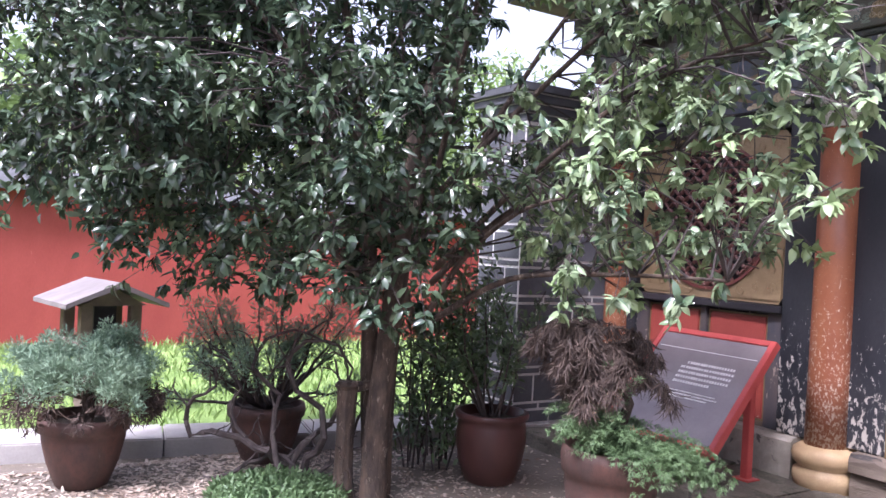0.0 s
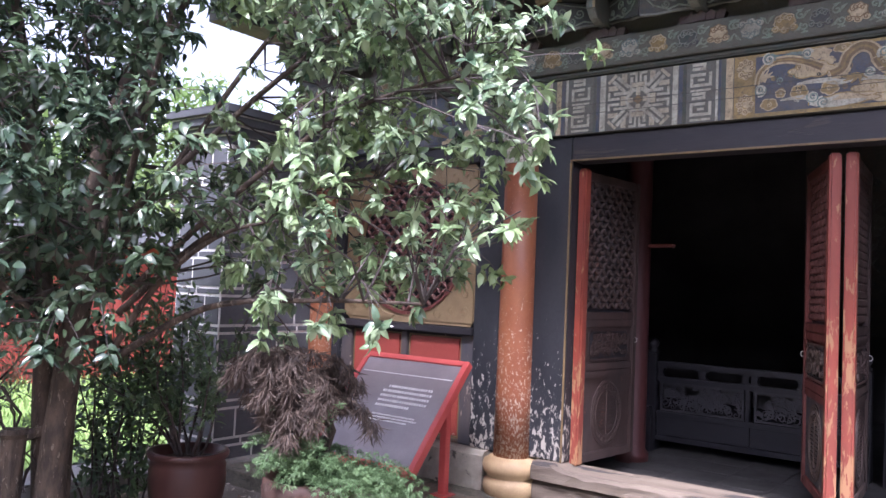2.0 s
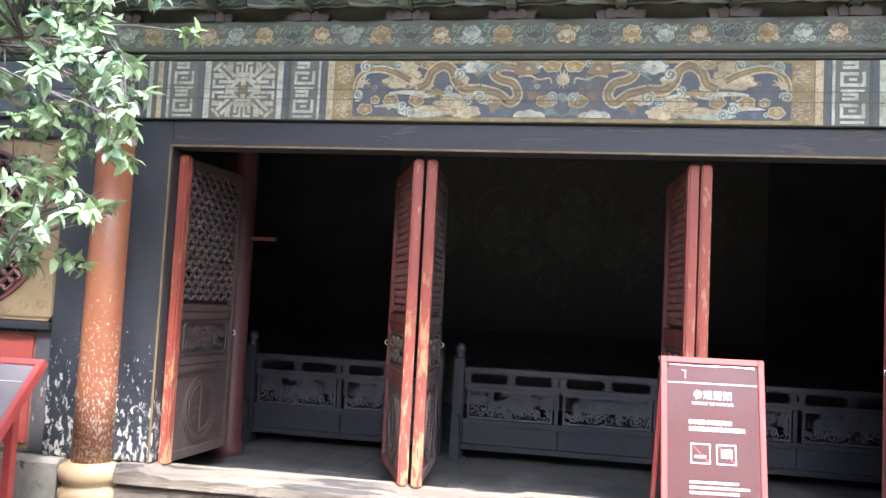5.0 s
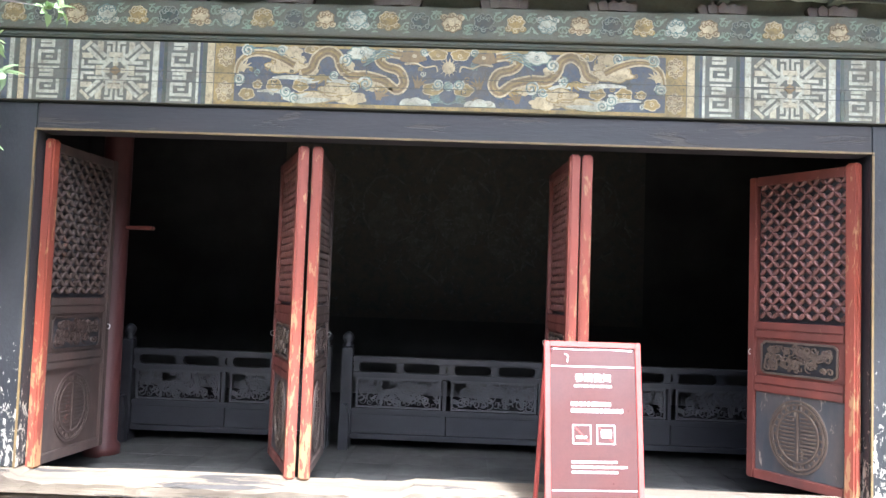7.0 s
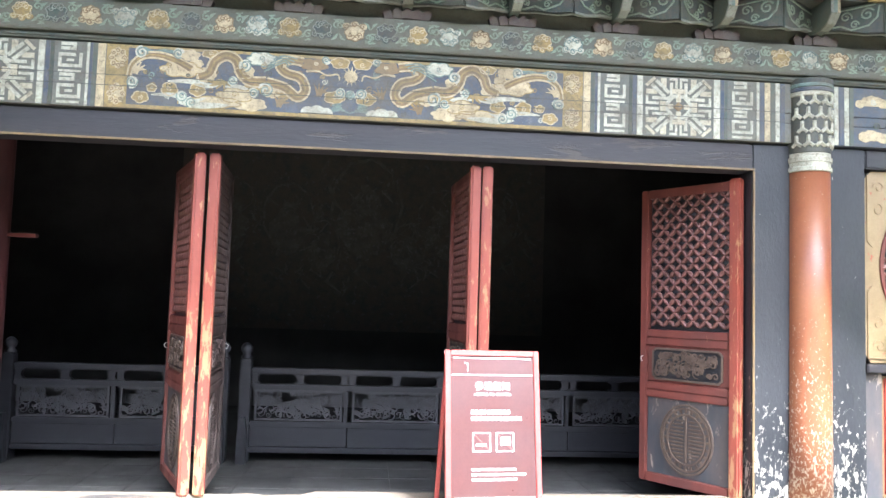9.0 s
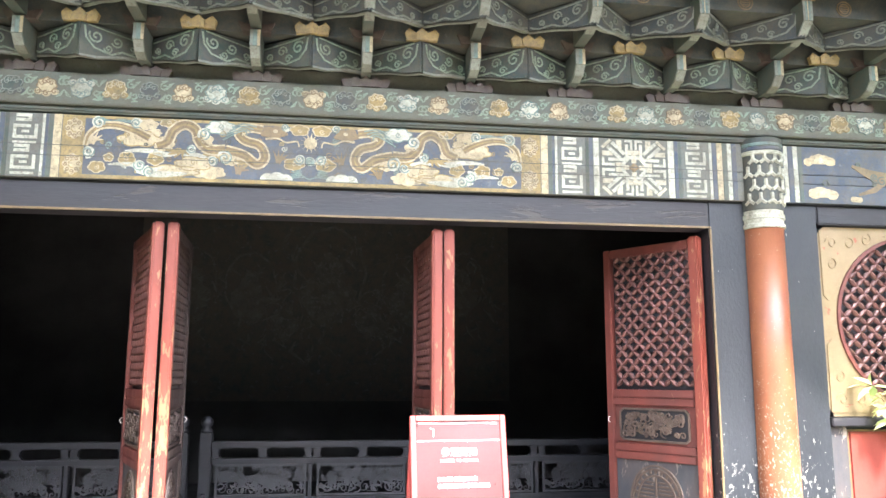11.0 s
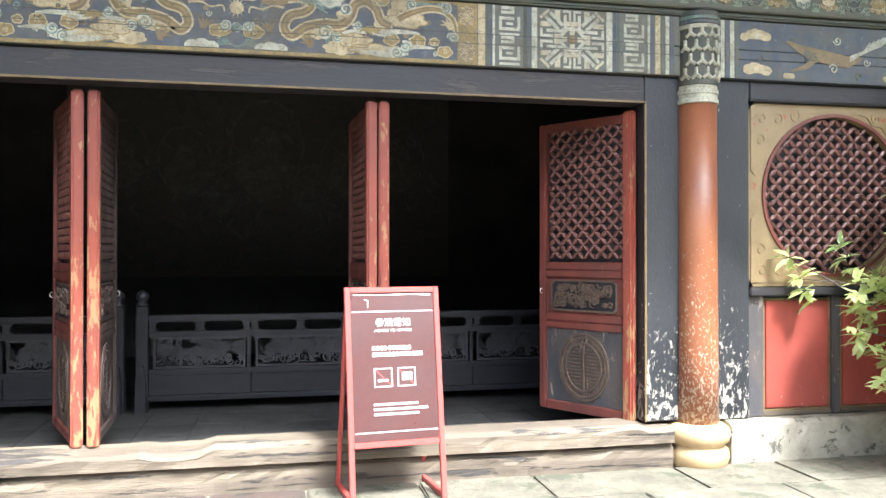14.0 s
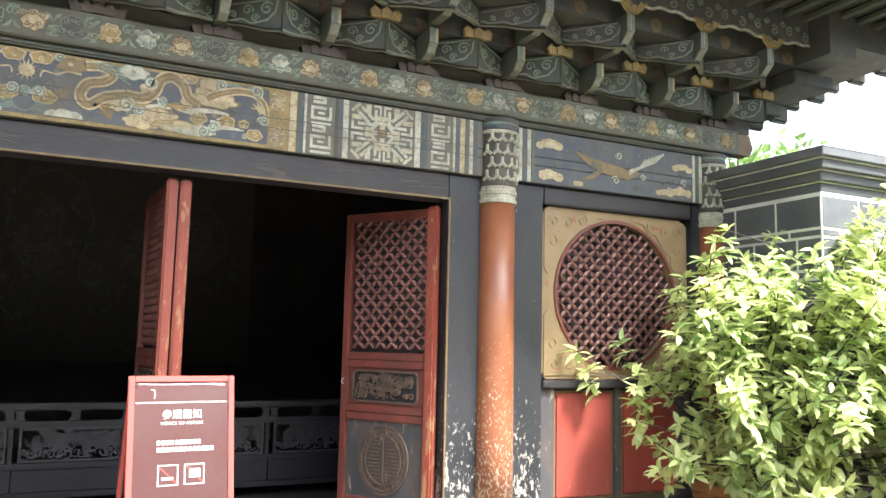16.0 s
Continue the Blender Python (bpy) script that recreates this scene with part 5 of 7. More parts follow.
# one bay of brackets, centred on x = 0 (arm) with the cap at half a pitch to either side
TIERS = [(3.545, 3.762, -0.12, -0.37), (3.80, 3.99, -0.37, -0.70)]
H = PITCH / 2
first = {}
for k in range(-9, 9):
    xa = H * (2 * k + 1)
    if abs(xa) > 5.95:
        continue
    m0 = pose(xa, 0, 0)
    if not first:
        P = lambda name, bm, mat, lab: first.setdefault(name + str(len(first)), part(name, bm, mat, eave, lab))
        q = lotus(0.30, 0.075, 0.05, 5)
        bmesh.ops.translate(q, vec=(0, -0.105, 3.503), verts=q.verts)
        P("lotus_plate", q, M_PMAROON, "dark maroon lotus plate")
        q = nose(0.30, 0.19)
        bmesh.ops.translate(q, vec=(0, -0.10, 3.575), verts=q.verts)
        P("bracket_arm", q, M_PGREEN, "green bracket arm with pale curled tip")
        for x0, x1, m in ((-0.033, -0.014, M_PSTONE), (-0.013, 0.013, M_PTEAL), (0.014, 0.033, M_PCREAM)):
            q = bmesh.new()
            prism(q, [(x0, 3.655), (x1, 3.655), (x1, 3.764), (x0, 3.764)], -0.404, -0.4005)
            P("arm_face", q, m, "painted stripe on the arm tip")
        q = bmesh.new()
        tipq = [(-0.3985, 3.653), (-0.345, 3.595), (-0.266, 3.572)]
        for (ya, za), (yb, zb) in zip(tipq, tipq[1:]):
            q.faces.new([q.verts.new(v) for v in ((-0.03, ya - 0.004, za - 0.003), (0.03, ya - 0.004, za - 0.003), (0.03, yb - 0.002, zb - 0.004), (-0.03, yb - 0.002, zb - 0.004))])
        P("arm_chin", q, M_PSTONE, "pale underside of the arm tip")
        q = bmesh.new()
        prism(q, [(-0.09, 3.772), (0.09, 3.772), (0.12, 3.84), (0.05, 3.82), (0, 3.85), (-0.05, 3.82), (-0.12, 3.84)], -0.36, -0.28)
        P("arm_block", q, M_PMAROON, "maroon bearing block")
        q = nose(0.42, 0.24)
        bmesh.ops.translate(q, vec=(0, -0.36, 3.79), verts=q.verts)
        P("bracket_arm", q, M_PGREEN, "green upper bracket arm")
        for x0, x1, m in ((-0.034, -0.02, M_PSTONE), (-0.019, -0.004, M_PTEAL), (-0.003, 0.003, M_PCREAM), (0.004, 0.019, M_PTEAL), (0.02, 0.034, M_PSTONE)):
            q = bmesh.new()
            prism(q, [(x0, 3.893), (x1, 3.893), (x1, 4.03), (x0, 4.03)], -0.784, -0.7805)
            P("arm_face", q, m, "painted stripe on the arm tip")
        q = bmesh.new()
        tipq = [(-0.779, 3.89), (-0.704, 3.82), (-0.59, 3.788)]
        for (ya, za), (yb, zb) in zip(tipq, tipq[1:]):
            q.faces.new([q.verts.new(v) for v in ((-0.03, ya - 0.004, za - 0.003), (0.03, ya - 0.004, za - 0.003), (0.03, yb - 0.002, zb - 0.004), (-0.03, yb - 0.002, zb - 0.004))])
        P("arm_chin", q, M_PSTONE, "pale underside of the arm tip")
        # brown round key medallion on the boarding behind
        q = bmesh.new()
        for rr in (0.052, 0.034):
            ribbon(q, disc(H, 4.062, rr, rr, 20), 0.008, -0.646, -0.641, True)
        for z in (-0.016, 0.0, 0.016):
            ribbon(q, [(H - 0.026, 4.062 + z), (H + 0.026, 4.062 + z)], 0.006, -0.6455, -0.641)
        P("medallion", q, M_PBROWN, "round brown key medallion")
        q = bmesh.new()
        for sx in (-1, 1):
            o = [(0.0, 0.0), (sx * 0.045, -0.005), (sx * 0.075, 0.02), (sx * 0.125, 0.085), (sx * 0.085, 0.07), (sx * 0.055, 0.085), (sx * 0.03, 0.05), (0.0, 0.035)]
            prism(q, o if sx > 0 else o[::-1], -0.04 - 0.001 * sx, 0)
            ribbon(q, spiral(sx * 0.045, 0.03, 0.026, 1.3, 1.0, 12, sx), 0.009, -0.047, -0.039)
        bmesh.ops.translate(q, vec=(0, -0.79, 4.032), verts=q.verts)
        P("gilt_scroll", q, M_PGOLD, "ochre gilt winged scroll")
        q = lotus(0.20, 0.085, 0.03, 3)
        bmesh.ops.translate(q, vec=(H, -0.36, 3.762), verts=q.verts)
        P("lotus_cap", q, M_PGOLD, "ochre gilt lotus cap")
        for i, (z0, z1, yi, yo) in enumerate(TIERS):
            xi, xo = (0, H) if i != 1 else (H, 0)
            for sgn in (1, -1):
                # apex outward: board from the outer point back to the inner one
                a, b = ((sgn * xo, yo), (sgn * xi, yi)) if xo else ((0, yo), (sgn * H, yi))
                l, rgt = (a, b) if a[0] < b[0] else (b, a)
                q = zig(a[0], a[1], b[0], b[1], z0, z1)
                P("slant_board", q, (M_PBOARD, M_PBOARDBLUE)[i], "carved slanting bracket board")
                q = board_scrolls(l[0], l[1] - 0.002, rgt[0], rgt[1] - 0.002, z0 + 0.02, z1, l == a)
                P("board_scroll", q, (M_PSCROLL, M_PSTONE)[i], "painted pale green scrolls")
                d = Vector((b[0] - a[0], b[1] - a[1]))
                q = bmesh.new()
                ribbon(q, [(0, z0 - 0.004), (d.length * 0.25, z0 + 0.006), (d.length * 0.6, z0 + 0.046), (d.length, z0 + 0.071)], 0.014, -0.018, 0.018)
                bmesh.ops.transform(q, matrix=Matrix.Translation((a[0], a[1], 0)) @ Matrix.Rotation(math.atan2(d.y, d.x), 4, "Z"), verts=q.verts)
                P("board_rim", q, M_PSTONE, "pale lower rim of the board")
        for o in first.values():
            o.matrix_basis = m0
    else:
        for o in first.values():
            shared(o.name.split(".")[0], o, m0, eave)
# wavy carved fringe, soffit, rafters and tiles
FY = -0.80
bm, curls, edge = bmesh.new(), bmesh.new(), bmesh.new()
wave = [(-6.2 + 12.4 * k / 340, 4.075 + 0.02 * abs(math.sin(math.pi * (-6.2 + 12.4 * k / 340) / H * 2)) + 0.035 * math.sin(math.pi * (-6.2 + 12.4 * k / 340 - H) / PITCH) ** 2) for k in range(341)]
top, low, lowb = ([bm.verts.new((x, y, z)) for x, y, z in row] for row in ([(x, FY, 4.398) for x, z in wave], [(x, FY, z) for x, z in wave], [(x, FY + 0.03, z) for x, z in wave]))
for k in range(340):
    bm.faces.new((low[k], low[k + 1], top[k + 1], top[k]))
    bm.faces.new((lowb[k], lowb[k + 1], low[k + 1], low[k]))
part("fringe", bm, M_PBOARDBLUE, eave, "wavy carved grey-blue fringe board")
ribbon(edge, wave, 0.022, FY - 0.006, FY - 0.001)
part("fringe_edge", edge, M_PWHITE, eave, "white wavy lower edge of the fringe")
for k in range(-33, 34):
    x = k * H / 2
    ribbon(curls, spiral(x + 0.03, 4.185 + 0.02 * (k % 2), 0.045, 1.4, 1.0, 16, 1 if k % 2 else -1), 0.014, FY - 0.006, FY - 0.0005)
    ribbon(curls, spiral(x - 0.05, 4.26, 0.03, 1.3, 3.0, 14, -1 if k % 2 else 1), 0.011, FY - 0.0052, FY - 0.0005)
part("fringe_curls", curls, M_PSTONE, eave, "pale painted curls of the fringe")
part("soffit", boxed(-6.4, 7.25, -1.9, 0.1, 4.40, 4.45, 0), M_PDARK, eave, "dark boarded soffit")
bm = bmesh.new()
for k in range(-28, 33):
    tube(bm, [(k * 0.225, -0.1, 4.36), (k * 0.225, -1.85, 4.36)], 0.035, 7)
part("rafters", bm, M_PGREENDARK, eave, "round dark green rafters")
roof = thing("roof", "grey tiled hall roof above the eave", "roof", kind="structure")
bm = bmesh.new()
rows = [[bm.verts.new((x, y, z)) for x in (-6.6, 7.4)] for y, z in ((-1.95, 4.46), (-1.95, 4.52), (-0.8, 4.85), (1.5, 5.9), (3.2, 7.0), (6.4, 5.4))]
for a, b in zip(rows, rows[1:]):
    bm.faces.new((a[0], a[1], b[1], b[0]))
part("roof_bed", bm, M_TILE, roof)
bm = bmesh.new()
for k in range(-30, 34):
    tube(bm, [(k * 0.22, -1.97, 4.56), (k * 0.22, -0.8, 4.9), (k * 0.22, 1.5, 5.94)], 0.06, 6)
part("roof_tiles", bm, M_TILE, roof, "rounded grey roof tiles")
bm = bmesh.new()
for s in (-1, 1):
    prism(bm, [(s * 5.5, 3.29), (s * 5.86, 3.29), (s * 5.9, 3.36), (s * 5.86, 3.48), (s * 5.5, 3.48)][:: -s], -0.16, -0.02)
part("beam_nose", bm, M_PBROWN, eave, "brown beam end past the corner column")
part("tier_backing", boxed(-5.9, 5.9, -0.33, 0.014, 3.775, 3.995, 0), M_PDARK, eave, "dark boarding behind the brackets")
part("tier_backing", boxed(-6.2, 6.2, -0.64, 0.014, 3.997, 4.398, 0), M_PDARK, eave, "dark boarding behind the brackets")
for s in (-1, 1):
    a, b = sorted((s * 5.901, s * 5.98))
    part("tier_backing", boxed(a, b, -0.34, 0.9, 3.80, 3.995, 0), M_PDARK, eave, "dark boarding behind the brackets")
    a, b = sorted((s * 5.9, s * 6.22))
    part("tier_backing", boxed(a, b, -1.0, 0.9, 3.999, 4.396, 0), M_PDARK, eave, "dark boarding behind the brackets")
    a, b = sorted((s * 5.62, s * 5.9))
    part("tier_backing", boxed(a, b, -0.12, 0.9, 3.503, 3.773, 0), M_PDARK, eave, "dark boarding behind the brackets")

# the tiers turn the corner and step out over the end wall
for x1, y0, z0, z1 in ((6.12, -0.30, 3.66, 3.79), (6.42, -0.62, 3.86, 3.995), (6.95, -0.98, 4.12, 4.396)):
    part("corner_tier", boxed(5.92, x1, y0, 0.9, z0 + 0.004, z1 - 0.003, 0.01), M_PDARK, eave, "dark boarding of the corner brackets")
for k in range(5):
    for x, z, h in ((6.14 + 0.0 * k, 3.62, 0.17), (6.5, 3.84, 0.2), (7.05, 4.10, 0.22)):
        part("corner_arm", boxed(x - 0.12, x + 0.1, -0.28 - 0.12 * (z > 3.8) - 0.3 * (z > 4) + 0.28 * k, -0.21 - 0.12 * (z > 3.8) - 0.3 * (z > 4) + 0.28 * k, z, z + h, 0.02), M_PGREEN, eave, "green arm at the turned corner")

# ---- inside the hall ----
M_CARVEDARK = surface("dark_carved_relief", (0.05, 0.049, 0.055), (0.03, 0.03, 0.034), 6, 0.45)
def balustrade(x0, x1, y):
    b = thing("balustrade", "dark carved wooden balustrade with pierced panels on the hall floor", "balustrade", "balustrades in the hall", at=(x0, y, 0.12))
    L = x1 - x0
    for x in (0.05, L - 0.05):
        bm = boxed(x - 0.05, x + 0.05, -0.05, 0.05, 0, 0.93, 0.008)
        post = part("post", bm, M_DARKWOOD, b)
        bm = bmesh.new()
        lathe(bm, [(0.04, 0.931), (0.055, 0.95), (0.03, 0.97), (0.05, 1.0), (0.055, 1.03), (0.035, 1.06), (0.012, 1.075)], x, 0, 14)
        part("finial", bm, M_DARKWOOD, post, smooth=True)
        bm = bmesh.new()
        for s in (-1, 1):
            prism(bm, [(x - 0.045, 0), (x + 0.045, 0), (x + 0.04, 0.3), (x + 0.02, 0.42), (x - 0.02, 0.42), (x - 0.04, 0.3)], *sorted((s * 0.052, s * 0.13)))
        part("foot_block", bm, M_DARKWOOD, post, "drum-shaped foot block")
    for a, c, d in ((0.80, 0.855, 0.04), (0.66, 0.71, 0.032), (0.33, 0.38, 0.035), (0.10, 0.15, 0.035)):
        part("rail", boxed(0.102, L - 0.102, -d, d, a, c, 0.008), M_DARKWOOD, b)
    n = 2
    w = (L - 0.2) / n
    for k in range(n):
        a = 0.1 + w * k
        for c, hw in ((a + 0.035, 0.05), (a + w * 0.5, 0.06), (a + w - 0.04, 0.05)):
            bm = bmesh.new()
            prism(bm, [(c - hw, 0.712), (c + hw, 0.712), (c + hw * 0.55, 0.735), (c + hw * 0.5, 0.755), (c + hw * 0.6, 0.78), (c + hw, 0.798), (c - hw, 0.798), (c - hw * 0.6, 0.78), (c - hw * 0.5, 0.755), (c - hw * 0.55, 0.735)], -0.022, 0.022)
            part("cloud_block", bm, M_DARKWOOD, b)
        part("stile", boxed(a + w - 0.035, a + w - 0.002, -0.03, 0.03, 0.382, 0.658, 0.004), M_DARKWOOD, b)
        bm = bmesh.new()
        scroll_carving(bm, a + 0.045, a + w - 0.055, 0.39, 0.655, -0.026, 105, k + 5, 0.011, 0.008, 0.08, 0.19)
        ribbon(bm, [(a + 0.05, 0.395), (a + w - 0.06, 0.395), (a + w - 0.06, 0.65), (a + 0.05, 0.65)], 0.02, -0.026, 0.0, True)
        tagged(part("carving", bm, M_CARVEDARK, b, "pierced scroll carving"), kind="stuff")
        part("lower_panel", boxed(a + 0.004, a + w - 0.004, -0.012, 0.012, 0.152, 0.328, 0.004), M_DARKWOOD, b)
    return b


b0 = balustrade(-0.95, 1.0, 1.97)
copy_thing(b0, pose(-3.0, 1.97, 0.12))
copy_thing(b0, pose(1.1, 1.97, 0.12))
bm = bmesh.new()
lathe(bm, [(0.15, 0.121), (0.15, 0.2), (0.12, 0.24), (0.118, 3.0), (0.115, 5.2)], seg=20)
ic = thing("inner_column", "red lacquered column inside the dark hall", "column", at=(-2.86, 1.3, 0))
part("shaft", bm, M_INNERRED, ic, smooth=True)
part("tie_beam", boxed(0.0, 0.34, -0.03, 0.03, 2.03, 2.06, 0.006), M_RED, ic, "short red tie")

# faded painting on the back wall, told only by its broad pale shapes
rm = random.Random(31)
M_MURAL = painted("smoke_dark_mural_ground", (0.05, 0.06, 0.055), (0.10, 0.085, 0.07), 0.4)
mural = thing("mural", "dark wall painting with faded pale shapes on the back wall", "painting", at=(0.1, 5.998, 0.0))
part("ground", boxed(-2.6, 2.6, -0.012, 0.0, 1.2, 4.2, 0.0), M_MURAL, mural)
M_FADED = painted("faded_mural_paint", (0.12, 0.12, 0.10), (0.07, 0.075, 0.065), 0.45)
halo = bmesh.new()
for k, (x, z, sc) in enumerate(((0, 2.85, 1.0), (-1.1, 2.7, 0.7), (1.1, 2.7, 0.7), (-1.9, 2.8, 0.65), (1.9, 2.8, 0.65), (-0.62, 2.35, 0.5), (0.62, 2.35, 0.5))):
    ribbon(halo, disc(x, z + 0.15 * sc, 0.50 * sc, 0.66 * sc, 30, 0.03, 9), 0.04 * sc, -0.018 - 0.001 * k, -0.0125, True)
    fig = bmesh.new()
    prism(fig, [(x + sc * (0.30 + 0.05 * rm.random()) * math.cos(a) * (1.25 if math.sin(a) < 0 else 0.7), z + sc * (0.62 if math.sin(a) < 0 else 0.42) * math.sin(a) + 0.04 * rm.uniform(-1, 1)) for a in [-q * math.pi / 17 for q in range(34)]], -0.016 - 0.001 * k, -0.0125)
    part("faded_shape", fig, M_FADED, mural, "faded pale shape")
    for q in range(22):
        u, v = rm.uniform(-0.7, 0.7) * sc, rm.uniform(-0.9, 0.8) * sc
        ribbon(halo, [(x + u, z + v), (x + u + rm.uniform(-0.1, 0.1), z + v - 0.14 * sc), (x + u + rm.uniform(-0.2, 0.2), z + v - 0.3 * sc)], [0.02 * sc, 0.05 * sc, 0.01], -0.030 - 0.0004 * q - 0.001 * k, -0.0125)
tagged(part("drawn_line", halo, M_FADED, mural, "faded drawn folds and rings"), kind="stuff")

# ---- notice stand on the terrace ----
def bars(bm, x0, x1, z, h, y, r, gap=0.35, cell=None):
    """Rows of small marks in place of writing too small to read."""
    cell = cell or h
    x = x0
    while x < x1 - cell * 0.5:
        w = cell * r.uniform(0.7, 0.95)
        prism(bm, [(x, z), (min(x + w, x1), z), (min(x + w, x1), z + h), (x, z + h)], y - 0.0015, y)
        x += cell * (1 + gap * r.random() * 0.6)


def words(name, text, size, x, y, z, parent, align="CENTER", lean=90.0):
    c = bpy.data.curves.new(name, "FONT")
    c.body, c.size, c.align_x, c.extrude = text, size, align, 0.0006
    c.materials.append(M_INK)
    ob = new(name, c)
    ob.parent = parent
    ob.matrix_basis = pose(x, y, z, lean)
    return ob


stand = thing("notice_stand", "red metal stand with a maroon visitor notice, on the terrace", "sign", at=(0.99, -0.585, 0.0), turn=6.7)
LEAN = math.degrees(math.atan2(0.20, 1.30))
tilt = pose(0, 0, 0, -LEAN)


def leaned(bm):
    bmesh.ops.transform(bm, matrix=tilt, verts=bm.verts)
    return bm


for s in (-1, 1):
    a, b = sorted((s * 0.272, s * 0.305))
    part("front_leg", leaned(boxed(a, b, -0.016, 0.016, 0.0, 1.318, 0.003)), M_SIGNRED, stand)
    bm = bmesh.new()
    tube(bm, [(s * 0.288, 0.47, 0.012), (s * 0.288, 0.205, 1.20)], 0.015, 6)
    part("rear_leg", bm, M_SIGNRED, stand)
    part("floor_bar", boxed(a, b, 0.017, 0.49, 0.0, 0.03, 0.003), M_SIGNRED, stand)
part("cross_bar", leaned(boxed(-0.27, 0.27, -0.015, 0.015, 0.335, 0.37, 0.003)), M_SIGNRED, stand)
part("cross_bar", leaned(boxed(-0.27, 0.27, -0.015, 0.015, 1.283, 1.318, 0.003)), M_SIGNRED, stand)
face = part("notice_face", leaned(boxed(-0.27, 0.27, -0.006, 0.006, 0.371, 1.282, 0.0)), M_SIGN, stand, "maroon notice face with white writing")
r = random.Random(3)
bm = bmesh.new()
YS = -0.0065
for z in (1.165, 0.425):
    ribbon(bm, [(-0.262, z), (0.262, z)], 0.006, YS - 0.001, YS)
for x in (-0.075, 0.075):
    ribbon(bm, [(x - 0.055, 0.70), (x + 0.055, 0.70), (x + 0.055, 0.81), (x - 0.055, 0.81)], 0.006, YS - 0.001, YS, True)
prism(bm, [(-0.11, 0.73), (-0.045, 0.73), (-0.045, 0.745), (-0.11, 0.745)], YS - 0.0008, YS)
prism(bm, [(0.045, 0.735), (0.11, 0.735), (0.11, 0.785), (0.045, 0.785)], YS - 0.0008, YS)
for x0, x1, z in ((-0.14, 0.12, 0.925), (-0.14, 0.2, 0.885)):
    bars(bm, x0, x1, z, 0.024, YS, r, 0.2)
for x0, x1, z in ((-0.14, 0.15, 0.585), (-0.14, 0.21, 0.555), (-0.14, 0.15, 0.525)):
    bars(bm, x0, x1, z, 0.014, YS, r, 0.4, 0.012)
# scuffed paint at the head of the notice
ribbon(bm, [(-0.25, 1.272), (-0.1, 1.268), (0.02, 1.27), (0.12, 1.272), (0.25, 1.268)], [0.006, 0.003, 0.008, 0.004, 0.012], YS - 0.0006, YS)
ribbon(bm, [(-0.16, 1.19), (-0.158, 1.235), (-0.18, 1.24)], 0.005, YS - 0.0006, YS)
tagged(part("markings", leaned(bm), M_INK, face, "white lines, symbols and small rows of writing"), kind="stuff")
bm = bmesh.new()
for x in (-0.075, 0.075):
    ribbon(bm, [(x - 0.05, 0.805), (x + 0.05, 0.705)], 0.006, YS - 0.0022, YS - 0.0012)
part("strike", leaned(bm), M_SIGNRED, face, "red strike across each symbol")
for body, size, z in (("\u53c2\u89c2\u9700\u77e5", 0.058, 1.075), ("NOTICE TO VISITORS", 0.025, 1.037)):
    w = words("heading", body, size, 0, 0, 0, face)
    w.matrix_basis = tilt @ pose(0.0, YS - 0.0008, z, 90)
    tagged(w, "white heading")

# ---- sloping information board ----
info = thing("information_board", "sloping grey-brown information board in a red metal frame beside the column", "sign", at=(-4.005, -1.07, 0.245))
SL = math.degrees(math.atan2(0.765, 0.67))
LB, HB = 1.02, 0.535
sl = pose(0, 0, 0, SL)
def sloped(bm):
    bmesh.ops.transform(bm, matrix=sl, verts=bm.verts)
    return bm


part("panel", sloped(boxed(-HB + 0.05, HB - 0.05, 0.05, LB - 0.05, -0.008, 0.008, 0)), M_PANELGREY, info, "smooth grey-brown panel")
for a, b, c, d in ((-HB, -HB + 0.05, 0, LB), (HB - 0.05, HB, 0, LB), (-HB + 0.05, HB - 0.05, 0, 0.05), (-HB + 0.05, HB - 0.05, LB - 0.05, LB)):
    part("frame_bar", sloped(boxed(a, b, c, d, -0.045, 0.02, 0.004)), M_SIGNRED, info)
for s in (-1, 1):
    a, b = sorted((s * 0.38, s * 0.44))
    part("leg", boxed(a, b, 0.52, 0.58, -0.245, 0.575, 0.004), M_SIGNRED, info)
    part("foot_plate", boxed(a - 0.04, b + 0.04, 0.48, 0.62, -0.247, -0.235, 0.002), M_SIGNRED, info)
bm = bmesh.new()
for z, x0, x1, h in ((0.83, -0.46, 0.46, 0.006),):
    box(bm, x0, x1, z, z + h, 0.0082, 0.0092)
for k, (y, x0, x1, h) in enumerate(((0.70, -0.1, 0.32, 0.022), (0.655, -0.14, 0.34, 0.022), (0.61, -0.14, 0.34, 0.022), (0.565, -0.14, 0.34, 0.022), (0.52, -0.14, 0.2, 0.022), (0.44, -0.12, 0.3, 0.012), (0.415, -0.12, 0.33, 0.012), (0.39, -0.12, 0.25, 0.012))):
    x = x0
    while x < x1:
        w = h * r.uniform(0.6, 0.95)
        box(bm, x, x + w, y, y + h, 0.0082, 0.0092)
        x += h * 1.12
part("lettering", sloped(bm), M_INK, info, "rows of small white lettering")

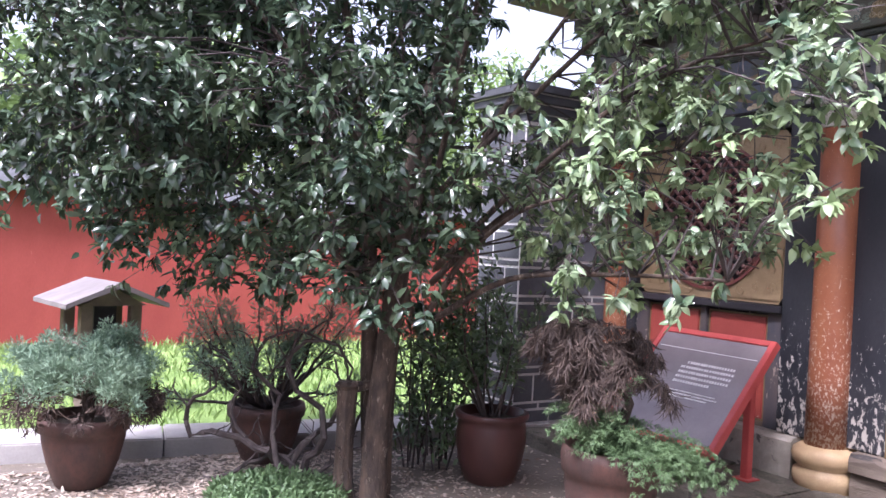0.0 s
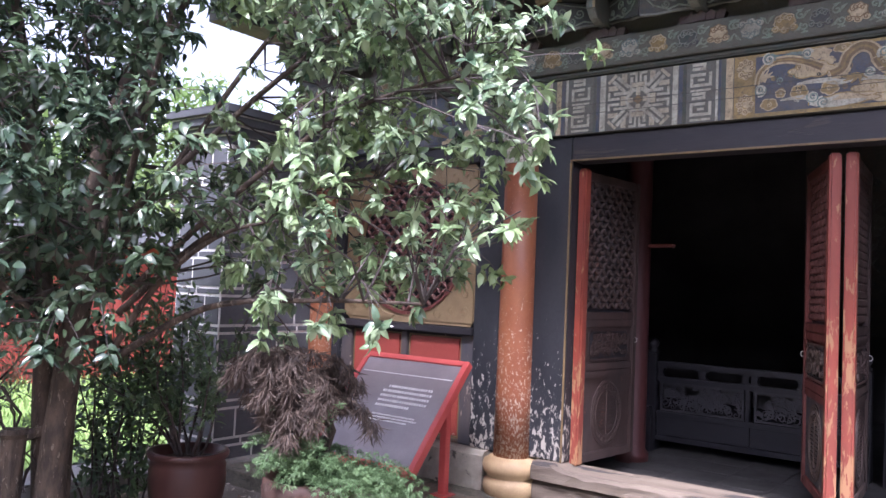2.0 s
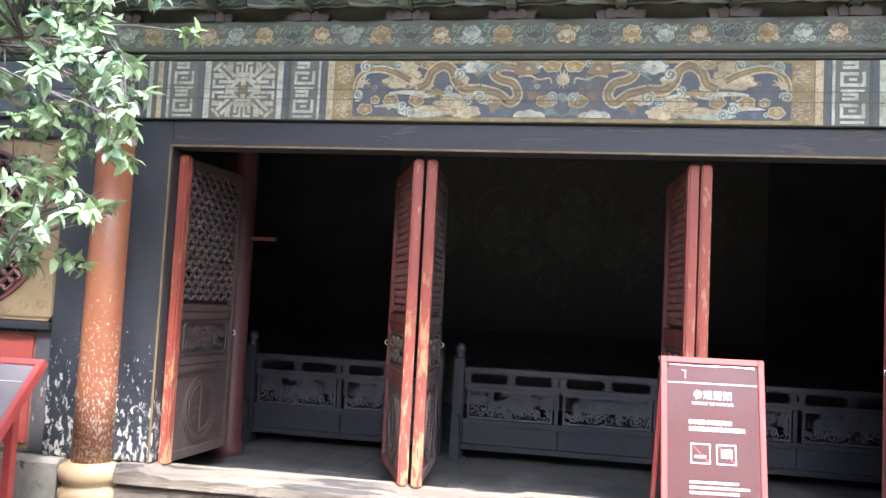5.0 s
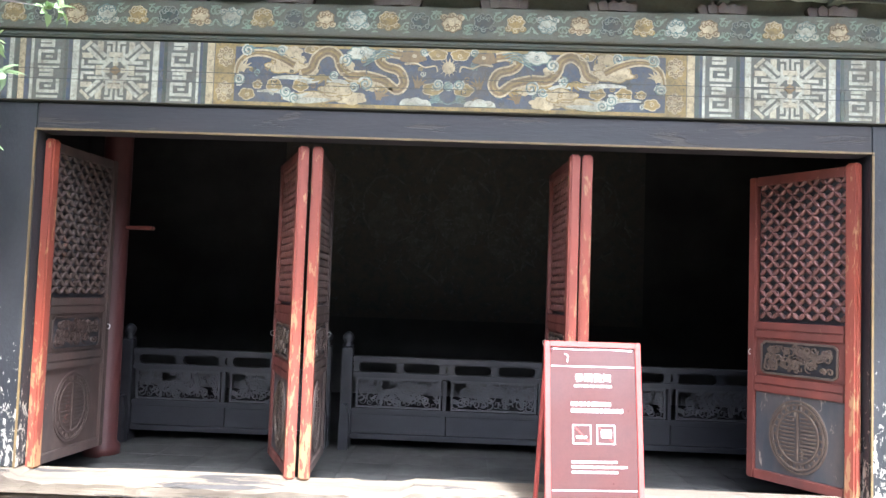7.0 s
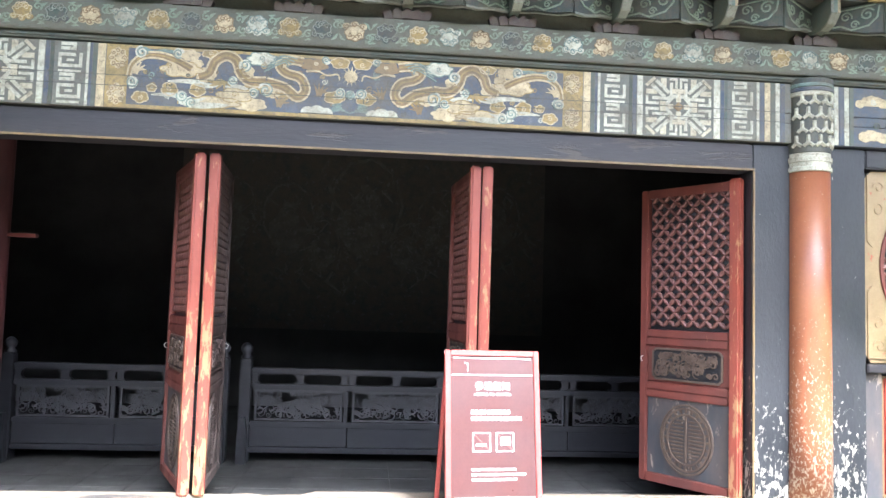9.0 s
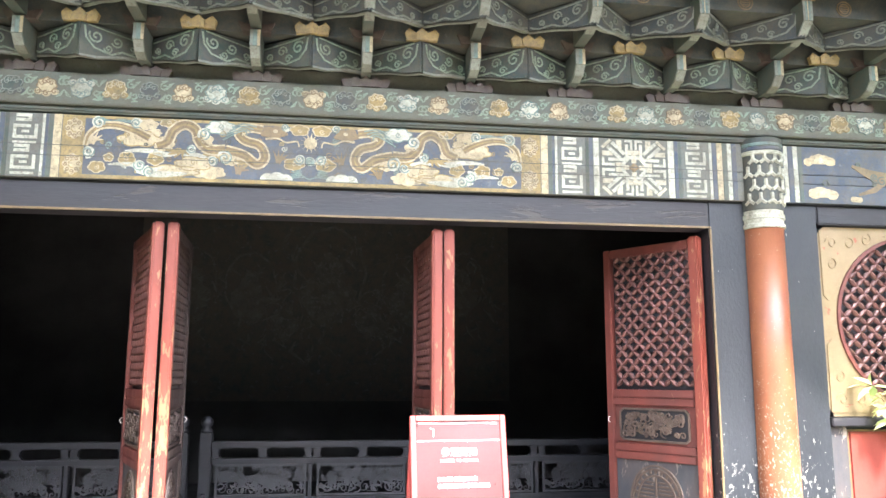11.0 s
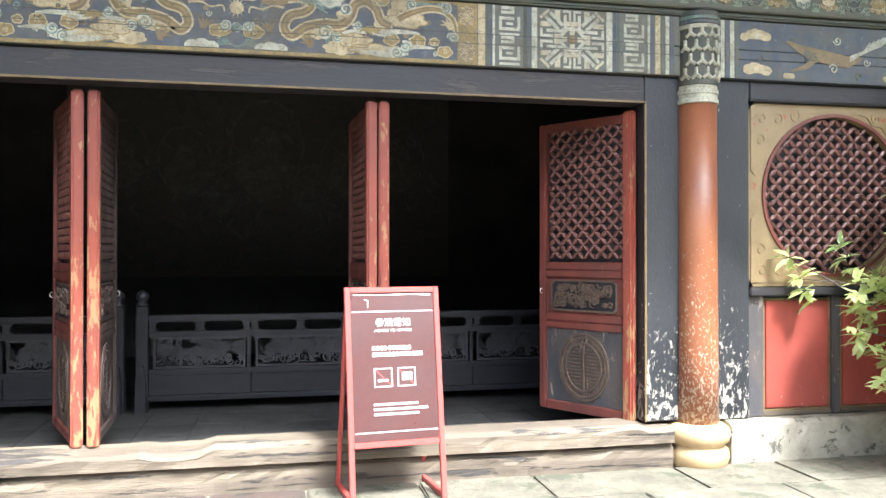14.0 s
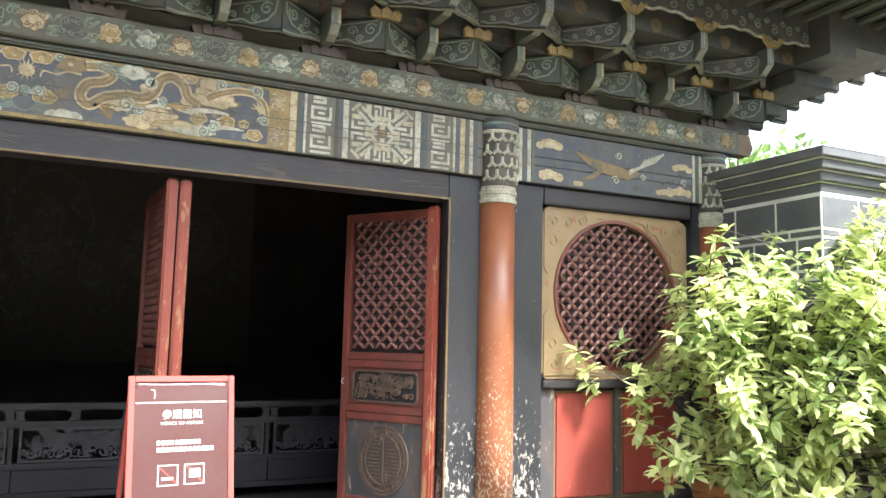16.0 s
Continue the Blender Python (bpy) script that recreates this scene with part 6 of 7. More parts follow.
# ---- stone lantern on the lawn ----
lantern = thing("garden_lantern", "small brown stone lantern with a bleached gabled roof on the lawn", "lantern", at=(-7.75, -4.32, GROUND + 0.02), turn=12)
part("pedestal", boxed(-0.16, 0.16, -0.16, 0.16, 0, 0.62, 0.02), M_POSTBROWN, lantern)
part("shelf", boxed(-0.3, 0.3, -0.3, 0.3, 0.622, 0.68, 0.01), M_POSTBROWN, lantern)
for sx in (-1, 1):
    for sy in (-1, 1):
        part("post", boxed(sx * 0.22 - 0.05, sx * 0.22 + 0.05, sy * 0.22 - 0.05, sy * 0.22 + 0.05, 0.682, 1.0, 0.008), M_POSTBROWN, lantern)
part("core", boxed(-0.1, 0.1, -0.1, 0.1, 0.682, 1.0, 0.0), M_DARKWOOD, lantern, "dark inner box")
for s in (-1, 1):
    bm = bmesh.new()
    o = [(0, 1.22), (s * 0.46, 1.03), (s * 0.46, 0.99), (0, 1.17)]
    prism(bm, o if s < 0 else o[::-1], -0.42, 0.42)
    bmesh.ops.rotate(bm, cent=(0, 0, 0), matrix=Matrix.Rotation(radians(90), 3, "Z"), verts=bm.verts)
    part("roof_slab", bm, M_GREYROOF, lantern, "bleached grey roof board")
bm = bmesh.new()
prism(bm, [(-0.3, 1.002), (0.3, 1.002), (0, 1.16)], -0.3, 0.3)
bmesh.ops.rotate(bm, cent=(0, 0, 0), matrix=Matrix.Rotation(radians(90), 3, "Z"), verts=bm.verts)
part("gable", bm, M_POSTBROWN, lantern)

# ---- plants ----
VIEW, SIDE = Vector((-0.846, 0.533, 0)), Vector((0.533, 0.846, 0))


def pot(bmx, r, h, kind=0):
    """Profile of a thick-rimmed pot, hollow at the top."""
    if kind == 0:
        prof = [(r * 0.55, 0), (r * 0.62, 0.02), (r * 0.82, h * 0.35), (r * 0.95, h * 0.68), (r * 0.96, h * 0.78), (r * 1.03, h * 0.80), (r * 1.05, h * 0.92), (r * 1.02, h), (r * 0.93, h), (r * 0.9, h * 0.86)]
    else:
        prof = [(r * 0.62, 0), (r * 0.7, 0.02), (r * 0.9, h * 0.3), (r * 0.99, h * 0.6), (r * 0.97, h * 0.82), (r * 0.92, h * 0.88), (r * 1.02, h * 0.92), (r * 1.04, h * 0.97), (r * 1.0, h), (r * 0.9, h), (r * 0.87, h * 0.88)]
    return lathe(bmx, prof, seg=36, wobble=r * 0.008)


def potted(name, label, x, y, r, h, kind, mat):
    t = thing(name, label, "potted plant", "potted plants in the courtyard", at=(x, y, GROUND))
    part("pot", pot(bmesh.new(), r, h, kind), mat, t, "round clay pot with a thick rim", smooth=True)
    bm = bmesh.new()
    lathe(bm, [(r * 0.88, h * 0.80), (r * 0.89, h * 0.87), (r * 0.5, h * 0.9), (0.02, h * 0.91)], seg=24)
    part("soil", bm, M_SOIL, t, "dark soil")
    return t


def wander(rnd, p, d, n, step, jitter, lift=0.0):
    pts = [Vector(p)]
    d = Vector(d).normalized()
    for _ in range(n):
        d = (d + Vector((rnd.gauss(0, jitter), rnd.gauss(0, jitter), rnd.gauss(0, jitter) + lift))).normalized()
        pts.append(pts[-1] + d * step)
    return pts


def taper(a, b, n):
    return [a + (b - a) * k / max(1, n - 1) for k in range(n)]


def needles(rng, centres, radii, per, length, width, droop=0.25, up=0.4):
    """Tufts of fine needles over rounded pads."""
    c, q = np.asarray(centres, float), np.asarray(radii, float)
    n = len(c) * per
    i = np.repeat(np.arange(len(c)), per)
    d = rng.normal(0, 1, (n, 3))
    d /= np.linalg.norm(d, axis=1)[:, None]
    P = c[i] + d * q[i][:, None] * (0.45 + 0.55 * rng.random(n))[:, None]
    D = d * 0.8 + rng.normal(0, 0.45, (n, 3)) + np.array([0, 0, up])
    return leaves(P, D, rng.normal(0, 1, (n, 3)) + 1e-3, length * (0.6 + 0.8 * rng.random(n)), np.full(n, width), droop)


def dome(rng, n, c, rx, ry, rz, lo=0.0):
    out = []
    while len(out) < n:
        d = rng.normal(0, 1, 3)
        d /= np.linalg.norm(d)
        if d[2] < lo:
            continue
        k = 0.6 + 0.4 * rng.random()
        out.append((c[0] + d[0] * rx * k, c[1] + d[1] * ry * k, c[2] + d[2] * rz * k))
    return out


# clipped juniper in a large pot
rng = np.random.default_rng(11)
rnd = random.Random(21)
j1 = potted("juniper_pot", "clipped blue-green juniper bonsai in a wide terracotta pot", -5.60, -4.73, 0.275, 0.47, 0, M_CLAY)
bm = bmesh.new()
trunk_pts = [(0, 0, 0.40), (0.03, 0.02, 0.5), (-0.01, 0.0, 0.6), (0.0, 0.02, 0.72)]
tube(bm, trunk_pts, [0.045, 0.04, 0.035, 0.02], 8)
part("trunk", bm, M_BARK, j1)
bm = bmesh.new()
for k in range(14):
    a = k * 2.4
    tube(bm, [(0, 0.01, 0.55 + 0.01 * k), (0.18 * math.cos(a), 0.18 * math.sin(a), 0.62 + 0.01 * k), (0.36 * math.cos(a), 0.36 * math.sin(a), 0.66)], [0.016, 0.011, 0.005], 5)
tagged(part("branch_work", bm, M_BARK, j1, "thin spreading branches"), kind="stuff")
cs = dome(rng, 62, (0, 0, 0.66), 0.47, 0.47, 0.37, -0.18)
leaf_part("foliage", [needles(rng, [tuple(np.array(c) + rng.normal(0, 0.045, 3)) for c in cs for _ in range(4)], 0.03 + 0.045 * rng.random(len(cs) * 4), 95, 0.036, 0.0065)], L_JUNIPER, j1, "blue-green needles")
cs = [(0.40 * math.cos(a), 0.42 * math.sin(a), 0.62 - 0.13 * rng.random()) for a in rng.random(30) * 6.28]
leaf_part("dead_foliage", [needles(rng, cs, np.full(len(cs), 0.07), 70, 0.055, 0.008, 0.6, -0.5)], L_DEAD, j1, "brown dead needles")

# open juniper behind the bare shrub
j2 = potted("juniper_pot", "leggy half-bare juniper in a terracotta pot", -5.75, -3.42, 0.285, 0.44, 0, M_CLAY)
bm = bmesh.new()
tips = []
for k in range(34):
    a, e = rnd.uniform(0, 6.28), rnd.uniform(0.25, 1.2)
    pts = wander(rnd, (0.03 * math.cos(a), 0.03 * math.sin(a), 0.4), (math.cos(a), math.sin(a), e), 8, rnd.uniform(0.09, 0.13), 0.16, 0.08)
    tube(bm, pts, taper(0.018, 0.004, 9), 5)
    tips += [tuple(q) for q in pts[5:]]
tagged(part("branch_work", bm, M_TWIG, j2, "bare grey branches"), kind="stuff")
leaf_part("foliage", [needles(rng, tips, np.full(len(tips), 0.06), 46, 0.05, 0.009)], L_JUNIPER, j2, "thin blue-green needles")
leaf_part("dead_foliage", [needles(rng, [t for t in tips if t[2] < 0.85], np.full(len([t for t in tips if t[2] < 0.85]), 0.06), 14, 0.05, 0.008, 0.4, -0.2)], L_DEAD, j2, "brown dead needles")

# dark shrub in a glazed pot
d1 = potted("shrub_pot", "thin dark-leaved shrub in a glazed brown pot", -4.62, -2.1, 0.265, 0.52, 1, M_CLAYDARK)
bm = bmesh.new()
tips, ways = [], []
for k in range(15):
    a = rnd.uniform(0, 6.28)
    pts = wander(rnd, (0.05 * math.cos(a), 0.05 * math.sin(a), 0.44), (0.5 * math.cos(a), 0.5 * math.sin(a), 1), 9, rnd.uniform(0.08, 0.14), 0.14, 0.03)
    tube(bm, pts, taper(0.011, 0.003, 10), 5)
    tips += [tuple(q) for q in pts[4:]]
    ways += [tuple((pts[-1] - pts[3]).normalized())] * len(pts[4:])
tagged(part("stem_work", bm, M_TWIG, d1, "thin dark stems"), kind="stuff")
leaf_part("foliage", [sprays(rng, tips, ways, 22, 0.065, 0.025, 0.11)], L_DARK, d1, "small dark leaves")

# weeping dead conifer with ferns
d2 = potted("dead_conifer_pot", "weeping conifer gone brown over green fern in a clay pot", -3.02, -2.46, 0.262, 0.68, 0, M_CLAY)
bm = bmesh.new()
tp = [(-0.02, 0, 0.6), (0.02, 0.03, 0.78), (0.06, 0.05, 0.92), (0.03, 0.0, 1.06), (-0.05, -0.04, 1.18), (-0.1, -0.08, 1.28)]
tube(bm, tp, [0.03, 0.03, 0.027, 0.024, 0.018, 0.012], 8)
part("trunk", bm, M_BARK, d2, "dark twisted trunk")
bm = bmesh.new()
cs = []
for k in range(28):
    a = rnd.uniform(0, 6.28)
    s = Vector(tp[rnd.randint(3, 5)])
    pts = [s]
    d = Vector((math.cos(a), math.sin(a), 0.9))
    for q in range(8):
        d = (d + Vector((rnd.gauss(0, 0.1), rnd.gauss(0, 0.1), -0.28))).normalized()
        pts.append(pts[-1] + d * rnd.uniform(0.04, 0.062))
    tube(bm, pts, taper(0.01, 0.003, 9), 5)
    cs += [tuple(q) for q in pts[2:]]
tagged(part("limb_work", bm, M_BARK, d2, "thin drooping limbs"), kind="stuff")
leaf_part("dead_foliage", [needles(rng, cs[::2], np.full(len(cs[::2]), 0.04), 80, 0.075, 0.006, 0.5, -1.6)], L_DEAD, d2, "hanging brown dead needles")
fn, fd = [], []
for k in range(95):
    a = rnd.uniform(0, 6.28)
    rr = rnd.uniform(0.02, 0.2)
    s = Vector((rr * math.cos(a), rr * math.sin(a), 0.62)) + 0.05 * SIDE
    d = Vector((math.cos(a), math.sin(a), 2.6)) + 0.7 * SIDE
    L = rnd.uniform(0.03, 0.062)
    p = s
    for q in range(9):
        d = (d.normalized() + Vector((rnd.gauss(0, 0.08), rnd.gauss(0, 0.08), -0.27))).normalized()
        p = p + d * L
        side = d.cross(Vector((0, 0, 1))).normalized()
        for w in (-1, 1):
            for j in range(1, 5):
                fn.append(tuple(p + side * w * 0.014 * j * (1.1 - q / 10)))
                fd.append(tuple(d * 0.6 + side * w * 0.7))
fn, fd = np.repeat(np.array(fn), 5, 0), np.repeat(np.array(fd), 5, 0)
n = len(fn)
leaf_part("fern", [leaves(fn + rng.normal(0, 0.006, (n, 3)), fd + rng.normal(0, 0.45, (n, 3)), rng.normal(0, 0.4, (n, 3)) + (0, 0, 1), 0.016 + 0.014 * rng.random(n), np.full(n, 0.0045))], L_FERN, d2, "feathery green fern")

# bare gnarled shrub
v = thing("bare_shrub", "leafless gnarled shrub with twisting grey branches", "shrub", at=(-5.03, -3.50, GROUND))
def gnarl(start, d, n, step, r0, depth, out):
    pts = wander(rnd, start, d, n, step, 0.40, 0.10)
    out.append((pts, r0))
    if depth:
        for k in range(2, n, 2):
            dd = (pts[k] - pts[k - 1]).normalized() + Vector((rnd.gauss(0, 0.7), rnd.gauss(0, 0.7), rnd.gauss(0.15, 0.5)))
            gnarl(pts[k], dd, max(4, n - 3), step * 0.85, r0 * (1 - k / n) * 0.8 + 0.003, depth - 1, out)


for run, r0 in ((((0.0, 0.0), (-0.03, 0.14), (-0.14, 0.27), (-0.34, 0.34), (-0.56, 0.35), (-0.70, 0.31), (-0.74, 0.42), (-0.66, 0.60), (-0.52, 0.68), (-0.56, 0.80)), 0.034),
               (((0.03, 0.02), (0.02, 0.16), (-0.12, 0.24), (-0.30, 0.15), (-0.48, 0.06), (-0.60, 0.04)), 0.026),
               (((0.06, 0.0), (0.12, 0.22), (0.24, 0.38), (0.20, 0.55), (0.02, 0.66), (-0.06, 0.84), (0.08, 1.02), (0.30, 1.0), (0.40, 0.84), (0.36, 0.66)), 0.03),
               (((0.02, 0.03), (0.08, 0.3), (0.26, 0.44), (0.36, 0.70), (0.28, 0.9)), 0.028),
               (((-0.02, 0.05), (-0.12, 0.36), (-0.10, 0.62), (-0.28, 0.82), (-0.22, 1.0), (-0.02, 1.08), (0.2, 1.02)), 0.022),
               (((-0.3, 0.34), (-0.42, 0.5), (-0.36, 0.66), (-0.48, 0.86), (-0.66, 0.94)), 0.016),
               (((0.04, 0.02), (0.16, 0.12), (0.3, 0.2), (0.42, 0.36), (0.5, 0.6)), 0.024)):
    pts = [SIDE * u + VIEW * rnd.gauss(0, 0.05) + Vector((0, 0, max(0.02, z))) for u, z in run]
    bm = bmesh.new()
    full = []
    for a, b in zip(pts, pts[1:]):
        full += [a, a.lerp(b, 0.5) + Vector((rnd.gauss(0, 0.014), rnd.gauss(0, 0.014), rnd.gauss(0, 0.014)))]
    full.append(pts[-1])
    tube(bm, full, taper(r0, 0.007, len(full)), 7)
    for k in range(3, len(full), 2):
        strokes = []
        gnarl(full[k], Vector((rnd.gauss(0, 0.6), rnd.gauss(0, 0.6), 0.6)), rnd.randint(4, 7), 0.06, 0.009, 1 if k % 4 == 1 else 0, strokes)
        for q, w in strokes:
            tube(bm, q, taper(w, 0.0025, len(q)), 5)
    part("branch", bm, M_TWIG, v)

stump = thing("stump", "sawn-off brown trunk with a ragged cut", "stump", at=(-4.72, -3.24, GROUND))
bm = bmesh.new()
lathe(bm, [(0.09, 0), (0.07, 0.12), (0.062, 0.4), (0.066, 0.72), (0.085, 0.75), (0.06, 0.775)], seg=12, wobble=0.006)
part("trunk", bm, M_BARK, stump)
bm = bmesh.new()
tube(bm, [(0, 0, 0.73), SIDE * 0.12 + Vector((0, 0, 0.75)), SIDE * 0.2 + Vector((0, 0, 0.78))], [0.045, 0.035, 0.02], 7)
part("branch_stub", bm, M_BARK, stump)

# ---- the large evergreen tree ----
tree = thing("evergreen_tree", "large glossy evergreen tree with several leaning brown trunks", "tree", at=(0, 0, 0))
bm = bmesh.new()
limbs = []
def limb(pts, a, b, seg=9):
    """A smooth curve through the points, tapering from a to b."""
    pts = [Vector(p) for p in pts]
    out = []
    for i in range(len(pts) - 1):
        p0, p1, p2, p3 = pts[max(0, i - 1)], pts[i], pts[i + 1], pts[min(len(pts) - 1, i + 2)]
        for q in range(5):
            t = q / 5
            out.append(0.5 * ((2 * p1) + (p2 - p0) * t + (2 * p0 - 5 * p1 + 4 * p2 - p3) * t * t + (3 * p1 - p0 - 3 * p2 + p3) * t ** 3))
    out.append(pts[-1])
    tube(bm, out, taper(a, b, len(out)), seg)
    limbs.extend(out[5:])


limb([(-4.55, -3.1, GROUND - 0.05), (-4.52, -3.1, 0.5), (-4.38, -3.1, 1.3), (-4.24, -3.1, 2.2), (-4.15, -2.9, 3.0), (-4.15, -2.7, 3.9)], 0.095, 0.03, 12)
limb([(-4.64, -3.05, GROUND), (-4.78, -3.05, 0.7), (-4.72, -3.12, 1.5), (-4.82, -3.2, 2.4), (-4.9, -3.4, 3.6)], 0.075, 0.025)
limb([(-4.6, -3.0, GROUND), (-4.66, -2.95, 0.9), (-4.5, -2.9, 1.9), (-4.45, -2.7, 2.8), (-4.5, -2.3, 3.7)], 0.06, 0.02)
C0 = Vector((-4.35, -2.95, 0))


def reach(u, w, z):
    """The crown leans out of the shade: its far side comes forward and lower."""
    w2 = w - 0.5 * max(0.0, u)
    k = (5.2 + w2) / (5.2 + w)
    return C0 + SIDE * (u * k) + VIEW * w2 + Vector((0, 0, 1.6 + (z - 1.6) * k))



for u, w, z0, z1 in ((-1.2, 0.2, 1.6, 2.9), (-2.3, 0.0, 1.5, 2.3), (-1.9, 0.5, 1.9, 3.4), (-0.7, -0.6, 1.5, 2.6), (0.9, -0.3, 1.45, 1.9), (1.7, 0.1, 1.7, 2.2), (2.2, -0.2, 1.8, 2.7), (1.5, 0.4, 2.1, 3.4),
                     (0.4, -0.8, 2.0, 3.2), (-0.3, 0.7, 1.8, 3.3), (1.9, -0.4, 1.45, 1.5), (-2.5, 0.3, 2.1, 3.0), (2.3, 0.3, 2.3, 3.3), (-1.6, -0.7, 2.0, 3.3)):
    e = reach(u, w, z1)
    e.z = 0
    s = C0 + Vector((0, 0, z0 - 0.35)) + SIDE * 0.05 * u
    limb([s, s + (e - C0) * 0.3 + Vector((0, 0, 0.3 * (z1 - z0) + 0.3)), C0 + (e - C0) * 0.7 + Vector((0, 0, z0 + (z1 - z0) * 0.8)), e + Vector((0, 0, z1))], 0.024, 0.008, 7)
rng = np.random.default_rng(7)
nodes = np.array([tuple(p) for p in limbs])
tips, ways, outer = [], [], []
twigs = bmesh.new()
while len(tips) < 900:
    u, w, z = rng.uniform(-2.9, 2.75), rng.uniform(-1.25, 1.3), rng.uniform(0.95, 4.5)
    q = (u / 2.95) ** 2 + (w / 1.35) ** 2 + ((z - 2.75) / 1.8) ** 2
    if q > 1.05 or (q < 0.25 and rng.random() < 0.5):
        continue
    low = 1.12 if u < -1.0 else (1.0 + 0.2 * u * u if u < 0 else (1.55 if u < 0.75 else 0.86 + 0.10 * abs(u - 1.8)))
    if z < low + 0.25 * rng.random():
        continue
    if 0.25 < u < 1.0 and 2.45 < z < 3.15 and rng.random() < 0.93:
        continue
    if 0.25 < u < 0.75 and z < 2.5 and rng.random() < 0.72:
        continue
    if u > 0.7 and rng.random() < (0.5 if z < 2.6 else 0.35):
        continue
    p = np.array(reach(u, w, z))
    d2n = ((nodes - p) ** 2 * (1, 1, 1.6)).sum(1) + np.where(nodes[:, 2] > z + 0.1, 0.6, 0)
    s = nodes[int(d2n.argmin())]
    L = np.linalg.norm(p - s)
    if L > 1.3:
        continue
    mid = Vector(s) * 0.5 + Vector(p) * 0.5 + Vector(rng.normal(0, 0.06, 3)) + Vector((0, 0, 0.06))
    tube(twigs, [Vector(s), mid, Vector(p)], [0.008, 0.0055, 0.003], 4)
    d = Vector(p) - mid
    tips.append(tuple(p))
    ways.append(tuple(d.normalized()))
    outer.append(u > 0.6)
part("trunk", bm, M_BARK, tree, "brown ridged trunks and limbs", smooth=True)
tagged(part("twig_work", twigs, M_TWIG, tree, "fine grey twigs"), kind="stuff")
tips, ways, outer = np.array(tips), np.array(ways), np.array(outer)
more = []
for k in range(len(tips)):
    for q in range(3):
        e = Vector(tips[k]) + Vector(ways[k]) * rng.uniform(-0.12, 0.08) + Vector(rng.normal(0, 0.11, 3))
        s = Vector(tips[k]) - Vector(ways[k]) * 0.16
        more.append((s, e, outer[k]))
shoots = bmesh.new()
for s, e, o in more:
    tube(shoots, [s, (s + e) / 2 + Vector((0, 0, 0.015)), e], [0.0035, 0.0028, 0.002], 3)
tagged(part("shoot_work", shoots, M_TWIG, tree, "thin leaf-bearing shoots"), kind="stuff")
E = np.array([tuple(e) for s, e, o in more])
Wd = np.array([tuple((e - s).normalized() + Vector((0, 0, 0.15))) for s, e, o in more])
O = np.array([o for s, e, o in more])
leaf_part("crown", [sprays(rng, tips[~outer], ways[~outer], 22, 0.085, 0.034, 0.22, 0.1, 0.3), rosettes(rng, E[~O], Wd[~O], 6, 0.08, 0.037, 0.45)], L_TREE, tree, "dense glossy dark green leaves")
# the outer boughs get the pale leaf colour that imitates their sunlit side
leaf_part("crown_edge", [rosettes(rng, E[O], Wd[O], 7, 0.074, 0.036, 0.45)], L_SUNLIT, tree, "young leaves on the outer boughs, coloured paler as if sunlit")

# thin bamboo-like undergrowth behind the trunks
u1 = thing("undergrowth_shrub", "thin upright shrub with narrow dark leaves", "shrub", at=(-5.15, -2.35, GROUND))
bm = bmesh.new()
tips, ways = [], []
for k in range(17):
    a = rnd.uniform(0, 6.28)
    pts = wander(rnd, (rnd.gauss(0, 0.16), rnd.gauss(0, 0.16), 0), (0.15 * math.cos(a), 0.15 * math.sin(a), 1), 10, rnd.uniform(0.11, 0.19), 0.07, 0.02)
    tube(bm, pts, taper(0.009, 0.003, 11), 5)
    tips += [tuple(q) for q in pts[2:]]
    ways += [(math.cos(a), math.sin(a), 0.2)] * len(pts[2:])
tagged(part("stem_work", bm, M_TWIG, u1), kind="stuff")
leaf_part("foliage", [sprays(rng, tips, ways, 13, 0.085, 0.028, 0.2)], L_DARK, u1)

# bright shrub in a wooden planter
sh = thing("planter_shrub", "tall yellow-green shrub in an orange wooden planter on the terrace", "shrub", at=(5.05, -0.78, 0.0))
for k in range(5):
    part("plank", boxed(0.0, 0.6, 0.0, 0.03, 0.02 + 0.09 * k, 0.105 + 0.09 * k, 0.004), M_PLANTER, sh)
    part("plank", boxed(0.0, 0.03, 0.032, 0.55, 0.02 + 0.09 * k, 0.105 + 0.09 * k, 0.004), M_PLANTER, sh)
part("back_panel", boxed(0.032, 0.6, 0.53, 0.55, 0.02, 0.47, 0.0), M_PLANTER, sh)
part("soil", boxed(0.032, 0.6, 0.032, 0.528, 0.0, 0.43, 0.0), M_SOIL, sh)
for x, y in ((-0.012, -0.012), (0.57, -0.012)):
    part("corner_post", boxed(x, x + 0.04, y, y + 0.04, 0, 0.49, 0.004), M_PLANTER, sh)
bm = bmesh.new()
tips, ways = [], []
rng = np.random.default_rng(3)
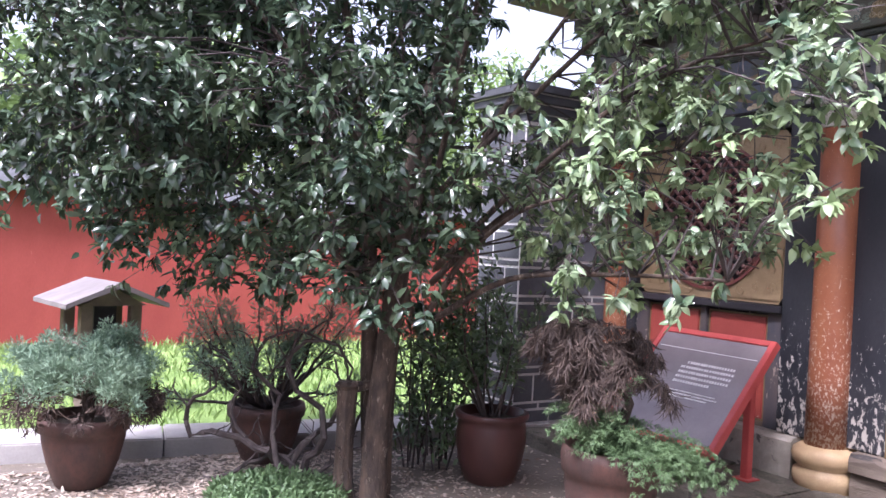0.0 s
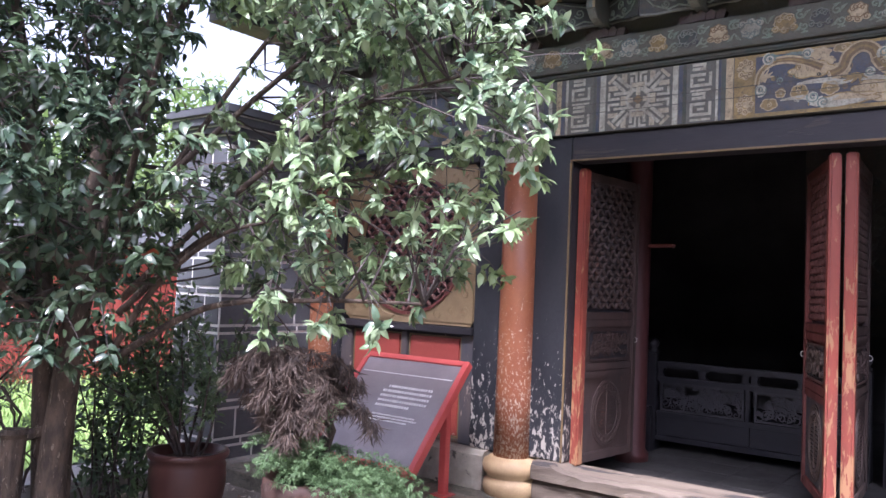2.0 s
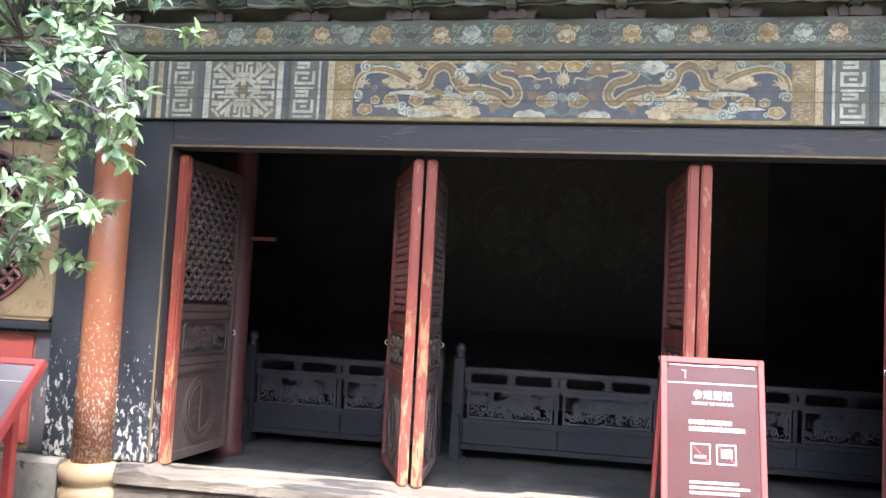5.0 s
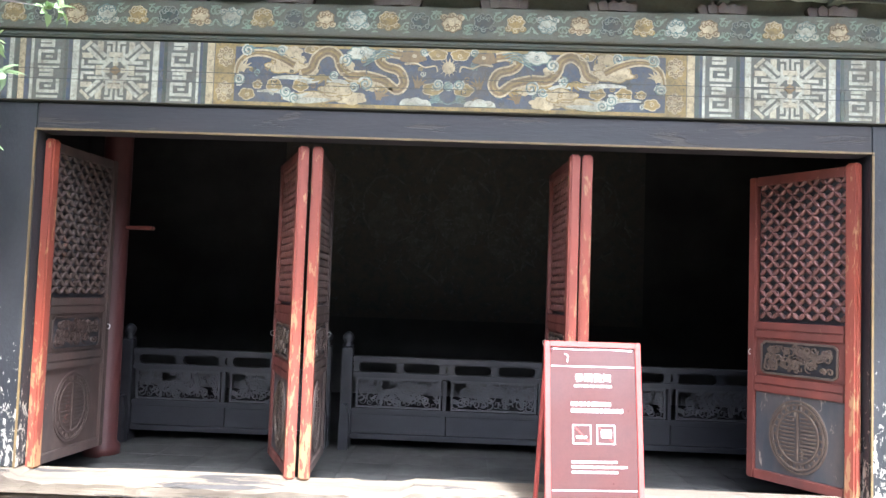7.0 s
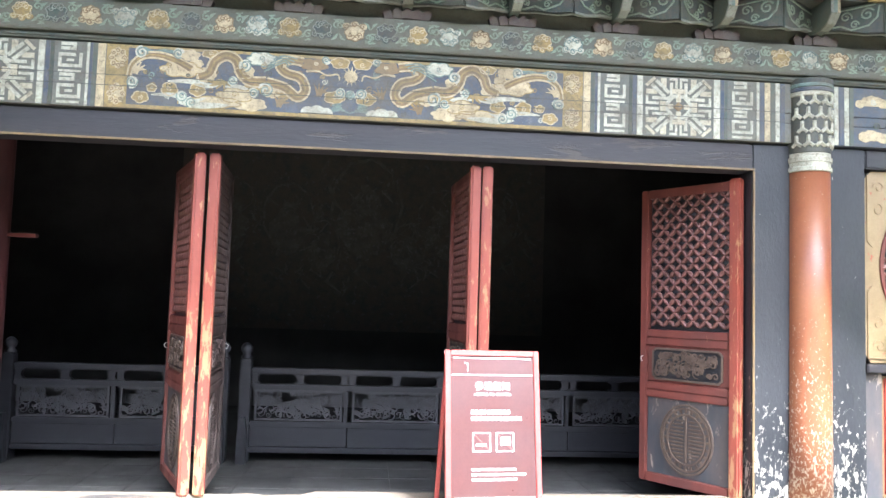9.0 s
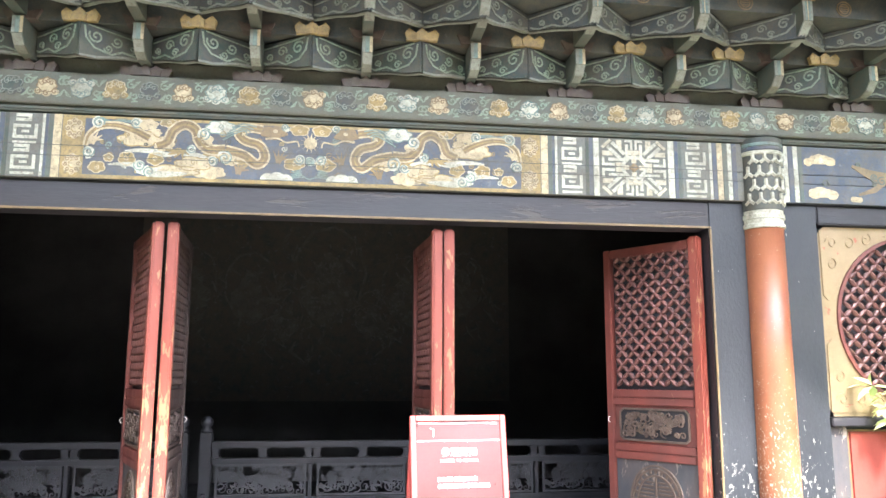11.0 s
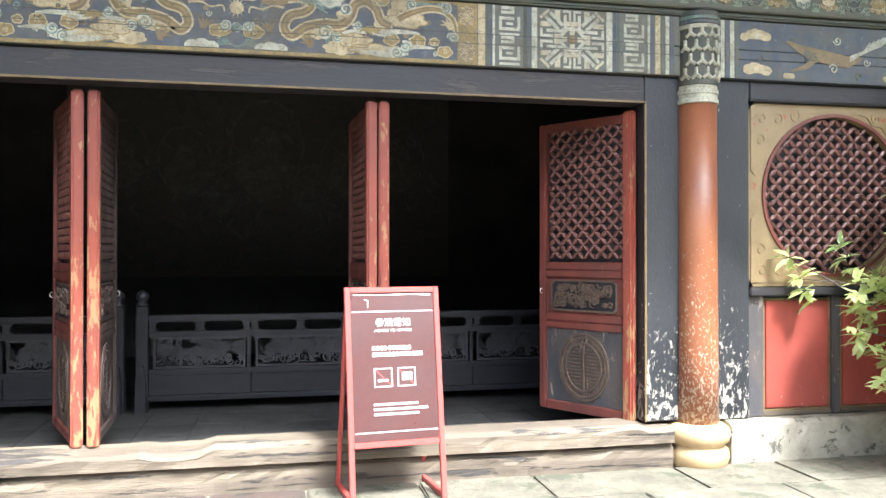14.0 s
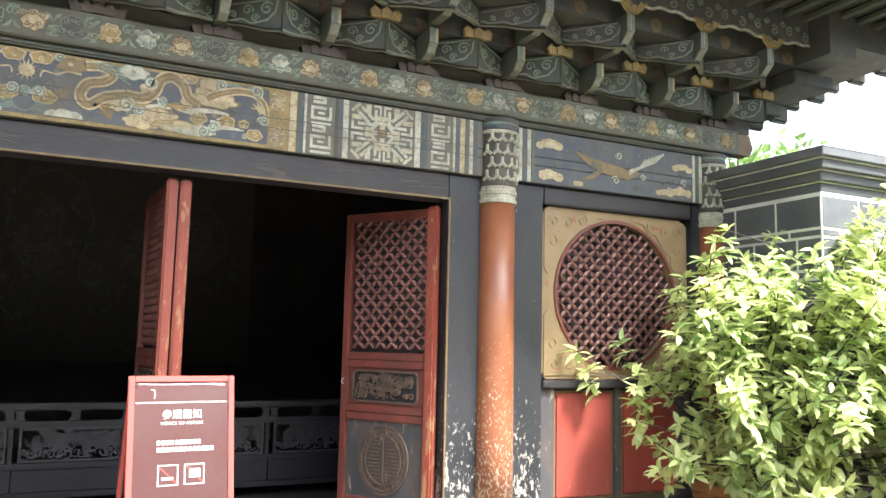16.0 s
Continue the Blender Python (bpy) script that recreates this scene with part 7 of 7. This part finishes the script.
for k in range(430):
    e = Vector((rng.uniform(-0.75, 2.7), rng.uniform(-0.5, 0.55), rng.uniform(0.45, 2.5)))
    q = ((e.x - 0.9) / 1.85) ** 2 + ((e.y - 0.05) / 0.75) ** 2 + ((e.z - 1.35) / 1.15) ** 2
    if q > 1.0:
        continue
    e.y -= 0.78 * min(1.0, max(0.0, (e.x + 0.3) / 0.6))
    s = Vector((0.3 + rng.normal(0, 0.08), 0.27 + rng.normal(0, 0.08), 0.4))
    m1 = s * 0.55 + e * 0.45 + Vector((0, 0, 0.1))
    tube(bm, [s, Vector((0.33, 0.1, min(e.z, 0.9))) * 0.6 + m1 * 0.4, m1, e], [0.014, 0.011, 0.008, 0.004], 5)
    d = (e - m1).normalized()
    for j in range(3):
        tip = e + Vector(rng.normal(0, 0.1, 3)) * j + d * 0.05
        tube(bm, [e - d * 0.08, (e + tip) / 2, tip], [0.005, 0.004, 0.003], 4)
        tips.append(tuple(tip))
        ways.append(tuple((d + Vector((0, 0, 0.5))).normalized()))
tagged(part("stem_work", bm, M_TWIG, sh, "thin brown stems"), kind="stuff")
leaf_part("foliage", [rosettes(rng, tips, ways, 6, 0.125, 0.05, 0.2, 3)], L_BRIGHT, sh, "long yellow-green leaves")

# trees beyond the garden wall
def far_tree(x, y, h, rx, seed, leaf=0.22):
    t = thing("garden_tree", "green broadleaf tree beyond the courtyard wall", "tree", "trees beyond the wall", at=(x, y, GROUND))
    rr = np.random.default_rng(seed)
    bm = bmesh.new()
    tube(bm, [(0, 0, 0), (0.1, 0, h * 0.3), (0, 0.1, h * 0.6), (0.1, 0, h * 0.9)], [0.16, 0.13, 0.09, 0.03], 8)
    tips, ways = [], []
    for k in range(190):
        d = rr.normal(0, 1, 3)
        d /= np.linalg.norm(d)
        e = np.array([d[0] * rx, d[1] * rx, h * 0.66 + d[2] * h * 0.42]) * (1, 1, 1) * np.array([1, 1, 1])
        e = np.array([0, 0, h * 0.6]) + (e - np.array([0, 0, h * 0.6])) * rr.uniform(0.5, 1.0)
        if k % 5 == 0:
            tube(bm, [(0.05, 0.05, max(h * 0.25, e[2] - 1.0)), tuple(e * (0.5, 0.5, 1) - np.array([0, 0, 0.3])), tuple(e)], [0.04, 0.02, 0.008], 5)
        tips.append(tuple(e))
        ways.append(tuple(d))
    part("trunk", bm, M_BARK, t)
    leaf_part("crown", [sprays(rr, tips, ways, 22, leaf, leaf * 0.42, 0.42)], L_FAR, t)
    return t


for k, (x, y, h, rx) in enumerate(((-15, -8.5, 6, 2.4), (-14.6, -5.2, 5.2, 2.2), (-15.4, -1.6, 6.2, 2.6), (-14.8, 2.0, 5.4, 2.2), (-16, 5.6, 6.4, 2.6), (-9.5, 9.0, 6, 2.4), (10.5, 4.5, 5.0, 2.0))):
    far_tree(x, y, h, rx, 40 + k)

# low ground cover at the foot of the shrubs
rng = np.random.default_rng(9)
n = 5200
a, q = rng.random(n) * 6.28, np.sqrt(rng.random(n))
P = np.stack([-4.83 + 0.46 * q * np.cos(a), -3.65 + 0.46 * q * np.sin(a), GROUND + 0.20 * rng.random(n) * (1 - q * 0.7)], 1)
tagged(leaf_part("ground_cover", [leaves(P, rng.normal(0, 0.7, (n, 3)) + (0, 0, 0.5), rng.normal(0, 0.5, (n, 3)) + (0, 0, 1), 0.03 + 0.03 * rng.random(n), np.full(n, 0.018))], L_FERN, None),
       "small bright green ground cover", "ground cover", kind="stuff")
n = 9000
P = np.stack([np.clip(-5.2 + 0.75 * rng.normal(0, 1, n), -5.95, 0), -4.1 + 1.1 * rng.normal(0, 1, n), np.full(n, GROUND + 0.006)], 1)
tagged(leaf_part("leaf_litter", [leaves(P, rng.normal(0, 1, (n, 3)) * (1, 1, 0.15), rng.normal(0, 0.3, (n, 3)) + (0, 0, 1), 0.03 + 0.04 * rng.random(n), 0.012 + 0.012 * rng.random(n))], leafy("dry_litter", (0.18, 0.12, 0.08), (0.55, 0.47, 0.38), 0.8, 0.05), None),
       "pale dry leaves and chips scattered on the earth", "leaf litter", kind="stuff")

# ---- kerb, paving and bricks, piece by piece ----
def slab(name, parent, mat, x0, x1, y0, y1, z0, z1, bevel=0.008, sink=0.0, turn=0.0):
    ob = part(name, boxed(x0, x1, y0, y1, z0, z1, bevel), mat, parent)
    return ob


kerb = thing("kerb", "pale stone kerb between earth and lawn", "kerb", kind="structure", at=(-6.22, -3.6, GROUND), turn=-11)
r = random.Random(8)
y = -6.0
while y < 5.0:
    L = r.uniform(0.9, 1.4)
    part("kerb_stone", boxed(-0.24, 0.24, y + 0.006, y + L - 0.006, -0.05, 0.145 + r.uniform(-0.006, 0.006), 0.012), M_KERB, kerb)
    y += L
# terrace paving: a course of edge stones and a course against the sill
x = -6.55
while x < 7.3:
    L = r.uniform(0.85, 1.5)
    part("edge_stone", boxed(x + 0.005, min(7.38, x + L) - 0.005, -1.18, -0.70, -0.16, r.uniform(-0.004, 0.003), 0.006), M_SLAB, terrace)
    x += L
x = -6.55
while x < 7.3:
    L = r.uniform(0.6, 1.1)
    xb = min(7.38, x + L)
    # stones left of the notice: damp, and coloured darker for the shade there
    wet_shaded = -1.1 < x + L / 2 < 0.35
    part("paving_stone", boxed(x + 0.004, xb - 0.004, -0.692, -0.165, -0.10, r.uniform(-0.006, 0.0), 0.012), M_WETSHADE if wet_shaded else M_SLAB, terrace)
    x += L
# floor tiles inside the hall
tile = None
for i in range(14):
    for j in range(5):
        if tile is None:
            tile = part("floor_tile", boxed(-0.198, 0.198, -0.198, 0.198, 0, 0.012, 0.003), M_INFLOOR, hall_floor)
            o = tile
        else:
            o = shared("floor_tile", tile, Matrix(), hall_floor)
        o.matrix_basis = pose(-2.6 + 0.4 * i, 0.34 + 0.4 * j, 0.1205)

# grey bricks with white joints on the end walls
def brick_mesh(w, h, d=0.005):
    me = part("brick", boxed(-w / 2, w / 2, -d, 0, -h / 2, h / 2, 0.0), M_BRICK)
    return me


kinds = {}
def lay(parent, origin, along, length, turn, z0, z1):
    z, row = z0, 0
    while z < z1 - 0.02:
        h = (0.235, 0.042)[row % 2]
        h = min(h, z1 - z)
        x = -0.2 * ((row // 2) % 2) if row % 2 == 0 else -0.3
        step = 0.43 if row % 2 == 0 else 0.60
        while x < length - 0.02:
            a, b = max(0, x), min(length, x + step)
            if b - a > 0.05:
                key = (round(b - a - 0.024, 2), round(h, 3))
                if key not in kinds:
                    kinds[key] = brick_mesh(b - a - 0.024, h)
                    o = kinds[key]
                    o.parent = parent
                else:
                    o = shared("brick", kinds[key], Matrix(), parent)
                o.matrix_basis = pose(*(Vector(origin) + Vector(along) * ((a + b) / 2) + Vector((0, 0, z + h / 2))), 0, 0, turn)
            x += step
        z += h + 0.024
        row += 1


lay(pier_r, (5.50, -1.18, 0), (0, 1, 0), 2.0, -90, GROUND + 0.01, 2.75)
lay(pier_r, (5.50, -1.18, 0), (1, 0, 0), 2.1, 0, GROUND + 0.01, 2.75)
lay(pier_l, (-5.58, -1.18, 0), (0, 1, 0), 2.0, 90, GROUND + 0.01, 2.75)
lay(pier_l, (-6.22, -1.18, 0), (1, 0, 0), 0.64, 0, GROUND + 0.01, 2.75)
